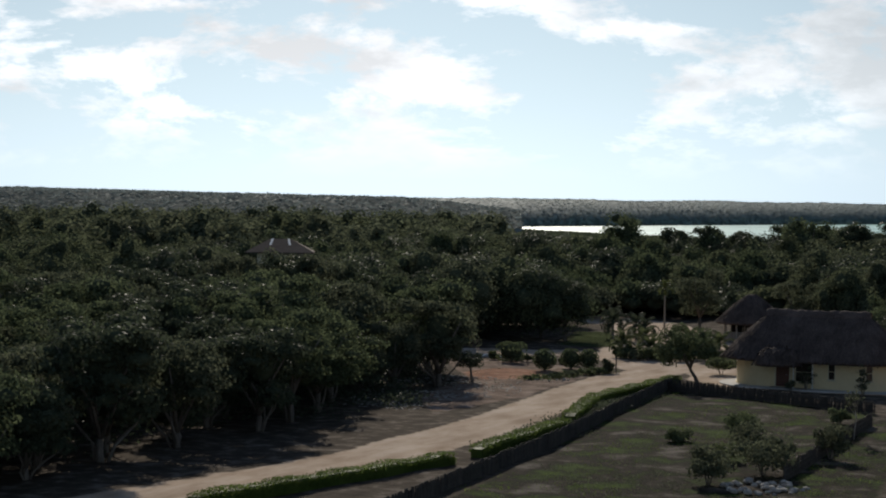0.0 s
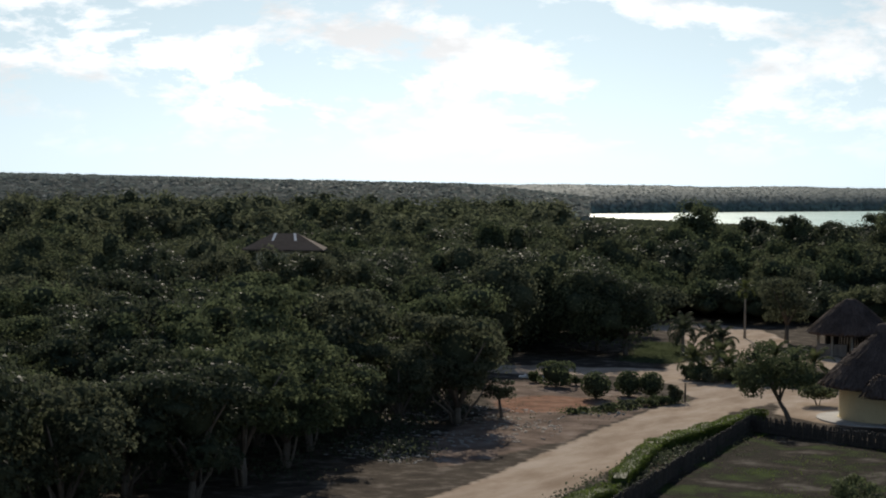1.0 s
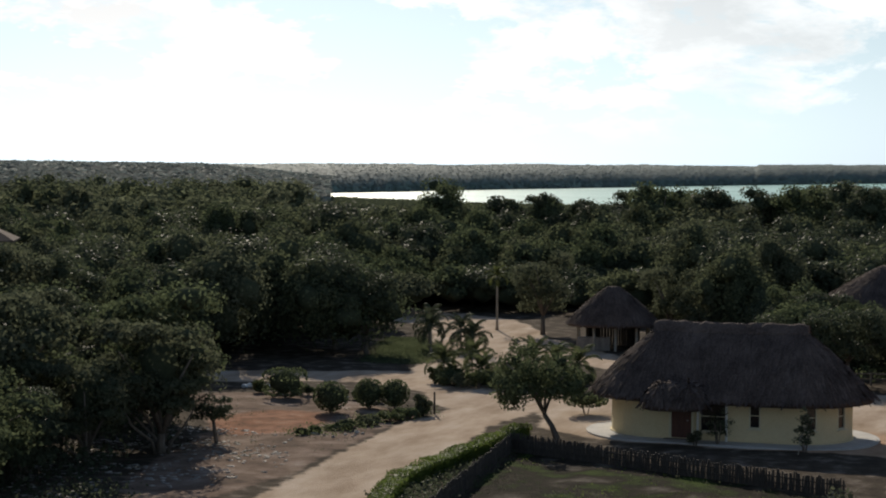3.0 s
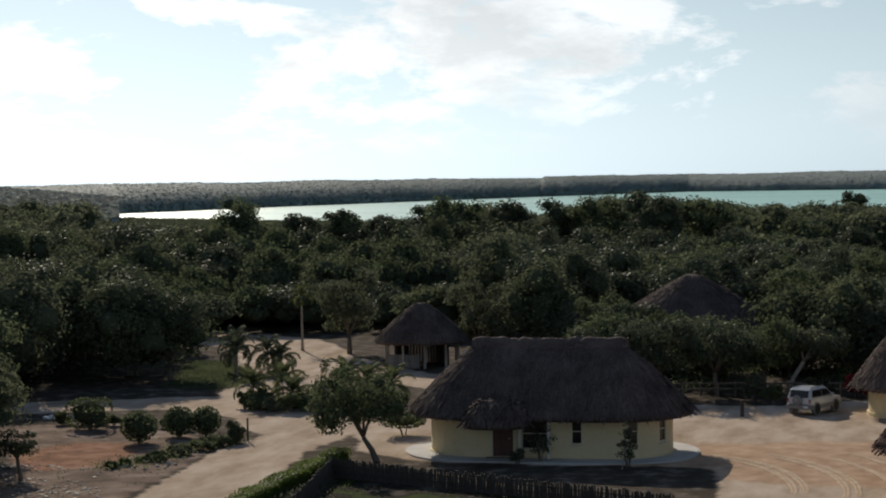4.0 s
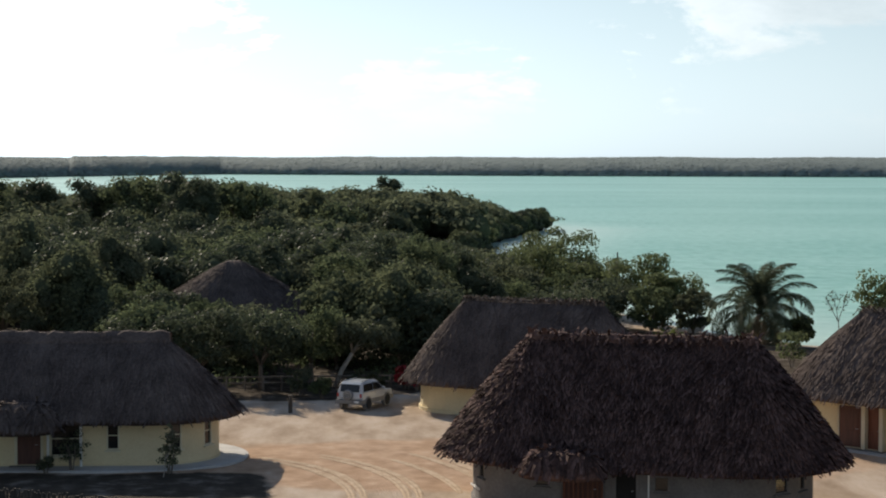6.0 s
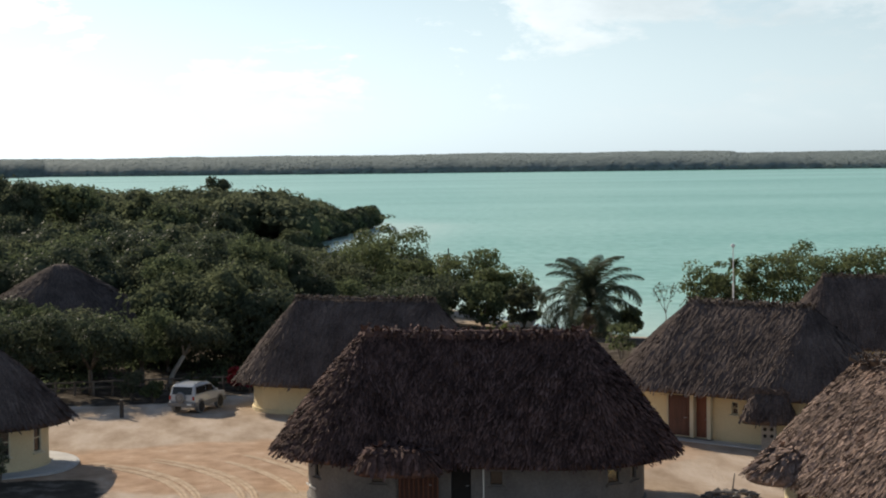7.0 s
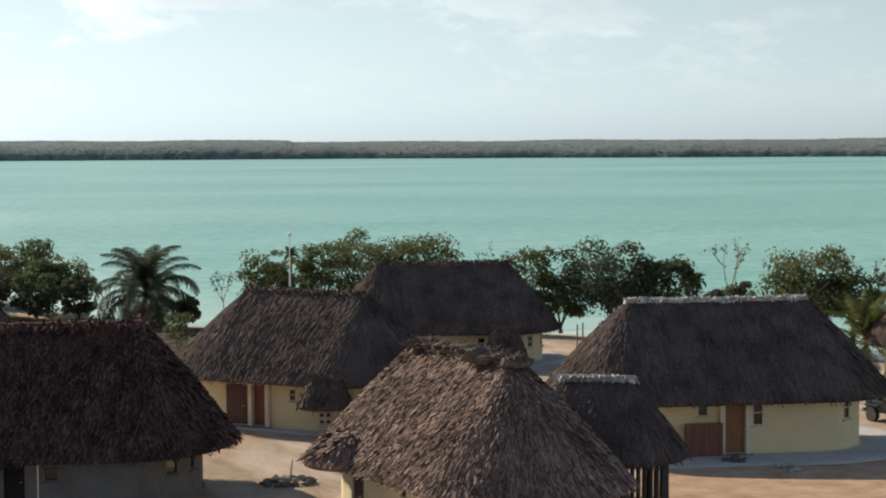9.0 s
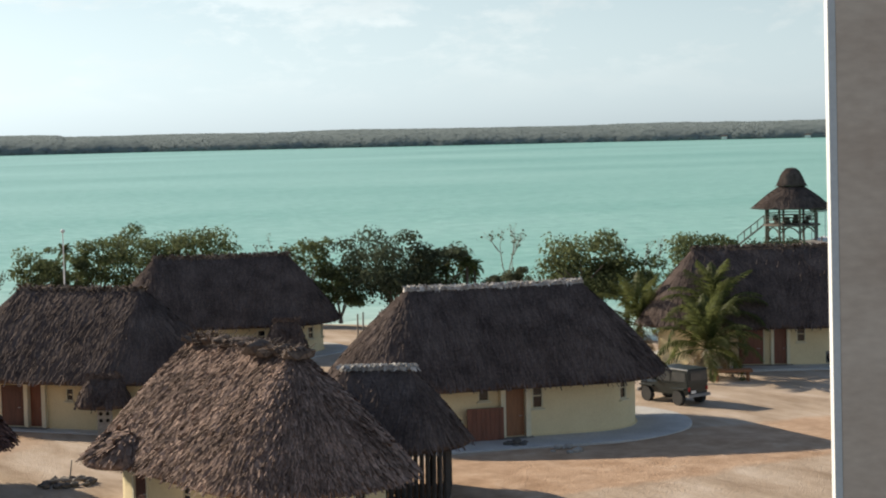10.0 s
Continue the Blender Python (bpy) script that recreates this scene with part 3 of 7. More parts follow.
def water_material():
    m = bpy.data.materials.new("lagoon_water")
    m.use_nodes = True
    n, l = m.node_tree.nodes, m.node_tree.links
    bsdf = n["Principled BSDF"]
    pos = n.new("ShaderNodeNewGeometry").outputs["Position"]

    def noise_at(scale, stretch, detail=4.0):
        tex, mp = n.new("ShaderNodeTexNoise"), n.new("ShaderNodeMapping")
        mp.inputs["Scale"].default_value = stretch
        mp.inputs["Rotation"].default_value = (0, 0, radians(20))
        l.new(pos, mp.inputs["Vector"])
        l.new(mp.outputs[0], tex.inputs["Vector"])
        tex.inputs["Scale"].default_value, tex.inputs["Detail"].default_value = scale, detail
        return tex.outputs["Fac"]

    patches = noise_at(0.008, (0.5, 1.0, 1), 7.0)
    # Ripple glints painted into the water colour by a fine noise.
    chop_glints = noise_at(0.55, (1.3, 0.5, 1), 7.0)
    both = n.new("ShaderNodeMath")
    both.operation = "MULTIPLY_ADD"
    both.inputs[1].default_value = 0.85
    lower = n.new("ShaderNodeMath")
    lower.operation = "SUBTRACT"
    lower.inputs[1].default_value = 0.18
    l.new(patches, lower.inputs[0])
    l.new(chop_glints, both.inputs[0])
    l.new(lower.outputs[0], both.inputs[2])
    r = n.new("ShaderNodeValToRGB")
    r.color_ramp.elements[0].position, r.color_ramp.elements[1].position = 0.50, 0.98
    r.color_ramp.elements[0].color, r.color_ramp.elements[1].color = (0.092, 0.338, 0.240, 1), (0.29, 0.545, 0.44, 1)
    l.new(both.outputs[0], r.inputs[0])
    shoal, sandy = n.new("ShaderNodeAttribute"), n.new("ShaderNodeMix")
    shoal.attribute_name, sandy.data_type = "shoal", "RGBA"
    l.new(shoal.outputs["Fac"], sandy.inputs["Factor"])
    l.new(r.outputs["Color"], sandy.inputs["A"])
    sandy.inputs["B"].default_value = (0.52, 0.66, 0.56, 1)
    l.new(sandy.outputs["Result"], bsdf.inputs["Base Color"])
    bsdf.inputs["Roughness"].default_value, bsdf.inputs["IOR"].default_value = 0.30, 1.33
    add = n.new("ShaderNodeMath")
    add.operation = "MULTIPLY_ADD"
    add.inputs[1].default_value = 0.35
    l.new(noise_at(0.9, (0.7, 1.0, 1)), add.inputs[0])
    l.new(noise_at(0.18, (0.62, 1.0, 1), 8.0), add.inputs[2])
    relief = n.new("ShaderNodeBump")
    relief.inputs["Strength"].default_value, relief.inputs["Distance"].default_value = 1.0, 0.6
    l.new(add.outputs[0], relief.inputs["Height"])
    l.new(relief.outputs[0], bsdf.inputs["Normal"])
    return m


GROUND, WATER = ground_material(), water_material()
make_ground()


def make_water():
    az = np.radians(np.arange(-180, 180, 1.0))
    rad = np.r_[0.01, np.geomspace(20, 2600, 110)]
    a, r = np.meshgrid(az, rad)
    px, py = r * np.sin(a) + 300, r * np.cos(a) + 600
    verts = np.stack([px, py, 0 * a - 0.42], -1).reshape(-1, 3)
    idx = np.arange(a.size).reshape(a.shape)
    nxt = np.roll(idx, -1, 1)
    quads = np.stack([idx[:-1], nxt[:-1], nxt[1:], idx[1:]], -1).reshape(-1, 4)[:, ::-1]
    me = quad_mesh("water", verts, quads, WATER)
    shoal = me.attributes.new("shoal", "FLOAT", "POINT")
    depth = ring_distance(px, py, LAKE)
    shoal.data.foreach_set("value", (0.85 * (1 - soft(depth, 0, 26)) * (np.hypot(px, py) < 400)).ravel().astype(np.float32))
    tagged(new("water", me), "turquoise rippled lagoon water", "lagoon", kind="structure")


make_water()


# ---- thatched houses ----
def outline(length, width, s):
    """A point and the outward normal of a plan with round ends, s metres round from the start of its front."""
    a, r = (length - width) / 2, width / 2
    s = s % (4 * a + 2 * math.pi * r)
    if s < 2 * a:
        return (-a + s, -r), (0, -1)
    s -= 2 * a
    if s < math.pi * r:
        t = -math.pi / 2 + s / r
        return (a + r * math.cos(t), r * math.sin(t)), (math.cos(t), math.sin(t))
    s -= math.pi * r
    if s < 2 * a:
        return (a - s, r), (0, 1)
    t = math.pi / 2 + (s - 2 * a) / r
    return (-a + r * math.cos(t), r * math.sin(t)), (math.cos(t), math.sin(t))


def around(length, width):
    return 2 * (length - width) + math.pi * width


class Roof:
    """A hipped roof with round ends: from an eave outline up to a ridge line."""

    def __init__(self, length, width, ridge, low, high, belly=0.18, sag=0.0):
        self.length, self.width, self.ridge, self.low, self.high, self.belly, self.sag = length, width, ridge, low, high, belly, sag
        self.around = around(length, width)

    def at(self, s, v):
        (x, y), _ = outline(self.length, self.width, s)
        a, h = max((self.length - self.width) / 2, 0.01), self.ridge / 2
        rx = max(-h, min(h, x * h / a))
        ry = 0.06 * y
        bulge = self.belly * math.sin(math.pi * min(max(v, 0), 1))
        z = self.low + (self.high - self.low) * v + bulge - self.sag * math.cos(rx / max(h, 0.1) * 1.5) * v
        return Vector((x + (rx - x) * v, y + (ry - y) * v, z))

    def shell(self, ns=80, nv=9, thick=0.26):
        shape = Shape()
        pts, faces = [], []
        rows = [[self.at(self.around * i / ns, k / (nv - 1)) for i in range(ns)] for k in range(nv)]
        under = [[self.at(self.around * i / ns, k) - Vector((0, 0, thick + (0.05 if k else 0))) for i in range(ns)] for k in (0.0, 0.5, 0.97)]
        for row in (under[::-1] + rows):
            pts += row
        total = len(pts) // ns
        for k in range(total - 1):
            faces += [(k * ns + i, k * ns + (i + 1) % ns, (k + 1) * ns + (i + 1) % ns, (k + 1) * ns + i) for i in range(ns)]
        faces.append(tuple(range((total - 1) * ns, total * ns)))
        return shape.add(pts, faces)

    def leaves(self, rs, row=0.2, step=0.15, size=0.62, wide=0.11, lift=0.05, ragged=0.12, skew=0.8, curl=0.6):
        """Rows of hanging palm leaves from the eave to the ridge, tips free."""
        slope = math.hypot(self.high - self.low, self.width / 2)
        verts, count = [], 0
        rows = int(slope / row) + 1
        for k in range(rows + 1):
            v0 = k * row / slope - 0.05
            grown = 1 - 0.75 * max(v0, 0)
            n = max(10, int(self.around * grown / step))
            for i in range(n):
                s = self.around * (i + rs.uniform(-0.5, 0.5)) / n
                v = v0 + rs.uniform(-0.5, 0.5) * row / slope * 2.6
                tip, root = self.at(s + rs.uniform(-0.2, 0.2) * skew, v), self.at(s, min(v + size / slope, 1.0))
                along = tip - root
                if along.length < 0.05:
                    continue
                along.normalize()
                side = Vector((-along.y, along.x, 0))
                side = side.normalized() if side.length > 1e-3 else Vector((1, 0, 0))
                out = side.cross(along)
                if out.z < 0:
                    out = -out
                w = wide * rs.uniform(0.5, 1.5)
                up_by = lift * rs.uniform(0.2, 1.6)
                tip = tip + along * rs.uniform(0, ragged) + out * up_by
                twist = side * w / 2 + out * rs.uniform(-curl, curl) * w
                root = root + out * 0.012
                verts += [root - side * w * 0.4, root + side * w * 0.4, tip + twist * 0.8, tip - twist * 0.8]
                count += 1
        return np.array([p[:] for p in verts]), np.arange(4 * count).reshape(-1, 4)


def ridge_roll(roof, rs, wide=0.34, lumps=26, droop=0.3):
    """The cap along the ridge: a lumpy roll with tufts hanging to both sides."""
    shape = Shape()
    h = roof.ridge / 2 + 0.12
    z = roof.high
    lumps *= 2
    pts = [(-h + 2 * h * i / lumps, rs.uniform(-0.03, 0.03), z + rs.uniform(-0.02, 0.03) - roof.sag * math.cos((-1 + 2 * i / lumps) * 1.5)) for i in range(lumps + 1)]
    shape.tube(pts, [wide * rs.uniform(0.44, 0.6) * (0.6 if i in (0, lumps) else 1) for i in range(lumps + 1)], 8)
    for i in range(lumps * 9):
        x = rs.uniform(-h, h)
        side = rs.choice((-1, 1))
        zz = z + wide * 0.3 - roof.sag * math.cos(x / h * 1.5)
        a = Vector((x, side * wide * 0.2, zz))
        b = Vector((x + rs.uniform(-0.3, 0.3), side * (wide * rs.uniform(0.5, 1.25)), zz - droop * rs.uniform(-0.7, 1.1)))
        w = Vector((rs.uniform(0.015, 0.06), 0, rs.uniform(-0.02, 0.03)))
        mid = (a + b) / 2 + Vector((0, side * 0.05, 0.09))
        shape.add([a - w, a + w, mid + w, b + w * 0.5, b - w * 0.5, mid - w], [(0, 1, 2, 5), (5, 2, 3, 4)])
    return shape


def ridge_saddle(roof, rs, half=0.62, tall=0.5):
    """A thick bound saddle of thatch straddling the ridge, with blunt ends and a ragged lower hem."""
    shape = Shape()
    h, n = roof.ridge / 2 + 0.35, 30
    section = ((-1.0, -0.62), (-0.92, -0.35), (-0.62, 0.10), (-0.3, 0.40), (0.0, 0.5), (0.3, 0.40), (0.62, 0.10), (0.92, -0.35), (1.0, -0.62))
    m = len(section)
    pts = []
    for k in range(n + 1):
        x = -h + 2 * h * k / n
        end = 0.8 if k in (0, n) else 1.0
        wob = rs.uniform(-0.03, 0.03)
        for a, b in section:
            pts.append((x + rs.uniform(-0.03, 0.03), a * half * end, roof.high + tall * b * end + wob + rs.uniform(-0.03, 0.03) - roof.sag * math.cos((-1 + 2 * k / n) * 1.5)))
    faces = [(m * k + i, m * k + i + 1, m * k + m + i + 1, m * k + m + i) for k in range(n) for i in range(m - 1)]
    faces += [tuple(range(m)), tuple(range(m * n + m - 1, m * n - 1, -1))]
    shape.add(pts, faces)
    for i in range(900):
        x, side = rs.uniform(-h, h), rs.choice((-1, 1))
        u = rs.uniform(0.25, 1.0)
        a = Vector((x, side * half * (u - 0.2), roof.high + tall * (0.5 - 1.0 * (u - 0.2))))
        b = Vector((x + rs.uniform(-0.1, 0.1), side * half * (u + 0.12), roof.high + tall * (0.42 - 1.08 * (u + 0.05))))
        w = Vector((rs.uniform(0.02, 0.05), 0, 0))
        shape.add([a - w, a + w, b + w * 0.6, b - w * 0.6], [(0, 1, 2, 3)])
    return shape


def wall_shape(length, width, height, openings, thick=0.22):
    """A wall on a round-ended plan, pierced by openings (s0, s1, z0, z1)."""
    total, shape = around(length, width), Shape()
    cuts = {0.0, total}
    for k in range(49):
        cuts.add(total * k / 48)
    for s0, s1, _, _ in openings:
        cuts = {c for c in cuts if not s0 % total - 0.05 < c < s1 % total + 0.05 or c in (0.0, total)} | {s0 % total, s1 % total}
    cuts = sorted(cuts)
    for sa, sb in zip(cuts, cuts[1:]):
        mid = (sa + sb) / 2
        holes = sorted((z0, z1) for s0, s1, z0, z1 in openings if (mid - s0) % total < (s1 - s0))
        spans, z = [], 0.0
        for z0, z1 in holes:
            if z0 > z + 0.01:
                spans.append((z, z0))
            z = z1
        if z < height:
            spans.append((z, height))
        (pa, na), (pb, nb) = outline(length, width, sa), outline(length, width, min(sb, total - 1e-6))
        for z0, z1 in spans:
            ring = []
            for z in (z0, z1):
                ring += [(pa[0], pa[1], z), (pb[0], pb[1], z), (pb[0] - nb[0] * thick, pb[1] - nb[1] * thick, z), (pa[0] - na[0] * thick, pa[1] - na[1] * thick, z)]
            faces = [(0, 1, 5, 4), (2, 3, 7, 6), (3, 2, 1, 0), (4, 5, 6, 7)]
            ends = [(1, 2, 6, 5), (3, 0, 4, 7)]
            shape.add(ring, faces + (ends if holes or any(abs(c - e) < 0.02 for c in (sa, sb) for o in openings for e in (o[0] % total, o[1] % total)) else []))
    bm = bmesh.new()
    verts = [bm.verts.new(p) for p in shape.v]
    for f in shape.f:
        bm.faces.new([verts[i] for i in f])
    bmesh.ops.remove_doubles(bm, verts=bm.verts, dist=0.002)
    me = bpy.data.meshes.new("wall")
    bm.to_mesh(me)
    bm.free()
    return me


def wall_place(length, width, s, out=0.0, z=0.0):
    """A pose on the wall's face: x along the wall, y inwards."""
    (x, y), (nx, ny) = outline(length, width, s)
    return Matrix.Translation((x + nx * out, y + ny * out, z)) @ Matrix.Rotation(math.atan2(ny, nx) + math.pi / 2, 4, "Z")


def add_window(house, length, width, s0, s1, z0, z1, trim, bars=1):
    m = wall_place(length, width, (s0 + s1) / 2)
    w, h = s1 - s0, z1 - z0
    border = Shape()
    for x in (-w / 2 + 0.03, w / 2 - 0.03):
        border.box((x, 0.06, (z0 + z1) / 2), (0.06, 0.10, h))
    for z in (z0 + 0.03, z1 - 0.03):
        border.box((0, 0.06, z), (w - 0.124, 0.10, 0.06))
    win = part("window", border, trim, house, at=m)
    for k in range(bars + 1):
        za, zb = z0 + 0.06 + (h - 0.12) * k / (bars + 1), z0 + 0.06 + (h - 0.12) * (k + 1) / (bars + 1)
        part("pane", Shape().box((0, 0.09, (za + zb) / 2), (w - 0.124, 0.012, zb - za - 0.05)), GLASS, win)
        if k:
            part("glazing_bar", Shape().box((0, 0.08, za), (w - 0.124, 0.04, 0.046)), trim, win)
    part("sill", Shape().box((0, -0.04, z0 - 0.03), (w + 0.12, 0.16, 0.06)), trim, win)
    return win


def add_door(house, length, width, s0, s1, height, wood, trim, portal=0.0):
    m = wall_place(length, width, (s0 + s1) / 2)
    w = s1 - s0
    border = Shape()
    d = 0.12 + portal
    side = 0.09 + portal * 0.5
    for x in (-w / 2 - side / 2 + 0.05, w / 2 + side / 2 - 0.05):
        border.box((x, 0.06 - portal / 2, height / 2 + 0.1), (side, d, height + 0.2))
    border.box((0, 0.06 - portal / 2, height + 0.14), (w - 0.1, d, 0.12))
    door = part("door_surround", border, trim, house, at=m)
    leaf = Shape()
    leaf.box((0, 0.06, height / 2 + 0.05), (w - 0.11, 0.04, height - 0.02))
    for z, hh in ((0.55, 0.7), (1.4, 0.75)):
        leaf.box((0, 0.034, z), (w * 0.62, 0.02, hh))
    panel = part("door", leaf, wood, door)
    part("door_handle", Shape().tube([(w * 0.32, 0.02, 1.0), (w * 0.32, -0.02, 1.0), (w * 0.22, -0.03, 1.0)], 0.015, 6), RIM, panel)
    part("doorstep", Shape().box((0, -0.22, 0.06), (w + 0.5, 0.44, 0.12)), CEMENT, door)
    return door


THATCH_CAP = material("thatch_ridge_grey", (0.062, 0.048, 0.041), (0.185, 0.145, 0.120), 2.0, 9.0, 0.85, 0.5, 0.5, spec=0.06)


def thatch_parts(house, roof, rs, mat, cap_mat, dense=1.0, cap=True, cap_size=(0.34, 0.3), size=0.55, wide=0.06, lift=0.034, row=0.16, curl=0.36):
    part("thatch", roof.shell(), mat, house, smooth=True)
    verts, quads = roof.leaves(rs, row=row, step=0.1 / dense, size=size, wide=wide, lift=lift, curl=curl)
    tagged(part("thatch_leaves", quad_mesh("thatch_leaves", verts, quads, mat), mat, house), kind="stuff")
    if cap == "saddle":
        part("ridge_cap", ridge_saddle(roof, rs), mat, house, "thick bound thatch saddle along the ridge")
    elif cap:
        part("ridge_cap", ridge_roll(roof, rs, cap_size[0], 26, cap_size[1]), cap_mat, house, "weathered pale ridge roll")


def thatched_house(label, x, y, turn, length, width, eave, ridge, low, high, seed, mat=THATCH, cap_mat=THATCH_CAP, wall=PLASTER, trim=PLASTER_WHITE,
                   windows=(), doors=(), apron=1.5, **thatch):
    """Windows (s0, s1, z0, z1); doors (s0, s1, height, wood, portal)."""
    house = thing("thatched_house", label, "house", pose(x, y, 0, 0, 0, turn), "thatched houses")
    rs = random.Random(seed)
    roof = Roof(eave[0], eave[1], ridge, low, high, sag=0.05)
    thatch_parts(house, roof, rs, mat, cap_mat, **thatch)
    openings = [w[:4] for w in windows] + [(d[0], d[1], 0.0, d[2] + 0.08) for d in doors]
    walls = wall_shape(length, width, low + 0.62, openings)
    walls.materials.append(wall)
    part("wall", walls, wall, house)
    # Added screen behind the openings, coloured near-black as the room's shade.
    inner = Shape()
    n = 40
    tot = around(length - 1.2, width - 1.2)
    ring = [outline(length - 1.2, width - 1.2, tot * i / n)[0] for i in range(n)]
    inner.add([(px, py, z) for z in (0.02, low + 0.3) for px, py in ring], [(i, (i + 1) % n, n + (i + 1) % n, n + i) for i in range(n)])
    part("shade_screen", inner, SHADE_DARK, house)
    base = Shape()
    tot = around(length + 0.16, width + 0.16)
    ring = [outline(length + 0.16, width + 0.16, tot * i / 60)[0] for i in range(60)]
    base.add([(px, py, z) for z in (-0.2, 0.14) for px, py in ring], [(i, (i + 1) % 60, 60 + (i + 1) % 60, 60 + i) for i in range(60)] + [tuple(range(60, 120))])
    part("plinth", base, wall, house)
    for w in windows:
        add_window(house, length, width, *w[:4], trim, *w[4:])
    for d in doors:
        add_door(house, length, width, *d[:4], trim, d[4])
    if apron:
        tot = around(length + 2 * apron, width + 2 * apron)
        ring = [outline(length + 2 * apron, width + 2 * apron, tot * i / 60)[0] for i in range(60)]
        slab = Shape().add([(px * g, py * g, z) for z, g in ((-0.3, 1), (0.07, 1), (0.09, 0.985)) for px, py in ring],
                           [(60 * k + i, 60 * k + (i + 1) % 60, 60 * k + 60 + (i + 1) % 60, 60 * k + 60 + i) for k in (0, 1) for i in range(60)] + [tuple(range(120, 180))])
        part("apron", slab, APRON, house, "pale cement apron")
    return house


APRON = material("pale_apron", (0.40, 0.385, 0.365), (0.54, 0.525, 0.50), 0.7, 9.0, 0.9, 0.3)


def awning(house, length, width, s, low, high, size, mat, seed):
    """A small thatched hood over a door."""
    rs = random.Random(seed)
    m = wall_place(length, width, s, 1.3)
    roof = Roof(size[0], size[1], size[0] * 0.42, low, high, 0.24)
    hood = part("hood", roof.shell(40, 6, 0.2), mat, house, at=m, smooth=True)
    verts, quads = roof.leaves(rs, row=0.17, step=0.11, size=0.5, wide=0.1, lift=0.09, ragged=0.2)
    tagged(part("hood_leaves", quad_mesh("hood_leaves", verts, quads, mat), mat, hood), kind="stuff")
    return hood


house_a = thatched_house("yellow round-ended house with dark grey thatch and a hood", -12.5, 79.3, 0, 12.0, 5.6, (14.0, 7.8), 7.0, 2.22, 5.42, 11, apron=1.3, cap="saddle",
                         windows=((4.6, 5.15, 0.75, 2.0), (7.3, 7.85, 0.75, 2.0), (9.05, 9.65, 0.75, 2.0), (2.2, 3.5, 0.5, 2.0)),
                         doors=((0.75, 1.85, 2.0, WOOD_BROWN, 0.05),))
awning(house_a, 12.0, 5.6, 1.25, 1.95, 3.0, (3.2, 2.7), THATCH, 12)
house_b = thatched_house("yellow round-ended house with grey thatch beside the lot", 8.9, 93.8, -25, 12.4, 6.2, (14.2, 8.2), 7.6, 1.75, 5.75, 21,
                         windows=((1.2, 1.7, 0.8, 1.7),), apron=0.0)
house_c = thatched_house("grey cement house with thick shaggy brown thatch", 10.7, 68.2, -18, 13.2, 6.6, (15.6, 8.8), 8.8, 2.08, 6.25, 31, mat=THATCH_RED, cap_mat=THATCH_RED, wall=CEMENT,
                         trim=CEMENT, apron=0.0, dense=2.0, size=0.5, wide=0.06, lift=0.13, row=0.13, curl=0.6, cap_size=(0.6, 0.5),
                         windows=((-3.1, -2.6, 1.0, 1.6, 0), (-0.16, 0.42, 1.0, 1.6, 0), (4.34, 4.92, 1.0, 1.6, 0), (8.86, 9.5, 1.0, 1.6, 0), (10.15, 10.6, 1.0, 1.6, 0)),
                         doors=((0.86, 2.5, 1.75, WOOD_BROWN, 0.0), (2.88, 3.74, 1.85, SHADE_DARK, 0.05)))
awning(house_c, 13.2, 6.6, 1.2, 1.85, 2.6, (3.3, 2.1), THATCH_RED, 32)
house_d = thatched_house("yellow house with grey thatch and a framed wooden door", 25.9, 80.9, -48, 12.0, 6.2, (14.0, 8.2), 6.4, 2.48, 6.12, 41,
                         windows=((3.75, 4.15, 1.35, 1.95), (7.6, 8.0, 1.35, 1.95)), doors=((0.3, 1.6, 1.95, WOOD_BROWN, 0.0), (1.82, 2.64, 2.05, WOOD_RED, 0.22)), dense=1.2, apron=0.9)
house_e = thatched_house("yellow house with dark grey thatch near the shore", 40.95, 100.4, -20, 12.2, 6.0, (14.2, 8.0), 8.0, 2.12, 5.85, 51,
                         windows=((8.2, 8.75, 0.9, 1.65), (9.7, 10.2, 0.9, 1.65), (5.0, 5.5, 0.9, 1.65)), apron=1.5)
house_f = thatched_house("yellow house with grey thatch, pale ridge and framed door", 40.15, 66.9, -14, 12.7, 5.8, (15.4, 7.8), 8.0, 2.55, 6.3, 61, cap_mat=THATCH_RIDGE, cap_size=(0.34, 0.16),
                         windows=((-0.35, 0.1, 1.35, 2.3), (1.75, 2.25, 1.7, 2.25, 0), (4.15, 4.65, 1.25, 2.35), (8.35, 8.85, 1.35, 2.35)),
                         doors=((2.85, 3.85, 2.1, WOOD_ORANGE, 0.25),), apron=2.5)
house_g = thatched_house("yellow house under a steep shaggy tan thatch roof", 23.46, 55.6, -82, 12.2, 5.4, (14.0, 7.3), 6.5, 2.3, 6.0, 71, mat=THATCH_TAN, cap_mat=THATCH_TAN, dense=2.2, size=0.4,
                         wide=0.05, lift=0.07, row=0.12, curl=0.5, apron=0.0,
                         windows=((3.6, 4.2, 0.9, 1.9), (6.6, 7.2, 0.9, 1.9), (8.2, 8.8, 0.9, 1.9), (9.6, 10.2, 0.9, 1.9), (11.2, 11.8, 0.9, 1.9)),
                         doors=((0.2, 1.2, 2.0, WOOD_BROWN, 0.05),))
house_i = thatched_house("yellow house with grey thatch behind coconut palms", 64.4, 77.8, -30, 12.0, 6.4, (14.2, 8.4), 8.0, 2.4, 6.25, 81,
                         windows=((3.95, 4.45, 1.3, 2.2),), doors=((0.75, 2.2, 1.95, WOOD_RED, 0.0), (2.65, 3.45, 2.1, WOOD_RED, 0.15)), apron=1.8)


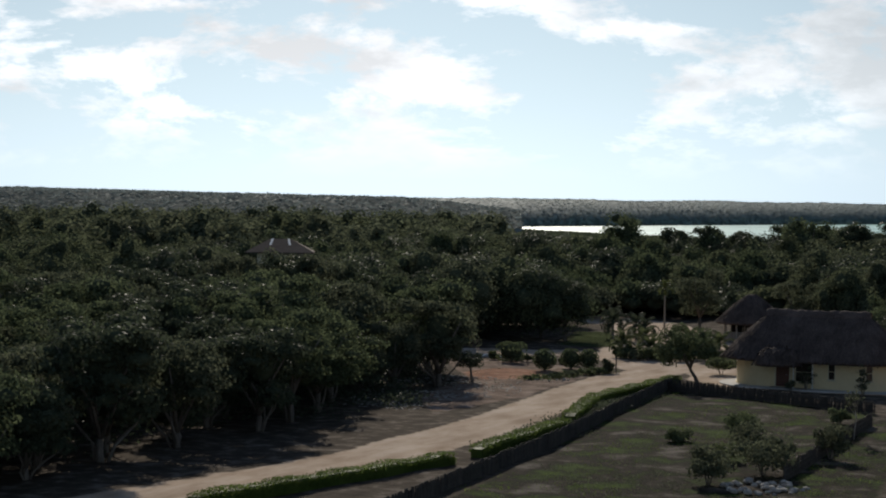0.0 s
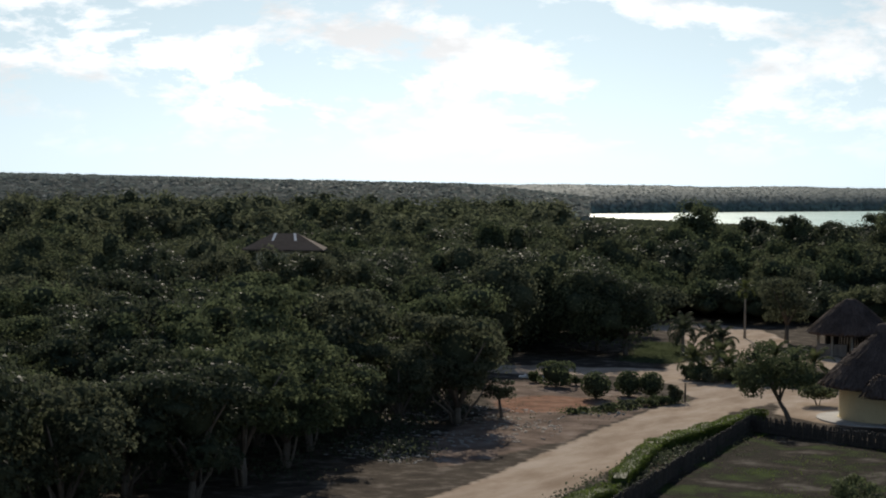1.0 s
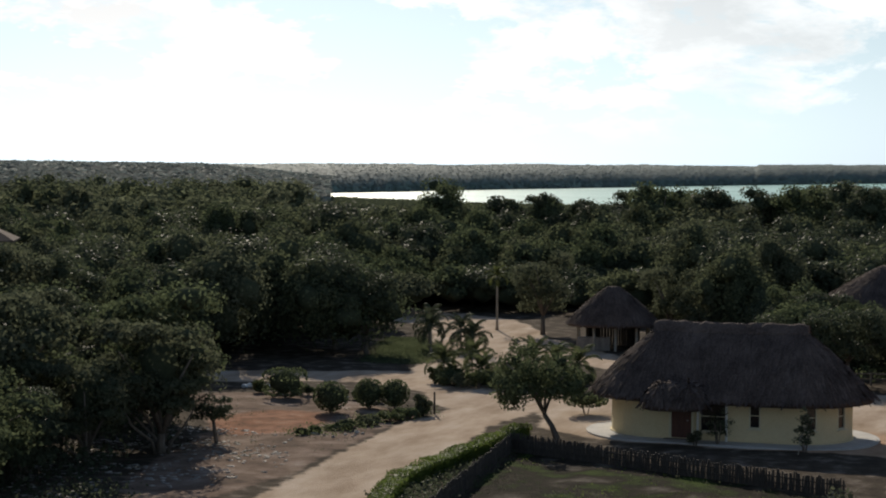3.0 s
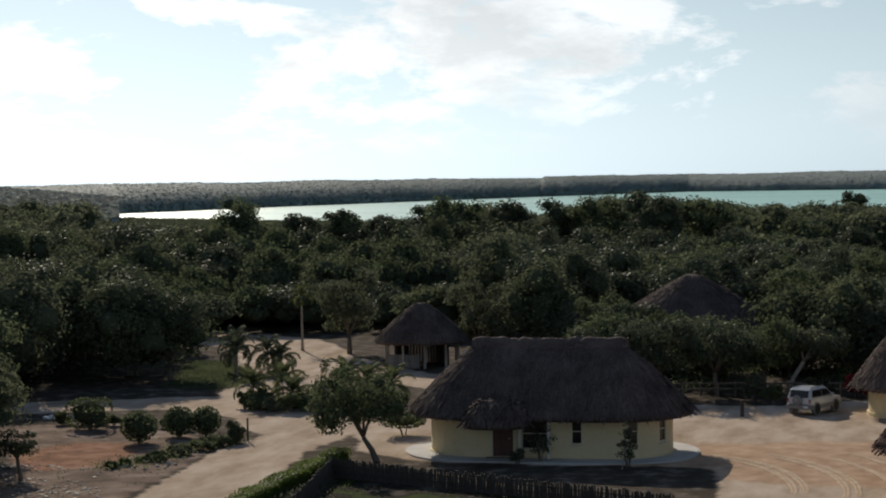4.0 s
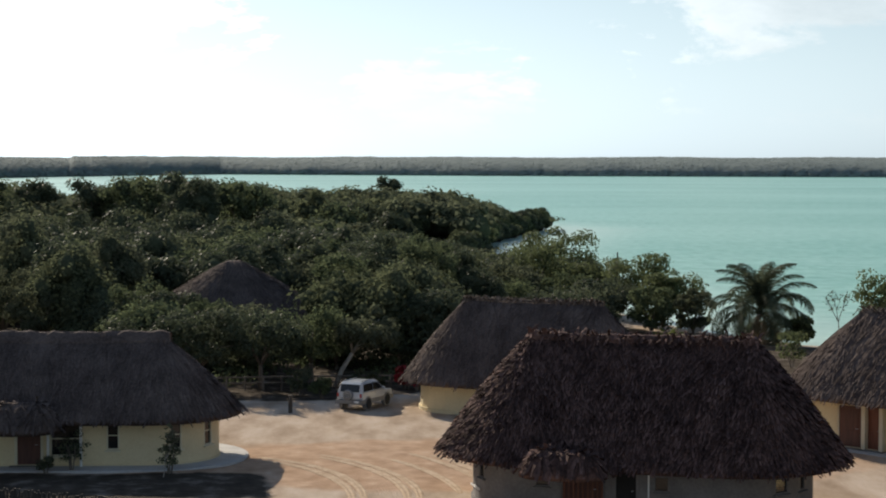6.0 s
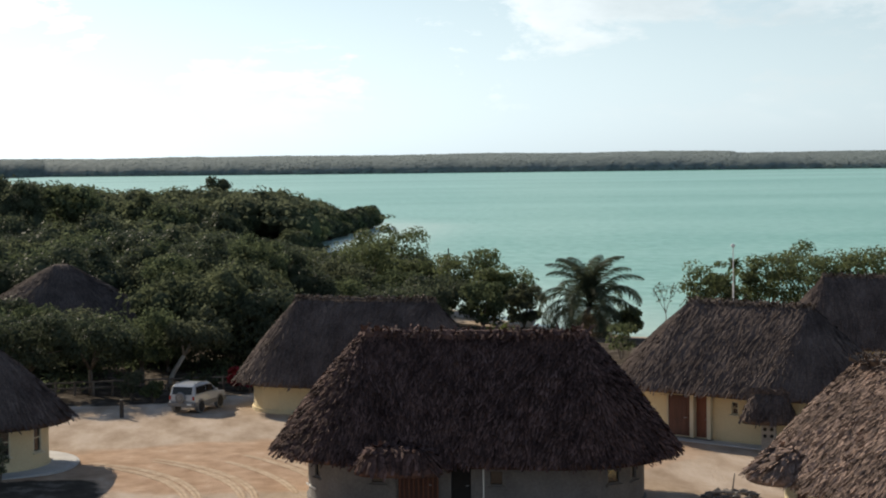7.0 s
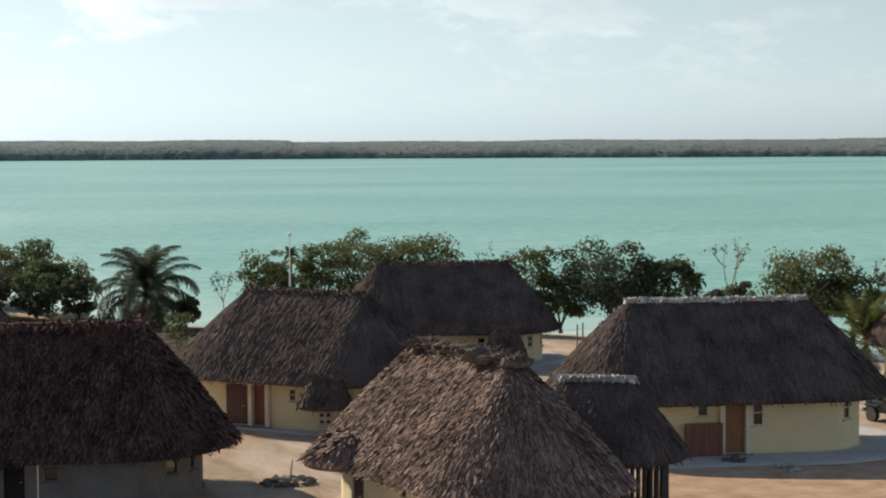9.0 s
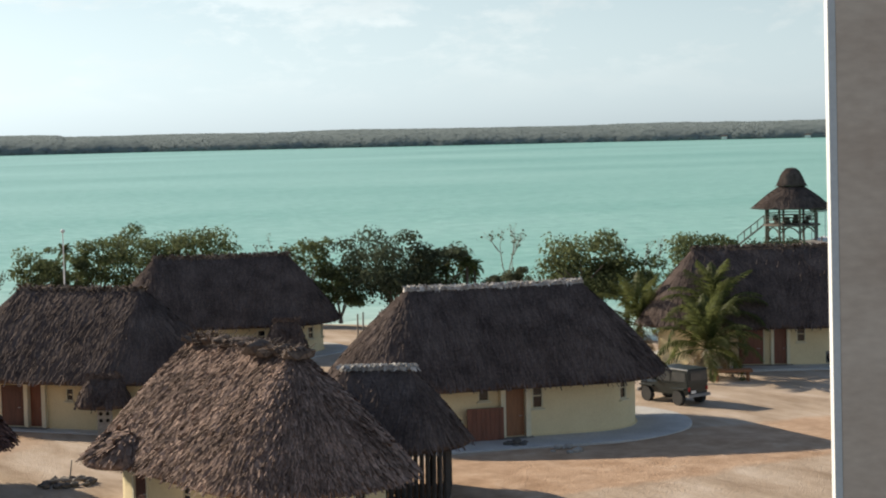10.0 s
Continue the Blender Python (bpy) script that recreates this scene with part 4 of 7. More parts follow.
def open_shelter(label, x, y, turn, eave, ridge, low, high, seed, mat, posts, post_mat, cap):
    """A thatch roof on posts round its edge."""
    hut = thing("palapa", label, "palapa", pose(x, y, 0, 0, 0, turn))
    roof = Roof(eave[0], eave[1], ridge, low, high)
    thatch_parts(hut, roof, random.Random(seed), mat, cap or mat, cap=cap is not None, cap_size=(0.28, 0.12))
    tot = around(eave[0] - 1.4, eave[1] - 1.4)
    for k in range(posts):
        (px, py), _ = outline(eave[0] - 1.4, eave[1] - 1.4, tot * (k + 0.5) / posts)
        part("post", Shape().tube([(px, py, -0.2), (px + 0.02, py, 1.0), (px, py, low + 0.35)], [0.11, 0.1, 0.09], 8), post_mat, hut)
    return hut


bar_hut = open_shelter("open palapa with dark brown thatch on pale posts", -28.3, 118.8, 8, (6.8, 6.0), 0.7, 2.0, 4.6, 91, THATCH, 10, BARK_PALE, None)
open_shelter("large palapa with steep grey thatch among trees", -9.3, 127, 5, (13.6, 12.0), 0.9, 2.2, 6.1, 92, THATCH, 16, WOOD_GREY, None)
back_stake = build("stake", Shape().tube([(0, 0, -0.1), (0.02, 0, 1.2), (0, 0, 2.5)], 0.1, 6), WOOD_DARK)
for k in range(34):
    a = radians(-20 + 220 * k / 33)
    part("stake", back_stake, WOOD_DARK, bar_hut, at=pose(1.9 * math.cos(a), 1.7 * math.sin(a), 0, 0, 0, 40 * k))
part("counter", Shape().box((-1.2, -1.9, 0.5), (2.4, 0.4, 1.0)), WOOD_GREY, bar_hut)
board = part("sign_board", Shape().box((0, 0, 0.95), (1.2, 0.06, 0.35)), WHITE, bar_hut, "pale blank board", at=pose(3.6, -0.4, 0, 0, 0, 10))
for x in (-0.5, 0.5):
    part("board_post", Shape().tube([(x, 0.06, -0.05), (x, 0.06, 1.1)], 0.04, 6), WOOD_GREY, board)
annex = open_shelter("small thatched annex with dark stake walls", 29.4, 57.4, -32, (6.6, 5.2), 2.4, 2.1, 4.55, 93, THATCH, 6, WOOD_DARK, THATCH_RIDGE)
for side in (-1, 1):
    for k in range(22):
        px = -2.3 + 4.6 * k / 21
        part("stake", Shape().tube([(px, side * 1.75, -0.1), (px + 0.02, side * 1.75, 2.3)], [0.09, 0.08], 6), WOOD_DARK, annex)
for k in range(14):
    part("stake", Shape().tube([(2.5, -1.6 + 3.2 * k / 13, -0.1), (2.5, -1.6 + 3.2 * k / 13, 2.3)], [0.09, 0.08], 6), WOOD_DARK, annex)


def gate_shelter(x, y, turn, seed, low, high, length):
    """A stone pier under its own small thatch roof."""
    hut = thing("gate_shelter", "grey pier with shaded recesses painted as discs under small thatch roof", "shelter", pose(x, y, 0, 0, 0, turn), "gate shelters")
    rs = random.Random(seed)
    roof = Roof(length, 1.9, length * 0.5, low, high, 0.1)
    part("thatch", roof.shell(40, 6, 0.18), THATCH, hut, smooth=True)
    verts, quads = roof.leaves(rs, row=0.16, step=0.1, size=0.42, wide=0.09, lift=0.06)
    tagged(part("thatch_leaves", quad_mesh("thatch_leaves", verts, quads, THATCH), THATCH, hut), kind="stuff")
    part("ridge_cap", ridge_roll(roof, rs, 0.22, 8, 0.2), THATCH, hut)
    part("pier", Shape().box((0, 0, (low + 0.3) / 2 - 0.1), (0.62, 0.5, low + 0.5)), STONE, hut)
    # Dark discs on the pier's face paint the shade of round holes.
    for k in range(3):
        for j in (-0.15, 0.15):
            part("recess_shade", Shape().lathe([(0.075, 0.0), (0.085, 0.012), (0.03, 0.014)], 12, pose(j, -0.25, low - 0.15 - 0.3 * k, 90, 0, 0)), SHADE_DARK, hut)
    return hut


gate_shelter(25.1, 75.6, -25, 5, 1.5, 2.65, 2.4)
gate_shelter(42.3, 94.1, -20, 6, 1.0, 2.4, 2.4)


# ---- parts that stand at the houses ----
gate = part("yard_gate", Shape().box((0, 0, 0.76), (1.62, 0.05, 1.42)), WOOD_RED, house_f, "low red-brown plank gate", at=wall_place(12.7, 5.8, 1.95, 0.35))
for k in range(8):
    part("plank", Shape().box((-0.71 + 0.203 * k, -0.035, 0.76), (0.19, 0.02, 1.4)), WOOD_RED, gate)
for house, length, width, s in ((house_c, 13.2, 6.6, 1.7),):
    for k in range(9):
        part("door_slat", Shape().tube([(-0.72 + 0.18 * k, -0.03, 0.05), (-0.72 + 0.18 * k, -0.03, 1.72)], 0.035, 6), WOOD_RED, house, at=wall_place(length, width, s, 0.02))
part("drain_pipe", Shape().tube([(0, 0, 0), (0, 0, 2.3)], 0.035, 8), WHITE, house_c, at=wall_place(13.2, 6.6, 4.16, 0.06))
part("band", Shape().box((0, 0, 0.0), (1.3, 0.03, 0.08)), WHITE, house_c, at=wall_place(13.2, 6.6, -3.5, 0.02, 0.55))
for s in (2.15, 3.55):
    part("porch_post", Shape().tube([(0, 0, 0), (0, 0, 1.95)], 0.06, 8), WHITE, house_a, at=wall_place(12.0, 5.6, s, 0.25))
# the raised flap of the tan roof over the door
flap_roof = Roof(2.9, 2.6, 1.0, 2.3, 3.15, 0.1)
flap = part("roof_flap", flap_roof.shell(40, 6, 0.22), THATCH_TAN, house_g, at=wall_place(12.2, 5.4, 0.5, 0.5), smooth=True)
fv, fq = flap_roof.leaves(random.Random(77), row=0.16, step=0.1, size=0.5, wide=0.1, lift=0.1)
tagged(part("flap_leaves", quad_mesh("flap_leaves", fv, fq, THATCH_TAN), THATCH_TAN, flap), kind="stuff")
# loose bundles along the tan ridge
rb = random.Random(78)
for k in range(11):
    bx = -3.15 + 6.3 * k / 10 + rb.uniform(-0.15, 0.15)
    bundle = Shape().lump((bx, rb.uniform(-0.2, 0.2), 6.04 + rb.uniform(0, 0.1)), (rb.uniform(0.26, 0.44), 0.6, rb.uniform(0.14, 0.26)), 500 + k, 0.4)
    for j in range(70):
        a = rb.uniform(0, 6.28)
        p = Vector((bx + rb.uniform(-0.25, 0.25), rb.uniform(-0.5, 0.5), 6.12))
        q = p + Vector((math.cos(a) * 0.35, math.sin(a) * 0.45, rb.uniform(-0.1, 0.28)))
        w = Vector((0.03, 0.02, 0))
        bundle.add([p - w, p + w, q + w * 0.4, q - w * 0.4], [(0, 1, 2, 3)])
    part("thatch_tuft", bundle, THATCH_CAP, house_g)


# ---- trees and palms ----
def broadleaf(label, x, y, radius, height, seed, mat, trunk_mat=BARK, low=0.3, leaves=1500, size=0.3, lobes=7, lean=(0, 0), group="", core=0.7, name="tree", lobe=1.0, flat=0.8, stems=0):
    tree = thing(name, label, "tree", pose(x, y, 0), group)
    rs, rr = np.random.RandomState(seed), random.Random(seed)
    base = height * low
    fork = Vector((lean[0] * 0.6, lean[1] * 0.6, base))
    trunk = Shape()
    r0 = 0.05 + height * 0.018
    trunk.tube([(0, 0, -0.15), (lean[0] * 0.25 + rr.uniform(-0.05, 0.05), lean[1] * 0.25, base * 0.5), fork], [r0 * 1.3, r0, r0 * 0.85], 8)
    for k in range(5):
        a = 2 * math.pi * k / 5 + rr.uniform(-0.4, 0.4)
        end = fork + Vector((lean[0] * 0.4 + math.cos(a) * radius * 0.6, lean[1] * 0.4 + math.sin(a) * radius * 0.6, (height - base) * rr.uniform(0.35, 0.75)))
        mid = fork.lerp(end, 0.5) + Vector((0, 0, 0.15 * radius))
        trunk.tube([fork, mid, end], [r0 * 0.6, r0 * 0.4, r0 * 0.15], 6)
    for k in range(stems):
        a, s = rr.uniform(0, 6.283), rr.uniform(0.5, 1.0)
        ax, ay = math.cos(a), math.sin(a)
        bow = rr.uniform(-0.35, 0.35)
        trunk.tube([(ax * 0.3 * s, ay * 0.3 * s, -0.15), (ax * 0.6 * s - ay * bow, ay * 0.6 * s + ax * bow, base * 0.7), (ax * 1.5 * s, ay * 1.5 * s, base * 1.6), (ax * radius * 0.6, ay * radius * 0.6, base * 2.6)],
                   [r0 * 0.5, r0 * 0.4, r0 * 0.32, r0 * 0.15], 6)
    part("trunk", trunk, trunk_mat, tree, smooth=True)
    v, t, q = crown_arrays(rs, radius, base * 0.9, height, lobes, leaves, size, core, flat, lobe)
    v = v + np.array([lean[0], lean[1], 0])
    part("crown", mixed_mesh("crown", v, t, q, mat), mat, tree)
    return tree


def frond_mesh(name, length, droop, width, mat, seed):
    """One feather leaf: a midrib that arches over towards its tip, with hanging leaflets on each side."""
    rr = random.Random(seed)
    pairs = int(15 * length) + 10
    shape = Shape()
    pts, x, z, steps = [Vector((0, 0, 0))], 0.0, 0.0, 10
    for k in range(steps):
        bend = radians(12) - radians(95) * droop * ((k + 0.5) / steps) ** 1.5
        x, z = x + length / steps * math.cos(bend), z + length / steps * math.sin(bend)
        pts.append(Vector((x, 0, z)))
    shape.tube(pts, [0.032 * (1 - 0.8 * k / steps) for k in range(steps + 1)], 5)
    for k in range(pairs):
        u = 0.14 + 0.86 * (k + 0.5) / pairs
        i = min(int(u * steps), steps - 1)
        p = pts[i].lerp(pts[i + 1], u * steps - i)
        along = (pts[i + 1] - pts[i]).normalized()
        lift = Vector((-along.z, 0, along.x))
        for side in (-1, 1):
            reach = width * math.sin(math.pi * min(u * 0.9 + 0.1, 1)) ** 0.55 * rr.uniform(0.8, 1.15)
            tip = p + along * reach * 0.55 + Vector((0, side * reach * 0.62, 0)) - lift * reach * rr.uniform(0.15, 0.6)
            w = along * 0.03
            mid = p.lerp(tip, 0.5) + lift * reach * 0.1
            shape.add([p - w * 0.5, p + w * 0.5, mid + w, tip, mid - w], [(0, 1, 2, 4), (4, 2, 3)])
    return build(name, shape, mat)


FRONDS = {}


def palm(label, x, y, trunk, fronds, length, seed, mat=PALM, lean=(0.0, 0.0), width=0.55, dry=0, trunk_mat=BARK_PALE, group="", z=0.0, thick=0.13, arch=1.0):
    tree = thing("palm_tree", label, "palm", pose(x, y, z), group)
    rr = random.Random(seed)
    key = (round(length, 1), width, mat.name, arch)
    if key not in FRONDS:
        FRONDS[key] = [frond_mesh("frond", length, d * arch, width, mat, 7 + i) for i, d in enumerate((0.95, 1.3, 1.5))]
    pts = [(lean[0] * u * u, lean[1] * u * u, trunk * u - 0.1 * (1 - u)) for u in (0, 0.2, 0.4, 0.6, 0.8, 1.0)]
    part("trunk", Shape().tube(pts, [thick * (1.35 if k == 0 else 1.0 - 0.06 * k) for k in range(6)], 9), trunk_mat, tree, smooth=True)
    for k in range(fronds + dry):
        old = k >= fronds
        a = 360 * (k * 0.382 + rr.uniform(-0.03, 0.03))
        tilt = rr.uniform(28, 50) if old else -84 + 96 * (k / max(fronds - 1, 1)) ** 1.25 + rr.uniform(-8, 8)
        me = FRONDS[key][2 if old else min(2, int(3 * k / fronds))]
        f = part("frond", me, mat, tree, at=pose(lean[0], lean[1], trunk - 0.03, 0, tilt, a))
        if old:
            f.active_material_index = 0
            f.material_slots[0].link = "OBJECT"
            f.material_slots[0].material = PALM_DRY
    return tree


def hedge(label, ends, width, height, seed, mat, leaves=2000):
    (ax, ay), (bx, by) = ends
    length, turn = math.hypot(bx - ax, by - ay), math.degrees(math.atan2(by - ay, bx - ax))
    ob = thing("hedge", label, "hedge", pose((ax + bx) / 2, (ay + by) / 2, 0, 0, 0, turn), "clipped hedges")
    rs = np.random.RandomState(seed)
    n = int(leaves * length / 5)
    p = np.stack([rs.uniform(-length / 2, length / 2, n), rs.uniform(-width / 2, width / 2, n), rs.uniform(0.1, height, n)], 1)
    side = rs.randint(0, 4, n)
    p[side <= 1, 2] = height
    p[side == 2, 1] = -width / 2
    p[side == 3, 1] = width / 2
    nrm = np.zeros((n, 3))
    nrm[side <= 1, 2] = 1
    nrm[side == 2, 1] = -1
    nrm[side == 3, 1] = 1
    p += rs.normal(0, 0.028, (n, 3)) + np.stack([0 * p[:, 0], 0 * p[:, 0], 0.06 * np.sin(p[:, 0] * 1.7 + seed)], 1)
    v, q = leaf_cards(p, nrm, 0.085, rs, 0.5)
    part("leaves", quad_mesh("leaves", v, q, mat), mat, ob)
    core = Shape()
    count = max(2, int(length / 0.8))
    rr = random.Random(seed)
    rows = []
    for k in range(count + 1):
        x = -length / 2 + length * k / count
        g = rr.uniform(0.86, 1.0) * (0.82 if k in (0, count) else 1)
        rows += [(x, -width / 2 * g, 0), (x, -width / 2 * g, height * 0.8 * g), (x, -width / 3, height * 0.95 * g), (x, width / 3, height * 0.95 * g), (x, width / 2 * g, height * 0.8 * g),
                 (x, width / 2 * g, 0)]
    faces = [(6 * k + i, 6 * k + i + 1, 6 * k + 7 + i, 6 * k + 6 + i) for k in range(count) for i in range(5)]
    faces += [(0, 1, 2, 3, 4, 5), tuple(6 * count + i for i in (5, 4, 3, 2, 1, 0))]
    part("body", core.add(rows, faces), mat, ob)
    return ob


def shrub(label, x, y, radius, height, seed, mat, size=0.16, leaves=700, stem=0.25, flat=0.8, trimmed=False, group="", name="shrub"):
    ob = thing(name, label, "shrub", pose(x, y, 0), group)
    rs, rr = np.random.RandomState(seed), random.Random(seed)
    stems = Shape()
    for k in range(4):
        a = rr.uniform(0, 6.28)
        stems.tube([(0.05 * math.cos(a), 0.05 * math.sin(a), -0.1), (0.3 * radius * math.cos(a), 0.3 * radius * math.sin(a), height * 0.6)], [0.04, 0.02], 5)
    part("stem", stems, BARK, ob)
    if trimmed:
        d = rs.normal(0, 1, (leaves, 3))
        d /= np.linalg.norm(d, axis=1)[:, None]
        r3 = np.array([radius, radius, (height - stem) / 2])
        c = np.array([0, 0, stem + (height - stem) / 2])
        p = c + np.sign(d) * np.abs(d) ** flat * r3 * rs.uniform(0.92, 1.04, (leaves, 1))
        v, q = leaf_cards(p, d, size, rs, 0.5)
        core = SPHERE_V * r3 * 0.9 + c
        verts = np.concatenate([core, v])
        part("crown", mixed_mesh("crown", verts, SPHERE_F[:, :3], q + len(core), mat), mat, ob)
    else:
        v, t, q = crown_arrays(rs, radius, stem, height, 12, leaves * 2, size, 0.3, flat, 0.75)
        part("crown", mixed_mesh("crown", v, t, q, mat), mat, ob)
    return ob


# the grove beside the road
GROVE = "grove trees"
kinds = [("dense dark green broadleaf tree of the roadside grove", LEAF_DARK, 3.2, 6.6), ("spreading green tree of the roadside grove", LEAF, 3.6, 6.2),
         ("olive green tree of the roadside grove", LEAF_OLIVE, 3.0, 6.9), ("low dark tree of the roadside grove", LEAF_DARK, 2.7, 5.2),
         ("tall glossy green tree of the roadside grove", LEAF, 3.1, 7.3)]
rg = random.Random(3)
spots = []
tries = 0
while len(spots) < 150 and tries < 12000:
    tries += 1
    gx, gy = rg.uniform(-78, -33.5), rg.uniform(8, 83)
    if inside(np.array([gx]), np.array([gy]), CLEAR)[0] or ring_distance(np.array([gx]), np.array([gy]), ISLAND)[0] > -0.4 or line_distance(np.array([gx]), np.array([gy]), ROADS[1])[0] < (5.2 if gy < 60 else 6):
        continue
    if gx > 8 - 0.87 * (gy + 51) and all((gx - a) ** 2 + (gy - b) ** 2 > 3.1 ** 2 for a, b in spots):
        spots.append((gx, gy))
spots.sort(key=lambda p: -p[0])
first = []
for k, (gx, gy) in enumerate(spots):
    if k < 5:
        lab, mat, rad, hi = kinds[k]
        first.append(broadleaf(lab, gx, gy, rad, hi, 100 + k, mat, low=(0.14, 0.2, 0.12, 0.1, 0.18)[k], leaves=5200, size=0.18, lobes=(30, 22, 26, 20, 34)[k], core=0.62, lobe=(0.8, 1.0, 0.85, 1.0, 0.75)[k], flat=0.45, group=GROVE, stems=3))
    else:
        s = rg.uniform(0.62, 1.25)
        copy_thing(first[k % 5], pose(gx, gy, 0, 0, 0, rg.uniform(0, 360)) @ Matrix.Diagonal((s, s, s * rg.uniform(0.9, 1.08), 1)))

# trees round the lot and along the shore
TREES = [
    ("dark bushy tree at the edge of the lot", -9.3, 101.6, 2.6, 4.9, LEAF_DARK, 0.6), ("dark round tree at the edge of the lot", -6.0, 102.6, 2.6, 4.7, LEAF_DARK, 0.6),
    # The spreading tree is an added one that lengthens the lot's shade.
    ("dark green tree beside the lot", -3.2, 105.4, 2.4, 4.8, LEAF, 0.5), ("dark spreading tree added to shade the lot", -12.6, 100.4, 2.3, 4.5, LEAF_DARK, 0.6),
    ("tree beside the lawn with a bare lower trunk", -43.8, 108.5, 2.4, 6.6, LEAF_DARK, 0.4), ("dense tree behind the lawn", -47.5, 111.5, 2.8, 6.8, LEAF_DARK, 0.25),
    ("glossy tree beside the open palapa", -36.2, 127.5, 2.5, 7.2, LEAF_OLIVE, 0.42), ("bright green tree behind the palapa", -22.5, 122.0, 1.7, 4.9, LEAF_OLIVE, 0.3),
    ("olive green tree behind the palapa", -25.5, 126.0, 2.4, 6.3, LEAF_OLIVE, 0.3),
    ("sea grape tree on the shore", 17.6, 160.0, 3.6, 7.2, LEAF_OLIVE, 0.2), ("green shore tree with an open crown", 14.5, 150.0, 3.2, 6.2, LEAF, 0.2),
    ("shore tree with broad leaves", 22.8, 146.0, 2.8, 5.7, LEAF, 0.2), ("small green shore tree", 25.3, 141.0, 1.8, 4.6, LEAF, 0.25), ("dark shrubby shore tree", 19.0, 138.0, 2.6, 4.2, LEAF_DARK, 0.2),
    ("dark shrubby tree behind a house", 14.5, 128.0, 2.8, 4.2, LEAF_DARK, 0.2),
    ("round dense tree on the beach", 57.3, 109.2, 3.7, 6.5, LEAF_DARK, 0.2), ("dense tree beside the round one", 60.2, 107.5, 2.6, 5.3, LEAF_DARK, 0.25),
    ("half-bare shore tree with grey twigs", 63.6, 95.0, 2.9, 6.3, LEAF_OLIVE, 0.38), ("shore tree leaning over the water", 66.4, 94.0, 2.3, 5.6, LEAF_OLIVE, 0.4),
    ("open-crowned olive shore tree", 52.4, 112.6, 2.0, 5.8, LEAF_OLIVE, 0.3), ("dense green shore tree behind a roof", 44.3, 123.0, 3.0, 6.9, LEAF_OLIVE, 0.3),
    ("shore tree behind a roof", 47.6, 120.2, 2.6, 6.4, LEAF, 0.3), ("small shore tree behind a roof", 41.2, 124.6, 2.2, 5.9, LEAF, 0.3), ("sparse olive shore tree", 36.2, 123.0, 1.9, 5.6, LEAF_OLIVE, 0.35),
    ("shore tree behind the far house", 72.4, 93.5, 2.5, 6.1, LEAF, 0.3), ("dark tree behind the far house", 77.0, 92.0, 2.2, 5.6, LEAF_DARK, 0.3)]
for k, (lab, x, y, rad, hi, mat, low) in enumerate(TREES):
    broadleaf(lab, x, y, rad * 1.2, hi * (1.06 if x > 12 else 1.0), 300 + k, LEAF_SHORE if mat != LEAF_DARK and x > 6 else mat, low=low * (0.75 if x > 12 else 0.5), leaves=min(7500, int(520 * rad * rad)) if x > 6 else 5200, size=0.22 if x > 6 else 0.16, lobes=38 if x > 6 else 30, core=0.0 if x > 6 else 0.4,
              lobe=0.72 if x > 6 else 0.66, flat=0.62 if x > 6 else 0.8)
for k, (x, y, r, h) in enumerate(((9.5, 148, 3.0, 5.0), (12.0, 143, 3.0, 5.2), (16.0, 141, 2.6, 4.6), (20.0, 152, 3.2, 5.6), (17.2, 133, 2.6, 3.9), (21.8, 134, 2.2, 4.0), (23.5, 139, 2.2, 4.6), (25.0, 134, 1.8, 3.8),
                              (11.0, 134, 3.0, 4.4), (31.6, 127.5, 1.3, 2.2), (50.0, 116.0, 2.2, 4.6), (54.6, 112.0, 2.2, 4.4), (38.6, 124.4, 2.2, 4.9), (61.8, 101.0, 2.0, 4.2), (65.0, 97.5, 2.2, 4.6))):
    broadleaf("bushy green shore tree with low branches", x, y, r, h, 380 + k, (LEAF_SHORE, LEAF_OLIVE, LEAF)[k % 3], low=0.05, leaves=3800, size=0.205, lobes=28, core=0.0 if x > 6 else 0.35, lobe=0.7, flat=0.62, group="bushy shore trees")
for k, (x, y, r, h) in enumerate(((-14.8, 118.0, 2.4, 5.6), (-12.2, 116.8, 2.2, 5.0), (-10.0, 115.4, 2.0, 4.4), (-7.4, 113.6, 2.0, 4.0), (-1.8, 112.0, 2.0, 4.2), (2.4, 111.4, 2.2, 4.6))):
    broadleaf("bushy dark tree in front of the large palapa", x, y, r, h, 365 + k, LEAF_DARK if k % 2 else LEAF, low=0.1, leaves=4600, size=0.16, lobes=26, core=0.5, lobe=0.8, group="palapa trees")
for k, (x, y, r, h) in enumerate(((-59.6, 88.6, 2.4, 8.9), (-62.0, 87.0, 2.6, 9.1), (-64.6, 86.6, 2.5, 9.0), (-57.6, 91.6, 2.4, 9.0), (-67.4, 85.4, 2.6, 9.0), (-70.6, 84.4, 2.6, 9.0), (-61.0, 91.2, 2.2, 8.9), (-64.6, 91.0, 2.2, 8.8), (-62.8, 90.0, 2.2, 8.8), (-65.8, 89.2, 2.4, 9.0))):
    broadleaf("tall tree screening the far house", x, y, r, h, 370 + k, LEAF_DARK if k % 2 else LEAF_OLIVE, low=0.1, leaves=3200, size=0.22, lobes=20, core=0.5, lobe=0.85, group="screening trees")
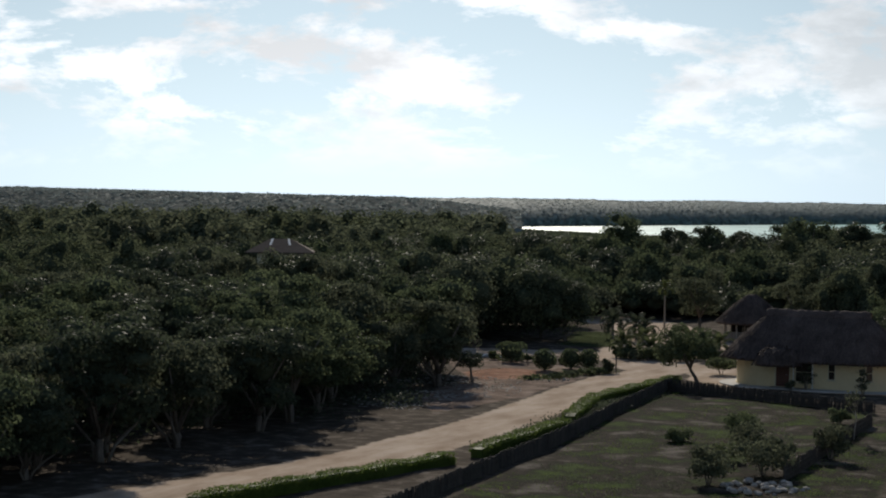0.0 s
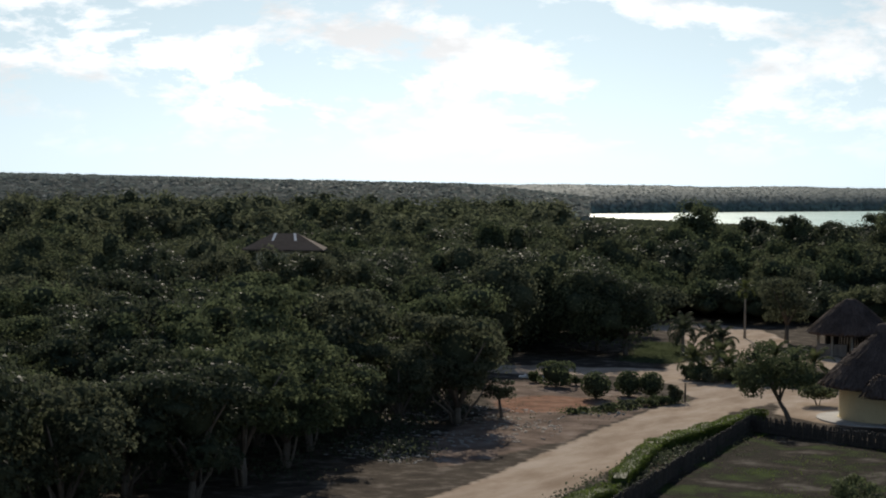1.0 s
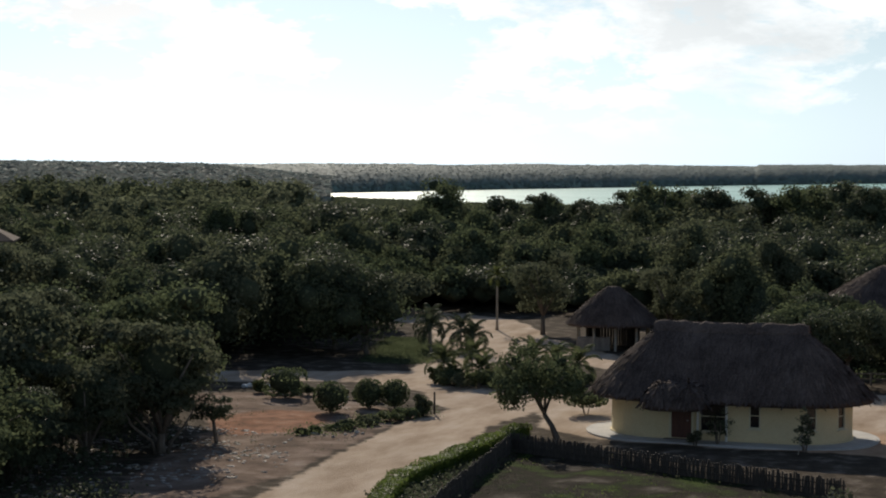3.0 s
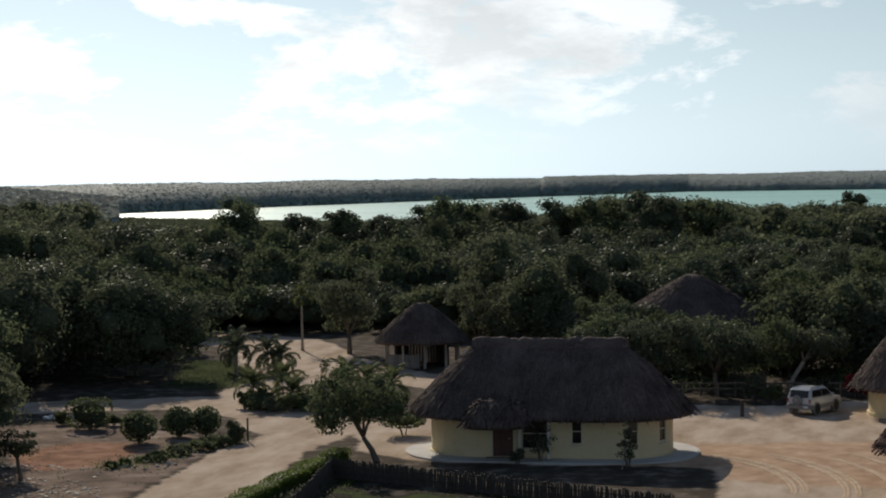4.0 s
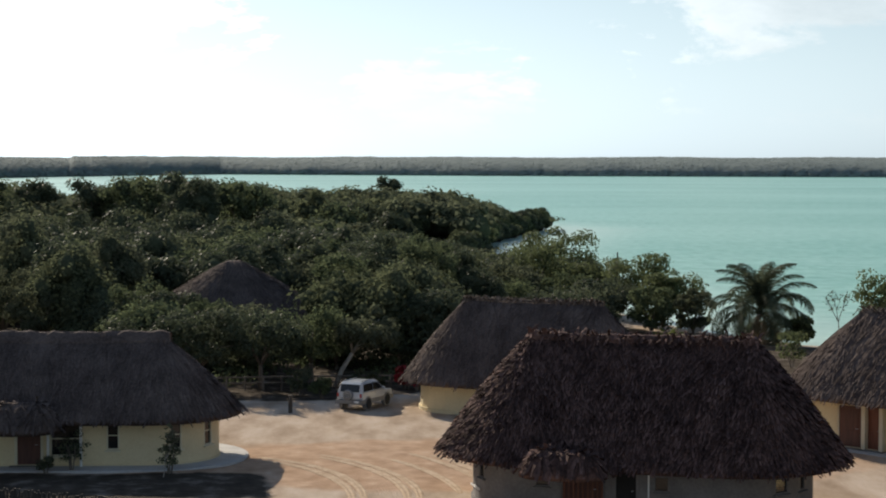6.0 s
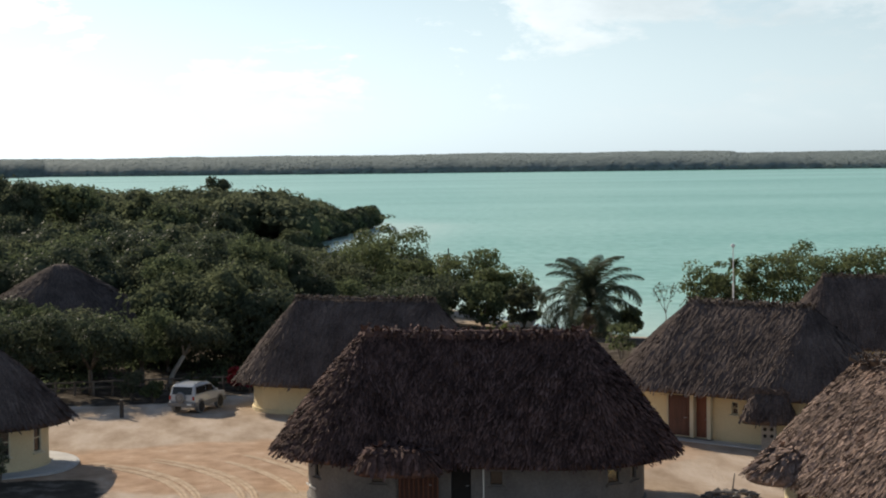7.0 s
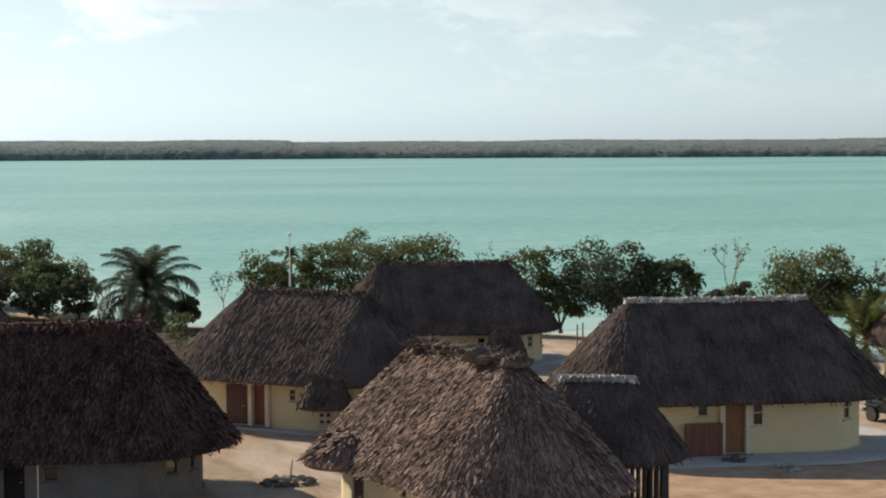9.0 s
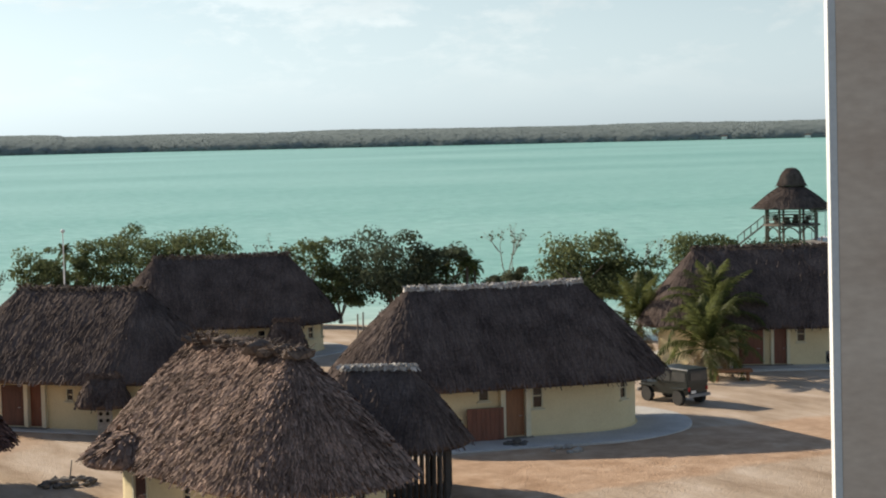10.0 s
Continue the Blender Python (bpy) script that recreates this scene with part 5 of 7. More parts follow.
for k, (x, y, r, h) in enumerate(((-1.6, 119.0, 2.4, 7.4), (1.2, 124.0, 2.6, 8.0), (3.4, 119.5, 2.1, 6.6), (4.6, 129.0, 2.5, 7.6), (0.2, 132.0, 2.8, 8.2), (6.6, 134.0, 2.4, 6.8), (3.0, 141.0, 2.8, 7.8), (8.2, 126.0, 2.0, 5.6), (6.2, 146.0, 2.8, 7.2))):
    broadleaf("tall dark tree with bare lower trunks beyond the lot", x, y, r, h, 440 + k, LEAF_DARK if k % 3 else LEAF, low=0.42, leaves=4600, size=0.18, lobes=30, core=0.45, lobe=0.7, group="tall trees beyond the lot")
broadleaf("small tree with a leaning trunk at the fence", -20.3, 75.2, 2.8, 4.6, 340, LEAF, low=0.24, leaves=5600, size=0.16, lobes=30, core=0.4, lobe=0.62, lean=(-1.3, 0.5))
broadleaf("tree with a pale bare leaning trunk", -1.8, 103.4, 2.3, 4.7, 341, LEAF_OLIVE, BARK_PALE, low=0.42, leaves=2400, size=0.22, lobes=18, core=0.4, lobe=0.7, lean=(1.8, 0.4))
broadleaf("dark sapling on the bare ground", -35.5, 68.3, 1.35, 2.3, 342, LEAF_DARK, low=0.42, leaves=1300, size=0.12, lobes=12, lean=(-0.35, 0.1), core=0.4, flat=0.5, lobe=0.8)
for k, (x, y, h, r) in enumerate(((-72.6, 207.7, 12.3, 4.4), (-57.4, 201.0, 10.7, 2.8), (-50.4, 196.6, 10.5, 2.9), (-47.6, 222.0, 12.0, 4.8), (-51.6, 226.0, 11.2, 3.8), (-41.0, 224.0, 11.2, 3.6), (-27.6, 216.0, 12.2, 4.6),
                                  (-21.0, 212.0, 12.6, 4.8), (-33.6, 219.0, 11.3, 3.8), (-14.6, 216.0, 11.4, 4.2), (-63.6, 203.0, 10.2, 2.6), (4.5, 330, 10.8, 3.0))):
    broadleaf("tall spreading tree above the woods", x, y, r, h, 350 + k, LEAF_DARK if k % 3 else LEAF, low=0.3, leaves=3000, size=0.34, lobes=26, core=0.6, lobe=0.85, flat=0.7, group="emergent trees")
# a bare tree, a half-bare sapling and twigs
def bare_tree(label, x, y, height, seed, mat=BARK_PALE, name="bare_tree"):
    tree = thing(name, label, "tree", pose(x, y, 0))
    rr = random.Random(seed)
    limbs = Shape()
    def grow(p, d, length, r, depth):
        q = p + d * length
        limbs.tube([p, p.lerp(q, 0.5) + Vector((rr.uniform(-0.1, 0.1), rr.uniform(-0.1, 0.1), 0)) * length, q], [r, r * 0.8, r * 0.6], 6)
        if depth:
            for _ in range(3):
                e = (d + Vector((rr.uniform(-0.8, 0.8), rr.uniform(-0.8, 0.8), rr.uniform(-0.1, 0.5)))).normalized()
                grow(q, e, length * rr.uniform(0.5, 0.75), r * 0.55, depth - 1)
    grow(Vector((0, 0, -0.1)), Vector((0.1, 0, 1)).normalized(), height * 0.45, 0.013 * height, 3)
    part("trunk", limbs, mat, tree)
    rs = np.random.RandomState(seed)
    tips = np.array(limbs.v)
    tips = tips[tips[:, 2] > height * 0.5]
    pick = tips[rs.randint(0, len(tips), 120)] + rs.normal(0, 0.1, (120, 3))
    v, q = leaf_cards(pick, np.tile([0, 0, 1.0], (120, 1)), 0.2, rs)
    part("crown", quad_mesh("crown", v, q, LEAF_OLIVE), LEAF_OLIVE, tree)
    return tree


bare_tree("thin almost bare tree on the shore", 63.2, 104.0, 6.6, 401)
bare_tree("bare grey branching tree on the beach", 34.0, 126.5, 3.9, 402, BARK)
bare_tree("thin tree with few leaves behind a house", 68.6, 95.5, 5.8, 403)
bare_tree("thin tree with few leaves on the shore", 49.5, 114.0, 6.2, 404)
bare_tree("bare branching shrub in the bed", -30.2, 98.5, 2.6, 405, BARK)
bare_tree("thin sapling against the yellow wall", -8.4, 74.0, 1.9, 407)
bare_tree("thin sapling in the fenced garden", -3.6, 50.5, 3.0, 406)

# palms
palm("coconut palm with long arching leaves on the beach", 28.4, 128.6, 2.1, 40, 5.3, 501, width=1.15, dry=10, thick=0.24, mat=LEAF_DARK, lean=(0.5, -0.1), arch=1.12)
palm("young palm with stiff leaves near the beach", 20.4, 117.5, 0.9, 16, 1.7, 502, width=0.45, thick=0.15)
for k, (x, y, h) in enumerate(((59.3, 76.4, 2.9), (56.9, 74.0, 1.5), (58.4, 82.0, 2.0))):
    palm("coconut palm beside a thatched house", x, y, h, 24, 3.4, 503 + k, width=0.8, dry=5, thick=0.17, group="coconut palms", lean=(0.3, -0.2), arch=0.68)
for k, (x, y, h, n) in enumerate(((-33.2, 95.0, 1.5, 13), (-32.0, 97.0, 1.8, 13), (-30.6, 94.6, 1.0, 12), (-28.4, 98.6, 1.7, 13), (-26.4, 96.4, 1.5, 12), (-24.6, 95.2, 1.7, 13))):
    palm("small feathery palm in the planted bed", x, y, h * 0.8, n + 4, 1.85, 520 + k, width=0.48, group="bed palms", thick=0.07, mat=LEAF_SHORE)
for k, (x, y, h) in enumerate(((-39.8, 111.0, 2.9), (-38.2, 113.0, 2.4), (-41.0, 114.0, 3.3), (-36.8, 111.5, 2.0))):
    palm("drooping dark palm beside the lawn", x, y, h * 0.6, 18, 1.9, 530 + k, width=0.5, group="lawn palms", thick=0.1, mat=LEAF_DARK, arch=1.1)
palm("slim palm with a tall pale trunk", -40.9, 130.2, 4.4, 11, 1.4, 540, width=0.4, thick=0.11)
for k, (x, y, h) in enumerate(((61.0, 105.2, 3.9), (62.0, 105.9, 3.6), (60.1, 106.6, 3.5), (39.6, 127.2, 4.9), (40.8, 126.0, 4.4))):
    palm("fan-topped palm with a ragged head", x, y, h, 18, 0.95, 550 + k, width=0.3, group="ragged palms", thick=0.12, trunk_mat=BARK)

# planting: topiary, beds, hedges
for k, (x, y, r, h) in enumerate(((-34.4, 79.8, 0.95, 1.7), (-33.1, 82.2, 0.85, 1.65), (-31.7, 82.6, 0.8, 1.6))):
    shrub("clipped round dark green bush", x, y, r, h, 600 + k, LEAF, 0.13, 900, 0.06, 1.0, True, "clipped bushes")
shrub("flat-topped clipped green bush", -39.3, 84.6, 1.15, 1.7, 604, LEAF, 0.13, 1000, 0.1, 0.5, True)
shrub("small clipped umbrella-shaped bush", -21.0, 83.4, 1.15, 1.35, 605, LEAF, 0.13, 800, 0.5, 0.7, True)
BED = [(-31.2, 74.2, 0.6, 0.4), (-30.6, 76.0, 0.7, 0.45), (-30.2, 77.8, 0.75, 0.5), (-29.9, 79.6, 0.75, 0.55), (-29.5, 81.0, 0.6, 1.2), (-41.5, 86.0, 0.6, 0.9), (-32.6, 93.4, 1.1, 1.0), (-31.0, 92.6, 1.2, 0.9),
       (-29.2, 92.8, 1.1, 1.0), (-27.4, 93.6, 1.2, 1.3), (-25.4, 94.0, 1.2, 1.5), (-29.8, 96.2, 1.2, 1.2), (-24.0, 93.0, 1.0, 1.2),
       (30.4, 86.5, 0.9, 1.5), (27.4, 112.5, 1.4, 2.6), (-9.5, 48.0, 1.3, 1.5), (-8.0, 44.0, 1.4, 1.6), (-11.0, 52.5, 0.9, 1.0), (-6.0, 57.5, 0.9, 1.0), (-3.6, 99.6, 0.9, 1.7), (-2.4, 98.8, 0.8, 1.4),
       (35.4, 91.5, 1.2, 1.9), (33.8, 92.2, 0.7, 1.5), (-7.5, 38.0, 1.1, 1.1), (-12.0, 44.0, 0.9, 0.8)]
rq = random.Random(31)
BED += [(-32.0 + 2.6 * u + rq.uniform(-0.5, 0.5), 71.5 + 11.0 * u + rq.uniform(-0.4, 0.4), rq.uniform(0.3, 0.5), rq.uniform(0.22, 0.45)) for u in (0.03, 0.1, 0.2, 0.28, 0.36, 0.45, 0.54, 0.62, 0.7, 0.8, 0.88, 0.96)]
BED += [(-40.5 + 1.1 * k, 86.3 - 0.25 * k + rq.uniform(-0.3, 0.3), rq.uniform(0.4, 0.6), rq.uniform(0.4, 0.9)) for k in range(7)]
for k, (x, y, r, h) in enumerate(BED):
    shrub("loose leafy shrub in a planted bed", x, y, r, h, 620 + k, (LEAF, LEAF_OLIVE, LEAF_SHORE)[k % 3], 0.13, 420, 0.02, 0.8, group="loose shrubs")
for k, (x, y, r, h) in enumerate(((-12.4, 75.4, 0.8, 1.9), (-8.2, 74.8, 0.6, 1.4), (-13.4, 74.9, 0.5, 0.9))):
    shrub("sparse dry shrub against the yellow wall", x, y, r, h, 650 + k, LEAF_OLIVE, 0.1, 160, 0.1, 0.9, group="wall shrubs")
rp = random.Random(12)
for k in range(16):
    shrub("bright green low plant in the palm bed", rp.uniform(-33.5, -24.5), rp.uniform(92.2, 96.8), rp.uniform(0.5, 0.9), rp.uniform(0.6, 1.2), 670 + k, LEAF_SHORE if k % 3 else LEAF, 0.17, 260, 0.03, 0.8, group="palm bed plants")
for k, (x, y, r, h) in enumerate(((0.6, 101.8, 0.5, 1.2), (2.3, 102.6, 0.7, 1.5), (3.0, 102.0, 0.6, 1.3), (-0.6, 102.6, 0.5, 1.1), (4.0, 103.0, 0.6, 1.2))):
    shrub("red-leaved shrub along the lot", x, y, r, h, 660 + k, LEAF_RED if k in (1, 2) else LEAF_OLIVE, 0.2, 260, 0.05, 0.8, group="red shrubs")
for k, (x, y, r, h) in enumerate(((-4.6, 34.5, 2.0, 2.3), (-6.2, 30.5, 1.5, 1.8), (-3.0, 42.0, 1.3, 1.9), (-5.4, 40.0, 1.1, 1.2))):
    shrub("thin grey-green scrub bush in the garden", x, y, r, h, 690 + k, LEAF_OLIVE, 0.13, 900, 0.1, 0.9, group="garden scrub")
hedge("low clipped green hedge along the dirt road", ((-23.8, 13.0), (-19.5, 30.0)), 0.9, 0.62, 70, LEAF_BRIGHT)
hedge("low clipped green hedge beside the dark fence", ((-19.3, 32.8), (-19.6, 46.0)), 0.9, 0.66, 71, LEAF_BRIGHT)
hedge("low clipped green hedge along the dirt road", ((-20.4, 49.0), (-22.9, 60.0)), 0.9, 0.62, 73, LEAF_BRIGHT)
hedge("low clipped green hedge ending at the junction", ((-22.9, 60.0), (-22.1, 75.4)), 0.9, 0.6, 72, LEAF_BRIGHT)


# ---- woods ----
def wood_pattern(rs, lobes, leaves, lowest):
    """A crown one metre in radius and height: body points, and places and ways of its leaves."""
    body, faces, spots, ways, count = [], [], [], [], 0
    for k in range(lobes):
        a, d, r = k * 2.4 + rs.uniform(-0.6, 0.6), math.sqrt((k + 0.3) / lobes) * rs.uniform(0.6, 0.86), rs.uniform(0.3, 0.5)
        dome = 0.94 - 0.42 * d * d + rs.uniform(-0.16, 0.05)
        half = np.array([r, r, r * 0.46])
        c = np.array([d * math.cos(a), d * math.sin(a), dome - half[2]])
        body.append(SPHERE_V * rs.uniform(0.8, 1.05, (len(SPHERE_V), 1)) * half * 0.66 + c)
        faces.append(SPHERE_F[:, :3] + count)
        count += len(SPHERE_V)
        u = even_ways(rs, int(leaves * r * r / (0.163 * lobes)) + 8, lowest)
        spots.append(c + u * half * (0.78 + 0.42 * rs.uniform(0, 1, (len(u), 1)) ** 1.6))
        ways.append(u + np.array([0, 0, 0.45]))
    wide = 0.42 if lowest < -0.3 else 0.66
    body.append(SPHERE_V * rs.uniform(0.85, 1.05, (len(SPHERE_V), 1)) * np.array([wide, wide, 0.3]) + np.array([0, 0, 0.42]))
    faces.append(SPHERE_F[:, :3] + count)
    if lowest < -0.3:
        u = even_ways(rs, int(leaves * 0.8), -0.8)
        spots.append(np.array([0, 0, 0.4]) + u * np.array([0.84, 0.84, 0.38]) * rs.uniform(0.55, 1.12, (len(u), 1)))
        ways.append(u)
    return np.concatenate(body), np.concatenate(faces), np.concatenate(spots), np.concatenate(ways)


def woods(name, label, points, mats, seed, lobes, leaves, size, lowest=-0.5):
    """One body of far trees; points of x, y, radius, height; each tree takes one of the leaf materials."""
    rs = np.random.RandomState(seed)
    protos = [wood_pattern(rs, lobes + rs.randint(-1, 3), leaves, lowest) for _ in range(12)]
    bodies, tris, spots, ways, kind, count = [], [], [], [], [], 0
    pts = np.array(points)
    ground_z = ground_height(pts[:, 0], pts[:, 1])
    for (x, y, r, h), gz in zip(points, ground_z):
        body, faces, where, way = protos[rs.randint(12)]
        a = rs.uniform(0, 6.283)
        turn = np.array([[math.cos(a), math.sin(a), 0], [-math.sin(a), math.cos(a), 0], [0, 0, 1]])
        scale, base = np.array([r, r * rs.uniform(0.85, 1.15), h]), np.array([x, y, gz])
        bodies.append(body @ turn * scale + base)
        tris.append(faces + count)
        count += len(body)
        spots.append(where @ turn * scale + base)
        ways.append(way @ turn)
        kind.append(np.full(len(where), 1 + rs.randint(len(mats))))
    v, q = leaf_sprays(np.concatenate(spots), np.concatenate(ways), size, rs, 0.42)
    me = quad_mesh(name, np.concatenate(bodies + [v]), np.concatenate(tris + [q + count]), INNER_FAR if LEAF_FAR in mats else INNER_SHADE)
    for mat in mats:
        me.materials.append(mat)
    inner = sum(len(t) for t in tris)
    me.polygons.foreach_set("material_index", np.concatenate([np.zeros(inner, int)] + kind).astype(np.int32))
    return tagged(new(name, me), label, "woods", kind="stuff")


def scatter(seed, az0, az1, r0, r1, spacing):
    """Points on a jittered fan; spacing in metres as a function of the distance."""
    rs, out, r = np.random.RandomState(seed), [], r0
    while r < r1:
        gap = spacing(r)
        n = max(1, int(radians(az1 - az0) * r / gap))
        a = np.radians(az0 + (az1 - az0) * (np.arange(n) + rs.uniform(0, 1, n)) / n)
        rr = r + rs.uniform(-0.5, 0.5, n) * gap
        out.append(np.stack([rr * np.sin(a), rr * np.cos(a)], 1))
        r += gap
    return np.concatenate(out)


def keep(points, shore=4.0):
    x, y = points[:, 0], points[:, 1]
    ok = ~inside(x, y, CLEAR) & (ring_distance(x, y, LAKE) < -shore) & (ring_distance(x, y, ISLAND) < -2) & (line_distance(x, y, ROADS[1]) > 4.8)
    ok &= ~((x < -34) & (x > -79) & (y < 84)) & (np.hypot(x + 8.3, y - 127) > 9.5) & (np.hypot(x + 28.3, y - 118.5) > 5.5) & (np.hypot(x + 67, y - 94.4) > 5.0)
    ok &= ~((np.abs(x + 40) < 5) & (y < 133)) & ~((x > 6) & (y < 150))
    return points[ok]


rw = np.random.RandomState(9)


SKYLINE = ((-30, 0.05), (-24.5, -0.05), (-23.5, -1.05), (-20, -1.1), (-13, -1.08), (-12.3, -0.5), (-11, -0.45), (-9.6, -0.95), (-8.2, -0.7), (-7.2, -0.22),
           (-5.2, -0.25), (-4.2, -0.6), (1.0, -0.65), (3.0, -0.85), (4.2, -1.0), (5.6, -1.8))
SHORELINE = ((-9, -0.9), (-3, -1.35), (0.5, -2.0), (2.5, -2.65), (6, -2.9))


def canopy(points, low, high):
    """x, y, radius, height: no crown rises over the skyline that the woods keep in each direction."""
    out = []
    for x, y in points:
        r, az = math.hypot(x, y), math.degrees(math.atan2(x, y))
        line = np.interp(az, [p[0] for p in SKYLINE], [p[1] for p in SKYLINE])
        if r < 262 and az > -9:
            line = np.interp(az, [p[0] for p in SHORELINE], [p[1] for p in SHORELINE])
        top = 13.2 + r * math.tan(radians(line)) - float(ground_height(np.array([x]), np.array([y]))[0])
        big = rw.uniform(0, 1) ** 2
        h = min(rw.uniform(low, high) + 1.4 * big + 1.5 * float(bumps(x, y, 13.0)), top - min(2.6 * (0.3 + r / 200), 3.0) * rw.uniform(0, 1) ** 1.6)
        if -10.5 < az < -1.0 and r < 124:
            h = min(h, rw.uniform(2.8, 5.4))
        if -66 < x < -30 and 134 < y < 160:
            h = min(h, rw.uniform(3.4, 5.0))
        out.append((x, y, 2.3 + 0.9 * rw.uniform(0, 1) + 1.6 * big, max(h, 2.2)))
    return out


MIXED = (LEAF_WOODS, LEAF_DARK, LEAF_OLIVE, LEAF_WOODS, LEAF)
near = keep(scatter(21, -52, 9, 40, 215, lambda r: 4.7))
edge_trees = np.hypot(near[:, 0], near[:, 1]) < 142
lee = np.degrees(np.arctan2(near[:, 0], near[:, 1])) > -9.5
# Darker leaf mix paints in the weaker sun glare on this side.
LESS_GLARE = (LEAF_DARK, LEAF_WOODS, LEAF_DARK, LEAF)
woods("edge_woods", "dense tropical woods at the edge of the clearing", canopy(near[edge_trees], 4.8, 8.6), MIXED, 30, 12, 1700, 0.235, -0.4)
woods("near_woods", "dense green tropical woods", canopy(near[~edge_trees & ~lee], 4.6, 8.8), MIXED, 31, 11, 880, 0.31, -0.05)
woods("cape_side_woods", "dense woods by the lagoon, leaves darkened for weaker sun glare", canopy(near[~edge_trees & lee], 4.6, 8.8), LESS_GLARE, 36, 11, 880, 0.31, -0.05)
middle = keep(scatter(23, -52, 9, 215, 480, lambda r: 0.029 * r), 1.5)
rim = [(r * math.sin(radians(a)), r * math.cos(radians(a)), rw.uniform(2.0, 3.3), 13.2 - r * math.tan(radians(rw.uniform(0.82, 1.3)))) for a, r in zip(np.arange(-29, -12.4, 0.36), rw.uniform(192, 222, 60))]
woods("rim_woods", "uneven row of taller crowns before the far water", rim, (LEAF_DARK, LEAF_WOODS, LEAF), 37, 11, 1300, 0.3, -0.2)
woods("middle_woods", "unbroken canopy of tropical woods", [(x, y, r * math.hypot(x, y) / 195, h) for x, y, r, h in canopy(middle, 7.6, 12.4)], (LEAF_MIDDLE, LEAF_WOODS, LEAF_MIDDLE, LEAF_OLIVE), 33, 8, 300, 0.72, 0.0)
tip = np.array([(35 - 2.9 * k + 2.0 * math.sin(k * 2.1), 352 - 9 * k + 3 * math.cos(k * 1.7)) for k in range(11)])
woods("cape_woods", "trees on the wooded cape reaching into the lagoon", [(x - 4, y, 4.6, 2.6 + 3.4 * min(1, k / 4.0)) for k, (x, y) in enumerate(tip)]
      + [(x - 11, y + 2, 5.2, 5.2 + 2.6 * min(1, k / 3.0)) for k, (x, y) in enumerate(tip)]
      + [(ax + (bx - ax) * u - 1.5, ay + (by - ay) * u, rw.uniform(2.2, 3.4), rw.uniform(2.6, 4.6)) for (ax, ay), (bx, by) in zip(LAKE[4:7], LAKE[5:8]) for u in np.arange(0, 1, 0.07)], (LEAF_WOODS, LEAF_DARK, LEAF), 35, 10, 900, 0.5, -0.4)


def canopy_sheet(name, label, x, y, z, holes, mat, leaf, seed, per=1, lean=0.35):
    """A closed canopy over a grid of points, with leaf sprays standing on it; holes: grid points without trees."""
    rs = np.random.RandomState(seed)
    idx = np.arange(x.size).reshape(x.shape)
    ok = ~holes
    ok = ok[:-1, :-1] & ok[1:, :-1] & ok[:-1, 1:] & ok[1:, 1:]
    quads = np.stack([idx[:-1, :-1], idx[1:, :-1], idx[1:, 1:], idx[:-1, 1:]], -1)[ok]
    body = np.stack([x, y, z], -1).reshape(-1, 3)
    up = np.cross(body[quads[:, 3]] - body[quads[:, 0]], body[quads[:, 1]] - body[quads[:, 0]])
    up /= np.linalg.norm(up, axis=1)[:, None] + 1e-9
    up *= np.sign(up[:, 2:3] + 1e-6)
    u, v = rs.uniform(0, 1, (2, len(quads) * per, 1))
    q0, ups = np.repeat(quads, per, 0), np.repeat(up, per, 0)
    p = (body[q0[:, 0]] * (1 - u) + body[q0[:, 1]] * u) * (1 - v) + (body[q0[:, 3]] * (1 - u) + body[q0[:, 2]] * u) * v + ups * leaf * 0.15
    lv, lq = leaf_sprays(p, ups + np.array([0, 0, 0.2]), leaf, rs, lean)
    verts = np.concatenate([body, lv])
    me = mixed_mesh(name, verts, np.concatenate([quads[:, (0, 1, 2)], quads[:, (0, 2, 3)]]), lq + len(body), mat)
    return tagged(new(name, me), label, "woods", kind="stuff")


# young growth that closes the gaps between the crowns
gx, gy = np.meshgrid(np.arange(-330, 40, 3.6), np.arange(88, 430, 3.6), indexing="ij")
gx, gy = gx + rw.uniform(-1, 1, gx.shape), gy + rw.uniform(-1, 1, gx.shape)
flat_points = np.stack([gx.ravel(), gy.ravel()], 1)
spare = np.ones(len(flat_points), bool)
for dx, dy in ((0, 0), (4, 0), (-4, 0), (0, 4), (0, -4)):
    moved = flat_points + np.array([dx, dy])
    x0, y0 = moved[:, 0], moved[:, 1]
    bad = inside(x0, y0, CLEAR) | (ring_distance(x0, y0, LAKE) > -6) | (line_distance(x0, y0, ROADS[1]) < 7)
    bad |= (np.hypot(x0 + 8.3, y0 - 127) < 12) | (np.hypot(x0 + 28.3, y0 - 118.5) < 8) | (np.hypot(x0 + 67, y0 - 94.4) < 6) | ((np.abs(x0 + 40) < 6) & (y0 < 134)) | ((x0 > 4) & (y0 < 152))
    spare &= ~bad
growth = 1.3 + 0.006 * np.hypot(gx, gy) + 0.4 * bumps(gx, gy, 9.0) + rw.uniform(-0.2, 0.2, gx.shape) + ground_height(gx, gy)
shore_az = np.degrees(np.arctan2(gx, gy))
lid = 13.2 + np.hypot(gx, gy) * np.tan(np.radians(np.interp(shore_az, [p[0] for p in SHORELINE], [p[1] for p in SHORELINE])))
growth = np.where((shore_az > -9) & (np.hypot(gx, gy) < 262), np.minimum(growth, lid - 0.8), growth)
canopy_sheet("young_woods", "young growth filling the gaps between the trees", gx, gy, np.maximum(growth, 1.0), ~spare.reshape(gx.shape), LEAF_WOODS, 0.5, 40, 6)

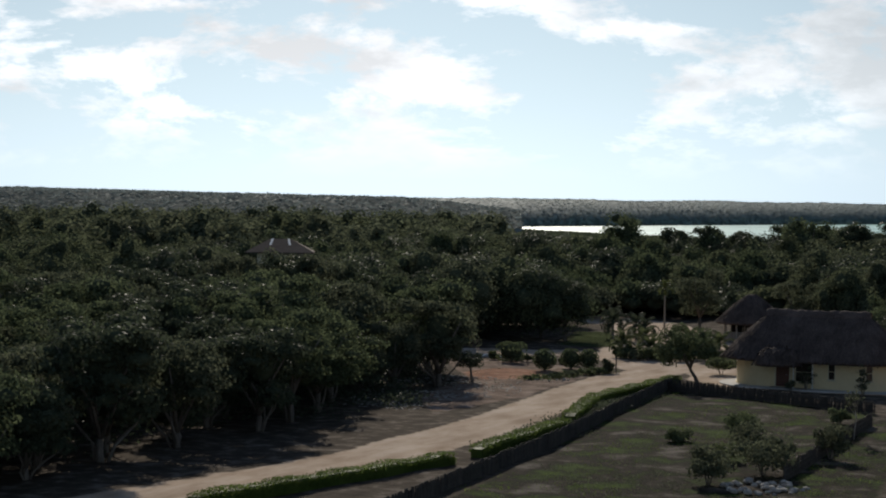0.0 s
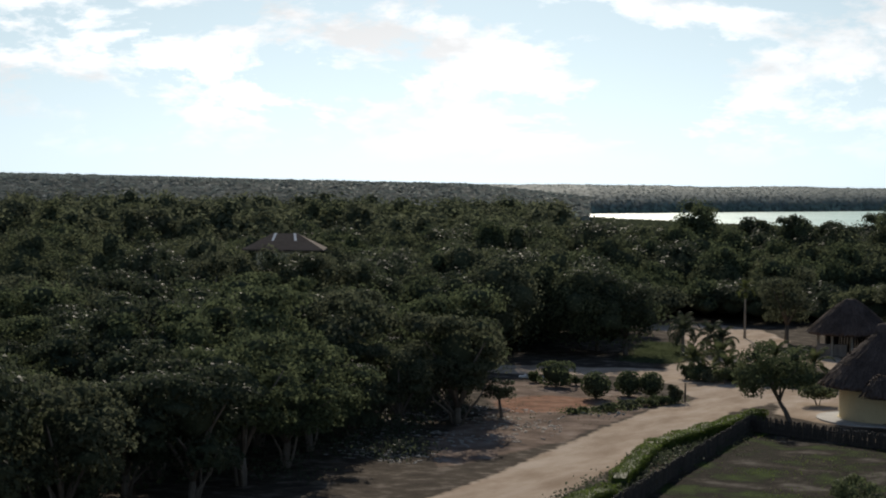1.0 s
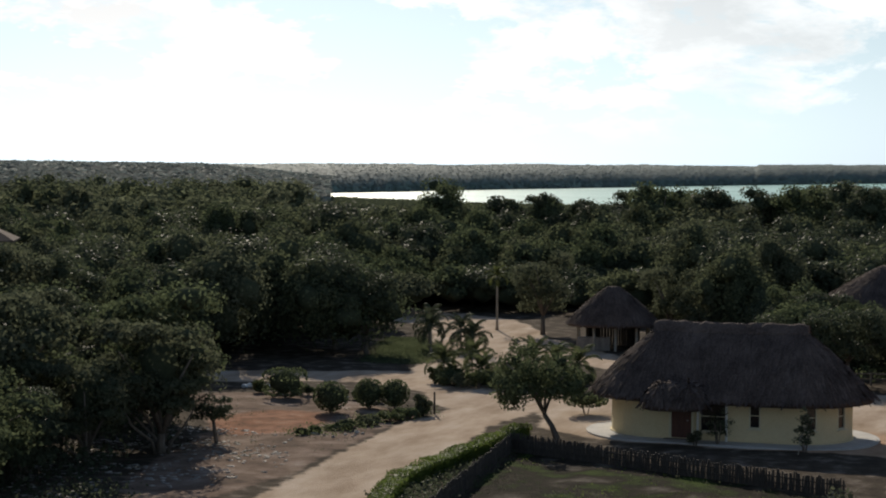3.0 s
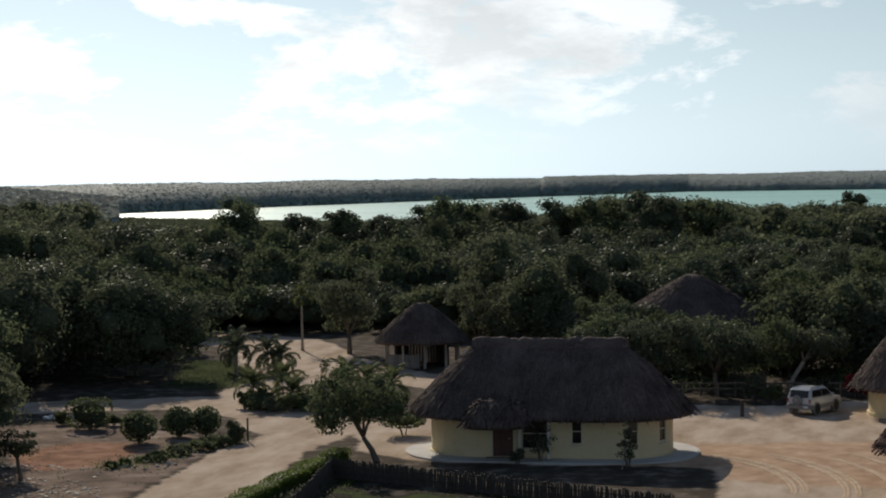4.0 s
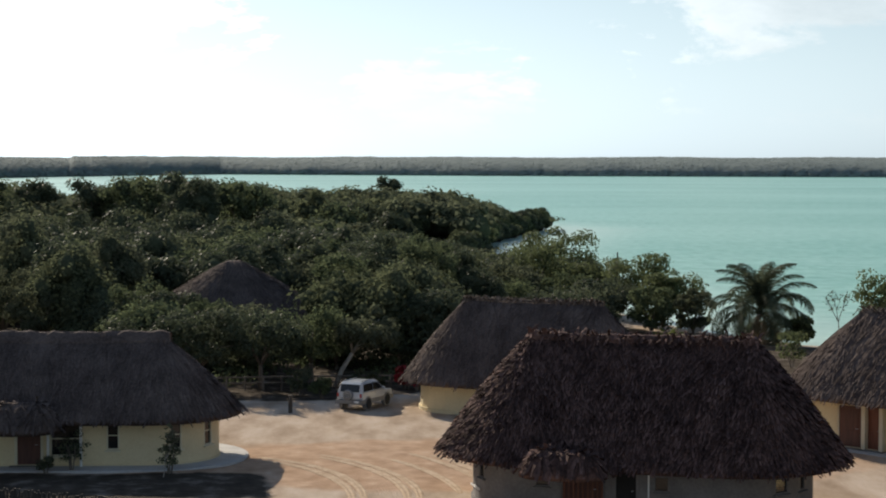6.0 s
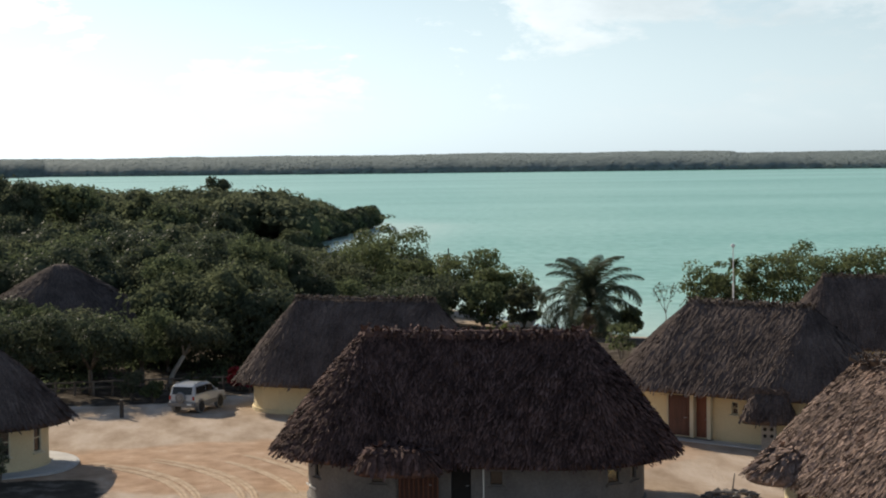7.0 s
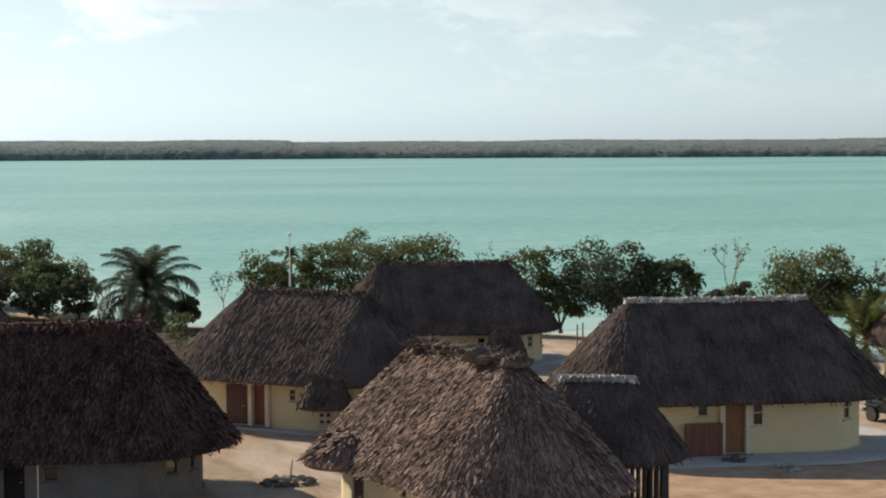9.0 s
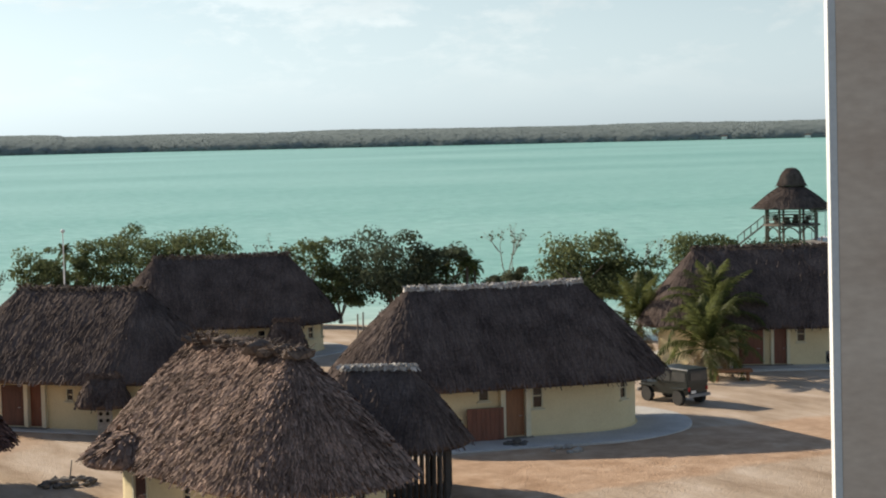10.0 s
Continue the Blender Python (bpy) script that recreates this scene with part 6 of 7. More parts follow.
# the woods that close the horizon
fa, fr = np.meshgrid(np.radians(np.arange(-60, -23.0, 0.16)), np.geomspace(400, 1700, 100), indexing="ij")
gx, gy = fr * np.sin(fa), fr * np.cos(fa)
holes = ring_distance(gx, gy, LAKE) > -6
tops = 12.6 + 0.4 * bumps(gx, gy, 9.0) + 0.8 * bumps(gx, gy, 60.0) + rw.uniform(-0.25, 0.25, gx.shape) + ground_height(gx, gy)
top_line = 13.2 + fr * np.tan(np.radians(np.interp(np.degrees(fa), (-40, -34, -27, -23.2), (0.27, 0.16, 0.07, -0.3))))
tops = np.minimum(tops, top_line + rw.uniform(-0.6, 0.5, gx.shape))
tops = tops * np.clip(0.55 + 0.035 * np.arange(tops.shape[1]), 0, 1)[None]
tops[:, 0] = 0.0
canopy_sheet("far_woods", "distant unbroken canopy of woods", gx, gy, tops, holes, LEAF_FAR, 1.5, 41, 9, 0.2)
flats = keep(scatter(27, -23.5, 4, 480, 900, lambda r: 0.03 * r), 8)
woods("low_mangrove", "low mangrove behind the cape", [(x, y, 0.024 * math.hypot(x, y), 2.4) for x, y in flats], (LEAF_WOODS, LEAF_MIDDLE), 38, 4, 60, 1.4, 0.0)
BANK = [(-430, 780), (-375, 885), (-350, 1060), (-258, 1458), (-145, 1794), (146, 1674), (575, 1580), (1124, 1248), (1500, 700)]
bank_points = []
for (ax, ay), (bx, by) in zip(BANK, BANK[1:]):
    n = int(math.hypot(bx - ax, by - ay) / 5)
    bank_points += [(ax + (bx - ax) * k / n, ay + (by - ay) * k / n) for k in range(n)]
bank_points = np.array(bank_points)
backs = np.array([-9, -8, -3, 6, 18, 34, 54, 80, 112, 150, 195, 250.0])
rise = np.array([-0.6, 1.8, 4.6, 7.2, 9.4, 11.2, 12.6, 13.8, 14.8, 15.5, 16.0, 13.0])
far_r = np.hypot(bank_points[:, 0], bank_points[:, 1])[:, None]
scale_out = (far_r + backs[None] + 5 * bumps(bank_points[:, :1], bank_points[:, 1:], 30.0) + rw.uniform(-1.5, 1.5, (len(bank_points), len(backs)))) / far_r
gx, gy = bank_points[:, :1] * scale_out, bank_points[:, 1:] * scale_out
lift = np.where((bank_points[:, :1] < 500) & (bank_points[:, 1:] > 1500), 1.1, 1.0)
tops = rise[None] * lift * (1 + 0.05 * bumps(gx, gy, 55.0)) + (rise[None] > 3) * (0.3 * bumps(gx, gy, 8.0) + rw.uniform(-0.2, 0.2, gx.shape))
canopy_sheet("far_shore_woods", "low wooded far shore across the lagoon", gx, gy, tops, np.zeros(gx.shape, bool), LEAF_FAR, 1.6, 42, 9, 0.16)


def tufts(name, label, ring, count, size, height, mat, seed, per=16, spread=0.5, patchy=True):
    """Low growth over a stretch of ground: sprays of narrow leaves."""
    rs = np.random.RandomState(seed)
    xs, ys = [p[0] for p in ring], [p[1] for p in ring]
    c = np.stack([rs.uniform(min(xs), max(xs), count * 4), rs.uniform(min(ys), max(ys), count * 4)], 1)
    c = c[inside(c[:, 0], c[:, 1], ring)]
    patch = np.sin(c[:, 0] * 0.55 + seed) + np.sin(c[:, 1] * 0.4 + 2 * seed) + rs.uniform(-1, 1, len(c))
    c = c[(patch > 0) | (not patchy)][:count]
    c = np.repeat(c, per, 0)
    n = len(c)
    z = ground_height(c[:, 0], c[:, 1])
    s = size * rs.uniform(0.5, 1.3, (n, 1))
    p = np.stack([c[:, 0], c[:, 1], z], 1) + np.c_[rs.normal(0, spread, (n, 2)) * (0.5 + s / size), rs.uniform(0.02, height, n)]
    v, q = leaf_cards(p, np.tile([0, 0, 0.6], (n, 1)) + rs.normal(0, 0.5, (n, 3)), size, rs, 0.3)
    return tagged(new(name, quad_mesh(name, v, q, mat)), label, "undergrowth", kind="stuff")


tufts("garden_weeds", "patchy weeds and grass in the fenced garden", GARDEN, 300, 0.1, 0.16, LEAF_OLIVE, 1, 22, 0.35)
tufts("garden_grass", "green grass patches in the fenced garden", GARDEN, 420, 0.08, 0.08, LEAF_BRIGHT, 2, 24, 0.5)
tufts("bed_weeds", "sparse weeds on the bare reddish ground", ISLAND, 45, 0.09, 0.08, LEAF_OLIVE, 3, 12, 0.3)
tufts("bed_strip_growth", "low rambling plants along the edge of the bare ground", [(-33.0, 71), (-31.2, 70.8), (-28.8, 82.2), (-30.6, 82.6)], 90, 0.13, 0.3, LEAF_SHORE, 17, 20, 0.3, False)
tufts("lawn_grass", "short green lawn grass", LAWN, 2600, 0.1, 0.05, LEAF, 4, 10, 0.3, False)
tufts("grove_undergrowth", "dark undergrowth beneath the grove", [(-78, 8), (-36, 8), (-36.5, 58), (-40, 70), (-56, 83), (-78, 83)], 1300, 0.3, 1.3, LEAF_DARK, 5)
GROVE_EDGE = [(-36.5, 40), (-29.8, 44), (-31.5, 52), (-35.2, 57), (-38.4, 70), (-43, 78), (-47, 85), (-50, 82), (-44, 70), (-40, 57)]
tufts("grove_scrub", "ragged low scrub along the edge of the grove", GROVE_EDGE, 240, 0.16, 0.8, LEAF_DARK, 15, 34, 0.42)


def debris(name, label, ring, count, size, mat, seed):
    """Small flat broken pieces strewn over the ground."""
    rs = np.random.RandomState(seed)
    xs, ys = [p[0] for p in ring], [p[1] for p in ring]
    heaps = np.stack([rs.uniform(min(xs), max(xs), 60), rs.uniform(min(ys), max(ys), 60)], 1)
    c = heaps[rs.randint(0, 60, count * 3)] + rs.normal(0, 0.75, (count * 3, 2))
    c = c[inside(c[:, 0], c[:, 1], ring)][:count]
    n = len(c)
    box = np.array([(x, y, z) for z in (-0.3, 1) for x, y in ((-1, -1), (1, -1), (1, 1), (-1, 1))], float)
    half = size * rs.uniform(0.3, 1.0, (n, 1, 3)) * np.array([1.0, 0.6, 0.22])
    v = box[None] * half * rs.uniform(0.75, 1.15, (n, 8, 3))
    a = rs.uniform(0, 6.283, (n, 1))
    v = np.stack([v[..., 0] * np.cos(a) - v[..., 1] * np.sin(a), v[..., 0] * np.sin(a) + v[..., 1] * np.cos(a), v[..., 2]], -1)
    v += np.c_[c, ground_height(c[:, 0], c[:, 1])][:, None, :]
    faces = np.array([(0, 3, 2, 1), (4, 5, 6, 7), (0, 1, 5, 4), (1, 2, 6, 5), (2, 3, 7, 6), (3, 0, 4, 7)])
    q = (faces[None] + 8 * np.arange(n)[:, None, None]).reshape(-1, 4)
    return tagged(new(name, quad_mesh(name, v.reshape(-1, 3), q, mat)), label, "debris", kind="stuff")


debris("pale_debris", "pale broken stone and dry debris below the grove", [(-37, 50), (-30.2, 50), (-29.4, 62), (-31.5, 70), (-38.5, 74), (-42, 66)], 620, 0.17, STONE, 16)
# Weeds added to darken the strip along the fence's shaded side.
tufts("fence_shade_weeds", "dark weeds added to darken the hedge and fence strip", [(-20.5, 36), (-18.0, 36), (-20.2, 58), (-21.6, 72), (-22.6, 74.5), (-22.4, 57)], 420, 0.16, 0.3, LEAF_DARK, 8, 14, 0.3, False)
tufts("lot_undergrowth", "undergrowth at the edge of the shaded lot", [(-14, 103), (6, 104), (8, 116), (-14, 116)], 260, 0.26, 0.8, LEAF, 6)


# ---- fence of dark stakes ----
def stake_mesh(k):
    rr = random.Random(900 + k)
    h = 0.74 + 0.04 * k
    return build("stake", Shape().tube([(0, 0, -0.15), (rr.uniform(-0.02, 0.02), rr.uniform(-0.02, 0.02), h * 0.55), (rr.uniform(-0.03, 0.03), 0, h)], [0.055, 0.05, 0.035], 6), WOOD_DARK)


STAKES = [stake_mesh(k) for k in range(4)]


def stake_fence(label, line, gap, near_part, seed):
    """near_part: (from, to) in metres along the line, in which each stake is an object."""
    (x0, y0) = line[0]
    fence = thing("stake_fence", label, "fence", pose(x0, y0, 0), "stake fences")
    rr, along, rest = random.Random(seed), 0.0, Shape()
    for (ax, ay), (bx, by) in zip(line, line[1:]):
        length = math.hypot(bx - ax, by - ay)
        n = int(length / gap)
        for k in range(n):
            u = (k + rr.uniform(-0.2, 0.2)) / n
            x, y = ax + (bx - ax) * u - x0, ay + (by - ay) * u - y0
            me = STAKES[rr.randint(0, 3)]
            m = pose(x, y, 0, rr.uniform(-3, 3), rr.uniform(-3, 3), rr.uniform(0, 360))
            if near_part[0] < along + u * length < near_part[1]:
                part("stake", me, WOOD_DARK, fence, at=m)
            else:
                rest.add([m @ v.co for v in me.vertices], [tuple(p.vertices) for p in me.polygons])
        for z in (0.28, 0.55):
            part("rail", Shape().tube([(ax - x0, ay - y0, z), (bx - x0, by - y0, z)], 0.035, 6), WOOD_DARK, fence)
        along += length
    tagged(part("palisade", rest, WOOD_DARK, fence), kind="stuff")
    return fence


stake_fence("dark stake fence round the garden", [(-15.4, 12), (-17.4, 38), (-19.8, 58), (-21.3, 70.8), (-15.0, 67.9), (-5.0, 63.4)], 0.105, (52.0, 82.5), 41)
stake_fence("dark stake fence dividing the garden", [(-3.2, 33), (-4.0, 57.5)], 0.2, (2.0, 24.0), 42)


# ---- vehicles ----
def profile_body(profile, half, bevel=0.06, top=1.0, z_top=None):
    """A side outline (x, z) carried across the width, edges rounded; top: how far the upper points draw in."""
    shape = Shape()
    n = len(profile)
    cx, cz = sum(p[0] for p in profile) / n, sum(p[1] for p in profile) / n
    zmax = max(p[1] for p in profile)
    zmin = min(p[1] for p in profile)
    pts = []
    for y, inset in ((-half, bevel), (-half + bevel, 0), (half - bevel, 0), (half, bevel)):
        for x, z in profile:
            u = (z - zmin) / (zmax - zmin)
            g = 1 - (1 - top) * u
            dx, dz = x - cx, z - cz
            k = max(math.hypot(dx, dz), 1e-6)
            pts.append((x - dx / k * inset, y * g, z - dz / k * inset))
    faces = [(k * n + i, k * n + (i + 1) % n, (k + 1) * n + (i + 1) % n, (k + 1) * n + i) for k in range(3) for i in range(n)]
    faces += [tuple(range(n - 1, -1, -1)), tuple(range(3 * n, 4 * n))]
    return shape.add(pts, faces)


def wheel(car, x, y, r, w, rim=RIM):
    m = Matrix.Translation((x, y, r)) @ Matrix.Rotation(math.pi / 2, 4, "X")
    ob = part("wheel", Shape().lathe([(r * 0.6, -w / 2), (r * 0.94, -w / 2), (r, -w * 0.36), (r, w * 0.36), (r * 0.94, w / 2), (r * 0.6, w / 2)], 20), RUBBER, car, at=m)
    hub = Shape().lathe([(r * 0.6, -w * 0.3), (r * 0.6, w * 0.42), (r * 0.52, w * 0.42), (r * 0.45, w * 0.25), (r * 0.15, w * 0.3), (r * 0.1, w * 0.36)], 16)
    hub.lathe([(r * 0.6, -w * 0.42), (r * 0.52, -w * 0.42), (r * 0.45, -w * 0.25), (r * 0.15, -w * 0.3), (r * 0.1, -w * 0.36)], 16)
    part("rim", hub, rim, ob)
    return ob


def side_pane(car, corners, y, slope, mat=GLASS, name="side_window"):
    """A flat pane on both sides, corners (x, z)."""
    for s in (-1, 1):
        pts = [(x, s * (y - slope * (z - 1.0)), z) for x, z in corners] + [(x, s * (y - slope * (z - 1.0) - 0.03), z) for x, z in corners]
        n = len(corners)
        part(name, Shape().add(pts, [tuple(range(n)), tuple(range(2 * n - 1, n - 1, -1))] + [(i, (i + 1) % n, n + (i + 1) % n, n + i) for i in range(n)]), mat, car)


suv = thing("suv", "silver-white off-road wagon with a tail-mounted spare, parked on sand", "car", pose(0.0, 95.4, 0, 0, 0, 62) @ Matrix.Scale(0.9, 4))
part("body", profile_body([(-1.85, 0.50), (-1.6, 0.42), (1.7, 0.42), (1.98, 0.52), (2.02, 0.72), (1.92, 0.90), (0.95, 1.02), (-1.88, 1.04), (-1.94, 0.74)], 0.86, 0.09, 0.97), CAR_WHITE, suv)
part("cabin", profile_body([(-1.88, 1.02), (0.98, 1.02), (0.42, 1.50), (0.22, 1.61), (-0.6, 1.66), (-1.55, 1.63), (-1.74, 1.52)], 0.83, 0.08, 0.84), CAR_WHITE, suv)
part("cladding", profile_body([(-1.92, 0.36), (1.98, 0.34), (2.04, 0.60), (-1.98, 0.62)], 0.88, 0.04), CAR_GREY, suv)
side_pane(suv, ((-1.66, 1.10), (-0.50, 1.10), (-0.50, 1.50), (-1.52, 1.50)), 0.86, 0.2)
side_pane(suv, ((-0.42, 1.10), (0.70, 1.10), (0.28, 1.47), (-0.42, 1.52)), 0.86, 0.2)
part("rear_window", Shape().box((0, 0, 0), (0.03, 1.24, 0.44), pose(-1.83, 0, 1.29, 0, 15, 0)), GLASS, suv)
part("windscreen", Shape().box((0, 0, 0), (0.03, 1.26, 0.62), pose(0.72, 0, 1.27, 0, -49, 0)), GLASS, suv)
part("roof_rail", Shape().tube([(-1.5, 0.6, 1.68), (0.1, 0.6, 1.68)], 0.025, 6), CAR_GREY, suv)
part("roof_rail", Shape().tube([(-1.5, -0.6, 1.68), (0.1, -0.6, 1.68)], 0.025, 6), CAR_GREY, suv)
spare = part("spare_wheel_cover", Shape().lathe([(0.1, -0.1), (0.31, -0.1), (0.33, 0.0), (0.30, 0.08), (0.24, 0.1)], 20, pose(-2.02, 0.05, 0.90, 0, -90, 0)), CAR_GREY, suv, "grey spare wheel cover")
part("cover_badge", Shape().lathe([(0.15, 0.0), (0.15, 0.03), (0.02, 0.03)], 16, pose(-2.09, 0.05, 0.90, 0, -90, 0)), CAR_WHITE, spare)
part("rear_bumper", Shape().box((-1.98, 0, 0.50), (0.16, 1.7, 0.2)), CAR_GREY, suv)
part("front_bumper", Shape().box((2.04, 0, 0.50), (0.14, 1.7, 0.22)), CAR_GREY, suv)
part("number_plate", Shape().box((-2.07, -0.55, 0.52), (0.02, 0.3, 0.12)), WHITE, suv)
for s in (-1, 1):
    part("tail_lamp", Shape().box((-1.93, s * 0.76, 0.88), (0.05, 0.12, 0.22)), LAMP_RED, suv)
    part("headlight", Shape().box((1.95, s * 0.64, 0.76), (0.08, 0.32, 0.15)), LAMP_CLEAR, suv)
    part("side_mirror", Shape().box((0.66, s * 0.93, 1.12), (0.1, 0.16, 0.13)), CAR_WHITE, suv)
    part("door_handle", Shape().box((-0.22, s * 0.858, 0.93), (0.16, 0.03, 0.03)), CAR_GREY, suv)
    for x in (-1.15, 1.25):
        part("wheel_arch", Shape().lathe([(0.36, -0.11), (0.43, -0.11), (0.43, 0.11), (0.36, 0.11)], 24, Matrix.Translation((x, s * 0.775, 0.36)) @ Matrix.Rotation(math.pi / 2, 4, "X")), CAR_GREY, suv)
        wheel(suv, x, s * 0.79, 0.35, 0.22)

jeep = thing("jeep", "dark green boxy off-road jeep with a hard top, parked on sand", "car", pose(50.9, 68.3, 0, 0, 0, 97) @ Matrix.Scale(0.93, 4))
part("body", profile_body([(-1.75, 0.55), (1.0, 0.5), (1.75, 0.62), (1.78, 1.02), (0.62, 1.08), (0.58, 1.14), (-1.75, 1.14)], 0.72), CAR_GREEN, jeep)
part("hard_top", profile_body([(-1.76, 1.12), (0.62, 1.12), (0.46, 1.78), (0.35, 1.84), (-1.68, 1.86), (-1.74, 1.8)], 0.74, 0.04, 0.94), CAR_GREEN, jeep)
part("roof_panel", Shape().box((-0.68, 0, 1.87), (2.05, 1.34, 0.04)), CAR_GREEN, jeep)
# Added pale strips paint the highlight along the roof's long edges.
for side in (-1, 1):
    part("roof_edge_highlight", Shape().box((-0.68, side * 0.69, 1.85), (2.1, 0.04, 0.05)), CAR_WHITE, jeep, "pale strip painted as the roof edge highlight")
side_pane(jeep, ((-1.6, 1.24), (-0.6, 1.24), (-0.6, 1.7), (-1.6, 1.7)), 0.768, 0.06, GLASS_SHEEN)
side_pane(jeep, ((-0.5, 1.2), (0.42, 1.2), (0.34, 1.68), (-0.5, 1.7)), 0.768, 0.06, GLASS_SHEEN)
part("rear_window", Shape().box((-1.76, 0, 1.5), (0.05, 1.06, 0.42)), GLASS_SHEEN, jeep)
part("windscreen", Shape().box((0, 0, 0), (0.03, 1.2, 0.56), pose(0.565, 0, 1.46, 0, -14, 0)), GLASS, jeep)
part("rear_bumper", Shape().box((-1.82, 0, 0.55), (0.14, 1.5, 0.16)), CAR_GREY, jeep)
part("front_bumper", Shape().box((1.9, 0, 0.55), (0.14, 1.5, 0.18)), CAR_GREY, jeep)
part("number_plate", Shape().box((-1.905, 0.45, 0.75), (0.02, 0.32, 0.14)), WHITE, jeep)
for s in (-1, 1):
    part("tail_lamp", Shape().box((-1.77, s * 0.62, 0.88), (0.05, 0.12, 0.2)), LAMP_RED, jeep)
    part("headlight", Shape().lathe([(0.1, 0), (0.1, 0.04), (0.02, 0.06)], 14, pose(1.78, s * 0.48, 0.84, 0, 90, 0)), LAMP_CLEAR, jeep)
    part("side_mirror", Shape().box((0.5, s * 0.86, 1.25), (0.06, 0.16, 0.14)), CAR_GREEN, jeep)
    for x in (-1.12, 1.18):
        part("mudguard", Shape().box((x, s * 0.78, 0.86), (0.95, 0.2, 0.08)), CAR_GREEN, jeep)
        wheel(jeep, x, s * 0.72, 0.39, 0.26)

# ---- the lookout over the water ----
tower = thing("lookout_tower", "two-tier thatched lookout on timber posts over the water", "lookout", pose(130.2, 152.6, -0.5))
low_roof, top_roof = Roof(8.5, 8.1, 0.8, 4.5, 7.2, 0.22), Roof(3.2, 3.0, 0.4, 6.95, 8.75, 0.5)
for rf in (low_roof, top_roof):
    th = part("thatch", rf.shell(48, 7, 0.2), THATCH, tower, smooth=True)
    tv, tq = rf.leaves(random.Random(5), row=0.16, step=0.1, size=0.4, wide=0.06, lift=0.02)
    tagged(part("thatch_leaves", quad_mesh("thatch_leaves", tv, tq, THATCH), THATCH, th), kind="stuff")
for k in range(8):
    a = 2 * math.pi * (k + 0.5) / 8
    px, py = 2.9 * math.cos(a), 2.9 * math.sin(a)
    part("post", Shape().tube([(px, py, -1.6), (px, py, 4.9)], 0.14, 8), BARK, tower)
    b = 2 * math.pi * (k + 1.5) / 8
    qx, qy = 2.9 * math.cos(b), 2.9 * math.sin(b)
    for z in (3.05, 3.4, 3.75):
        part("rail", Shape().tube([(px, py, z), (qx, qy, z)], 0.055, 6), BARK, tower)
    part("brace", Shape().tube([(px + (qx - px) * u, py + (qy - py) * u, 1.55 + 0.75 * math.sin(math.pi * u)) for u in (0, 0.15, 0.3, 0.5, 0.7, 0.85, 1)], 0.08, 6), BARK, tower)
part("deck", Shape().lathe([(3.05, 2.38), (3.15, 2.42), (3.15, 2.54), (3.05, 2.58)], 16), BARK, tower)
part("lower_deck", Shape().lathe([(3.9, 0.1), (4.0, 0.15), (4.0, 0.25), (3.9, 0.3)], 16), BARK, tower)
for k in range(4):
    a = 2 * math.pi * k / 4 + 0.6
    part("deck_chair", Shape().box((1.6 * math.cos(a), 1.6 * math.sin(a), 2.82), (0.55, 0.55, 0.45), top=0.8).box((1.85 * math.cos(a), 1.85 * math.sin(a), 3.2), (0.4, 0.4, 0.5)), WOOD_DARK, tower)
# the stair climbs towards the deck from the landward side
sx, sy = -0.76, 0.65
for side in (-0.45, 0.45):
    ox, oy = -sy * side, sx * side
    part("stringer", Shape().tube([(sx * 5.9 + ox, sy * 5.9 + oy, 0.2), (sx * 3.0 + ox, sy * 3.0 + oy, 2.5)], 0.09, 6), BARK, tower)
    part("stair_rail", Shape().tube([(sx * 6.0 + ox, sy * 6.0 + oy, 1.15), (sx * 3.0 + ox, sy * 3.0 + oy, 3.5)], 0.05, 6), BARK, tower)
    for k in range(5):
        u = k / 4
        d = 5.9 - 2.9 * u
        part("baluster", Shape().tube([(sx * d + ox, sy * d + oy, 0.2 + 2.3 * u), (sx * d + ox, sy * d + oy, 1.2 + 2.3 * u)], 0.05, 6), BARK, tower)
for k in range(11):
    u = k / 10
    d = 5.9 - 2.9 * u
    part("tread", Shape().box((0, 0, 0), (0.28, 0.95, 0.05), pose(sx * d, sy * d, 0.25 + 2.3 * u, 0, 0, math.degrees(math.atan2(sy, sx)))), BARK, tower)
pier = thing("pier", "grey timber pier reaching from the shore to the lookout", "pier", pose(0, 0, 0))
for k in range(26):
    u = k / 26
    part("plank", Shape().box((0, 0, 0), (2.2, 3.0, 0.07), pose(104 + 24 * u, 80 + 69 * u, 0.55, 0, 0, 71 - 90)), WOOD_GREY, pier)
for k in range(9):
    for s in (-1, 1):
        x, y = 104 + 24 * k / 8.5 + s * 0.95, 80 + 69 * k / 8.5 - s * 0.3
        part("pile", Shape().tube([(x, y, -2.4), (x, y, 1.1)], 0.11, 8), WOOD_GREY, pier)
boat = thing("boat", "small white motorboat with a canopy moored by the lookout", "boat", pose(133.0, 151.0, -0.45, 0, 0, 40))
part("hull", Shape().add([(-2.6, -0.9, 0.7), (-2.6, 0.9, 0.7), (1.2, 1.0, 0.75), (3.0, 0, 0.95), (1.2, -1.0, 0.75), (-2.5, -0.6, -0.1), (-2.5, 0.6, -0.1), (1.0, 0.6, -0.1), (2.5, 0, 0.1), (1.0, -0.6, -0.1)],
                         [(0, 1, 2, 3, 4), (5, 9, 8, 7, 6), (0, 5, 6, 1), (1, 6, 7, 2), (2, 7, 8, 3), (3, 8, 9, 4), (4, 9, 5, 0)]), WHITE, boat)
part("canopy", Shape().lump((-0.4, 0, 4.0), (1.7, 1.2, 0.22), 3, 0.03, 2), WHITE, boat)
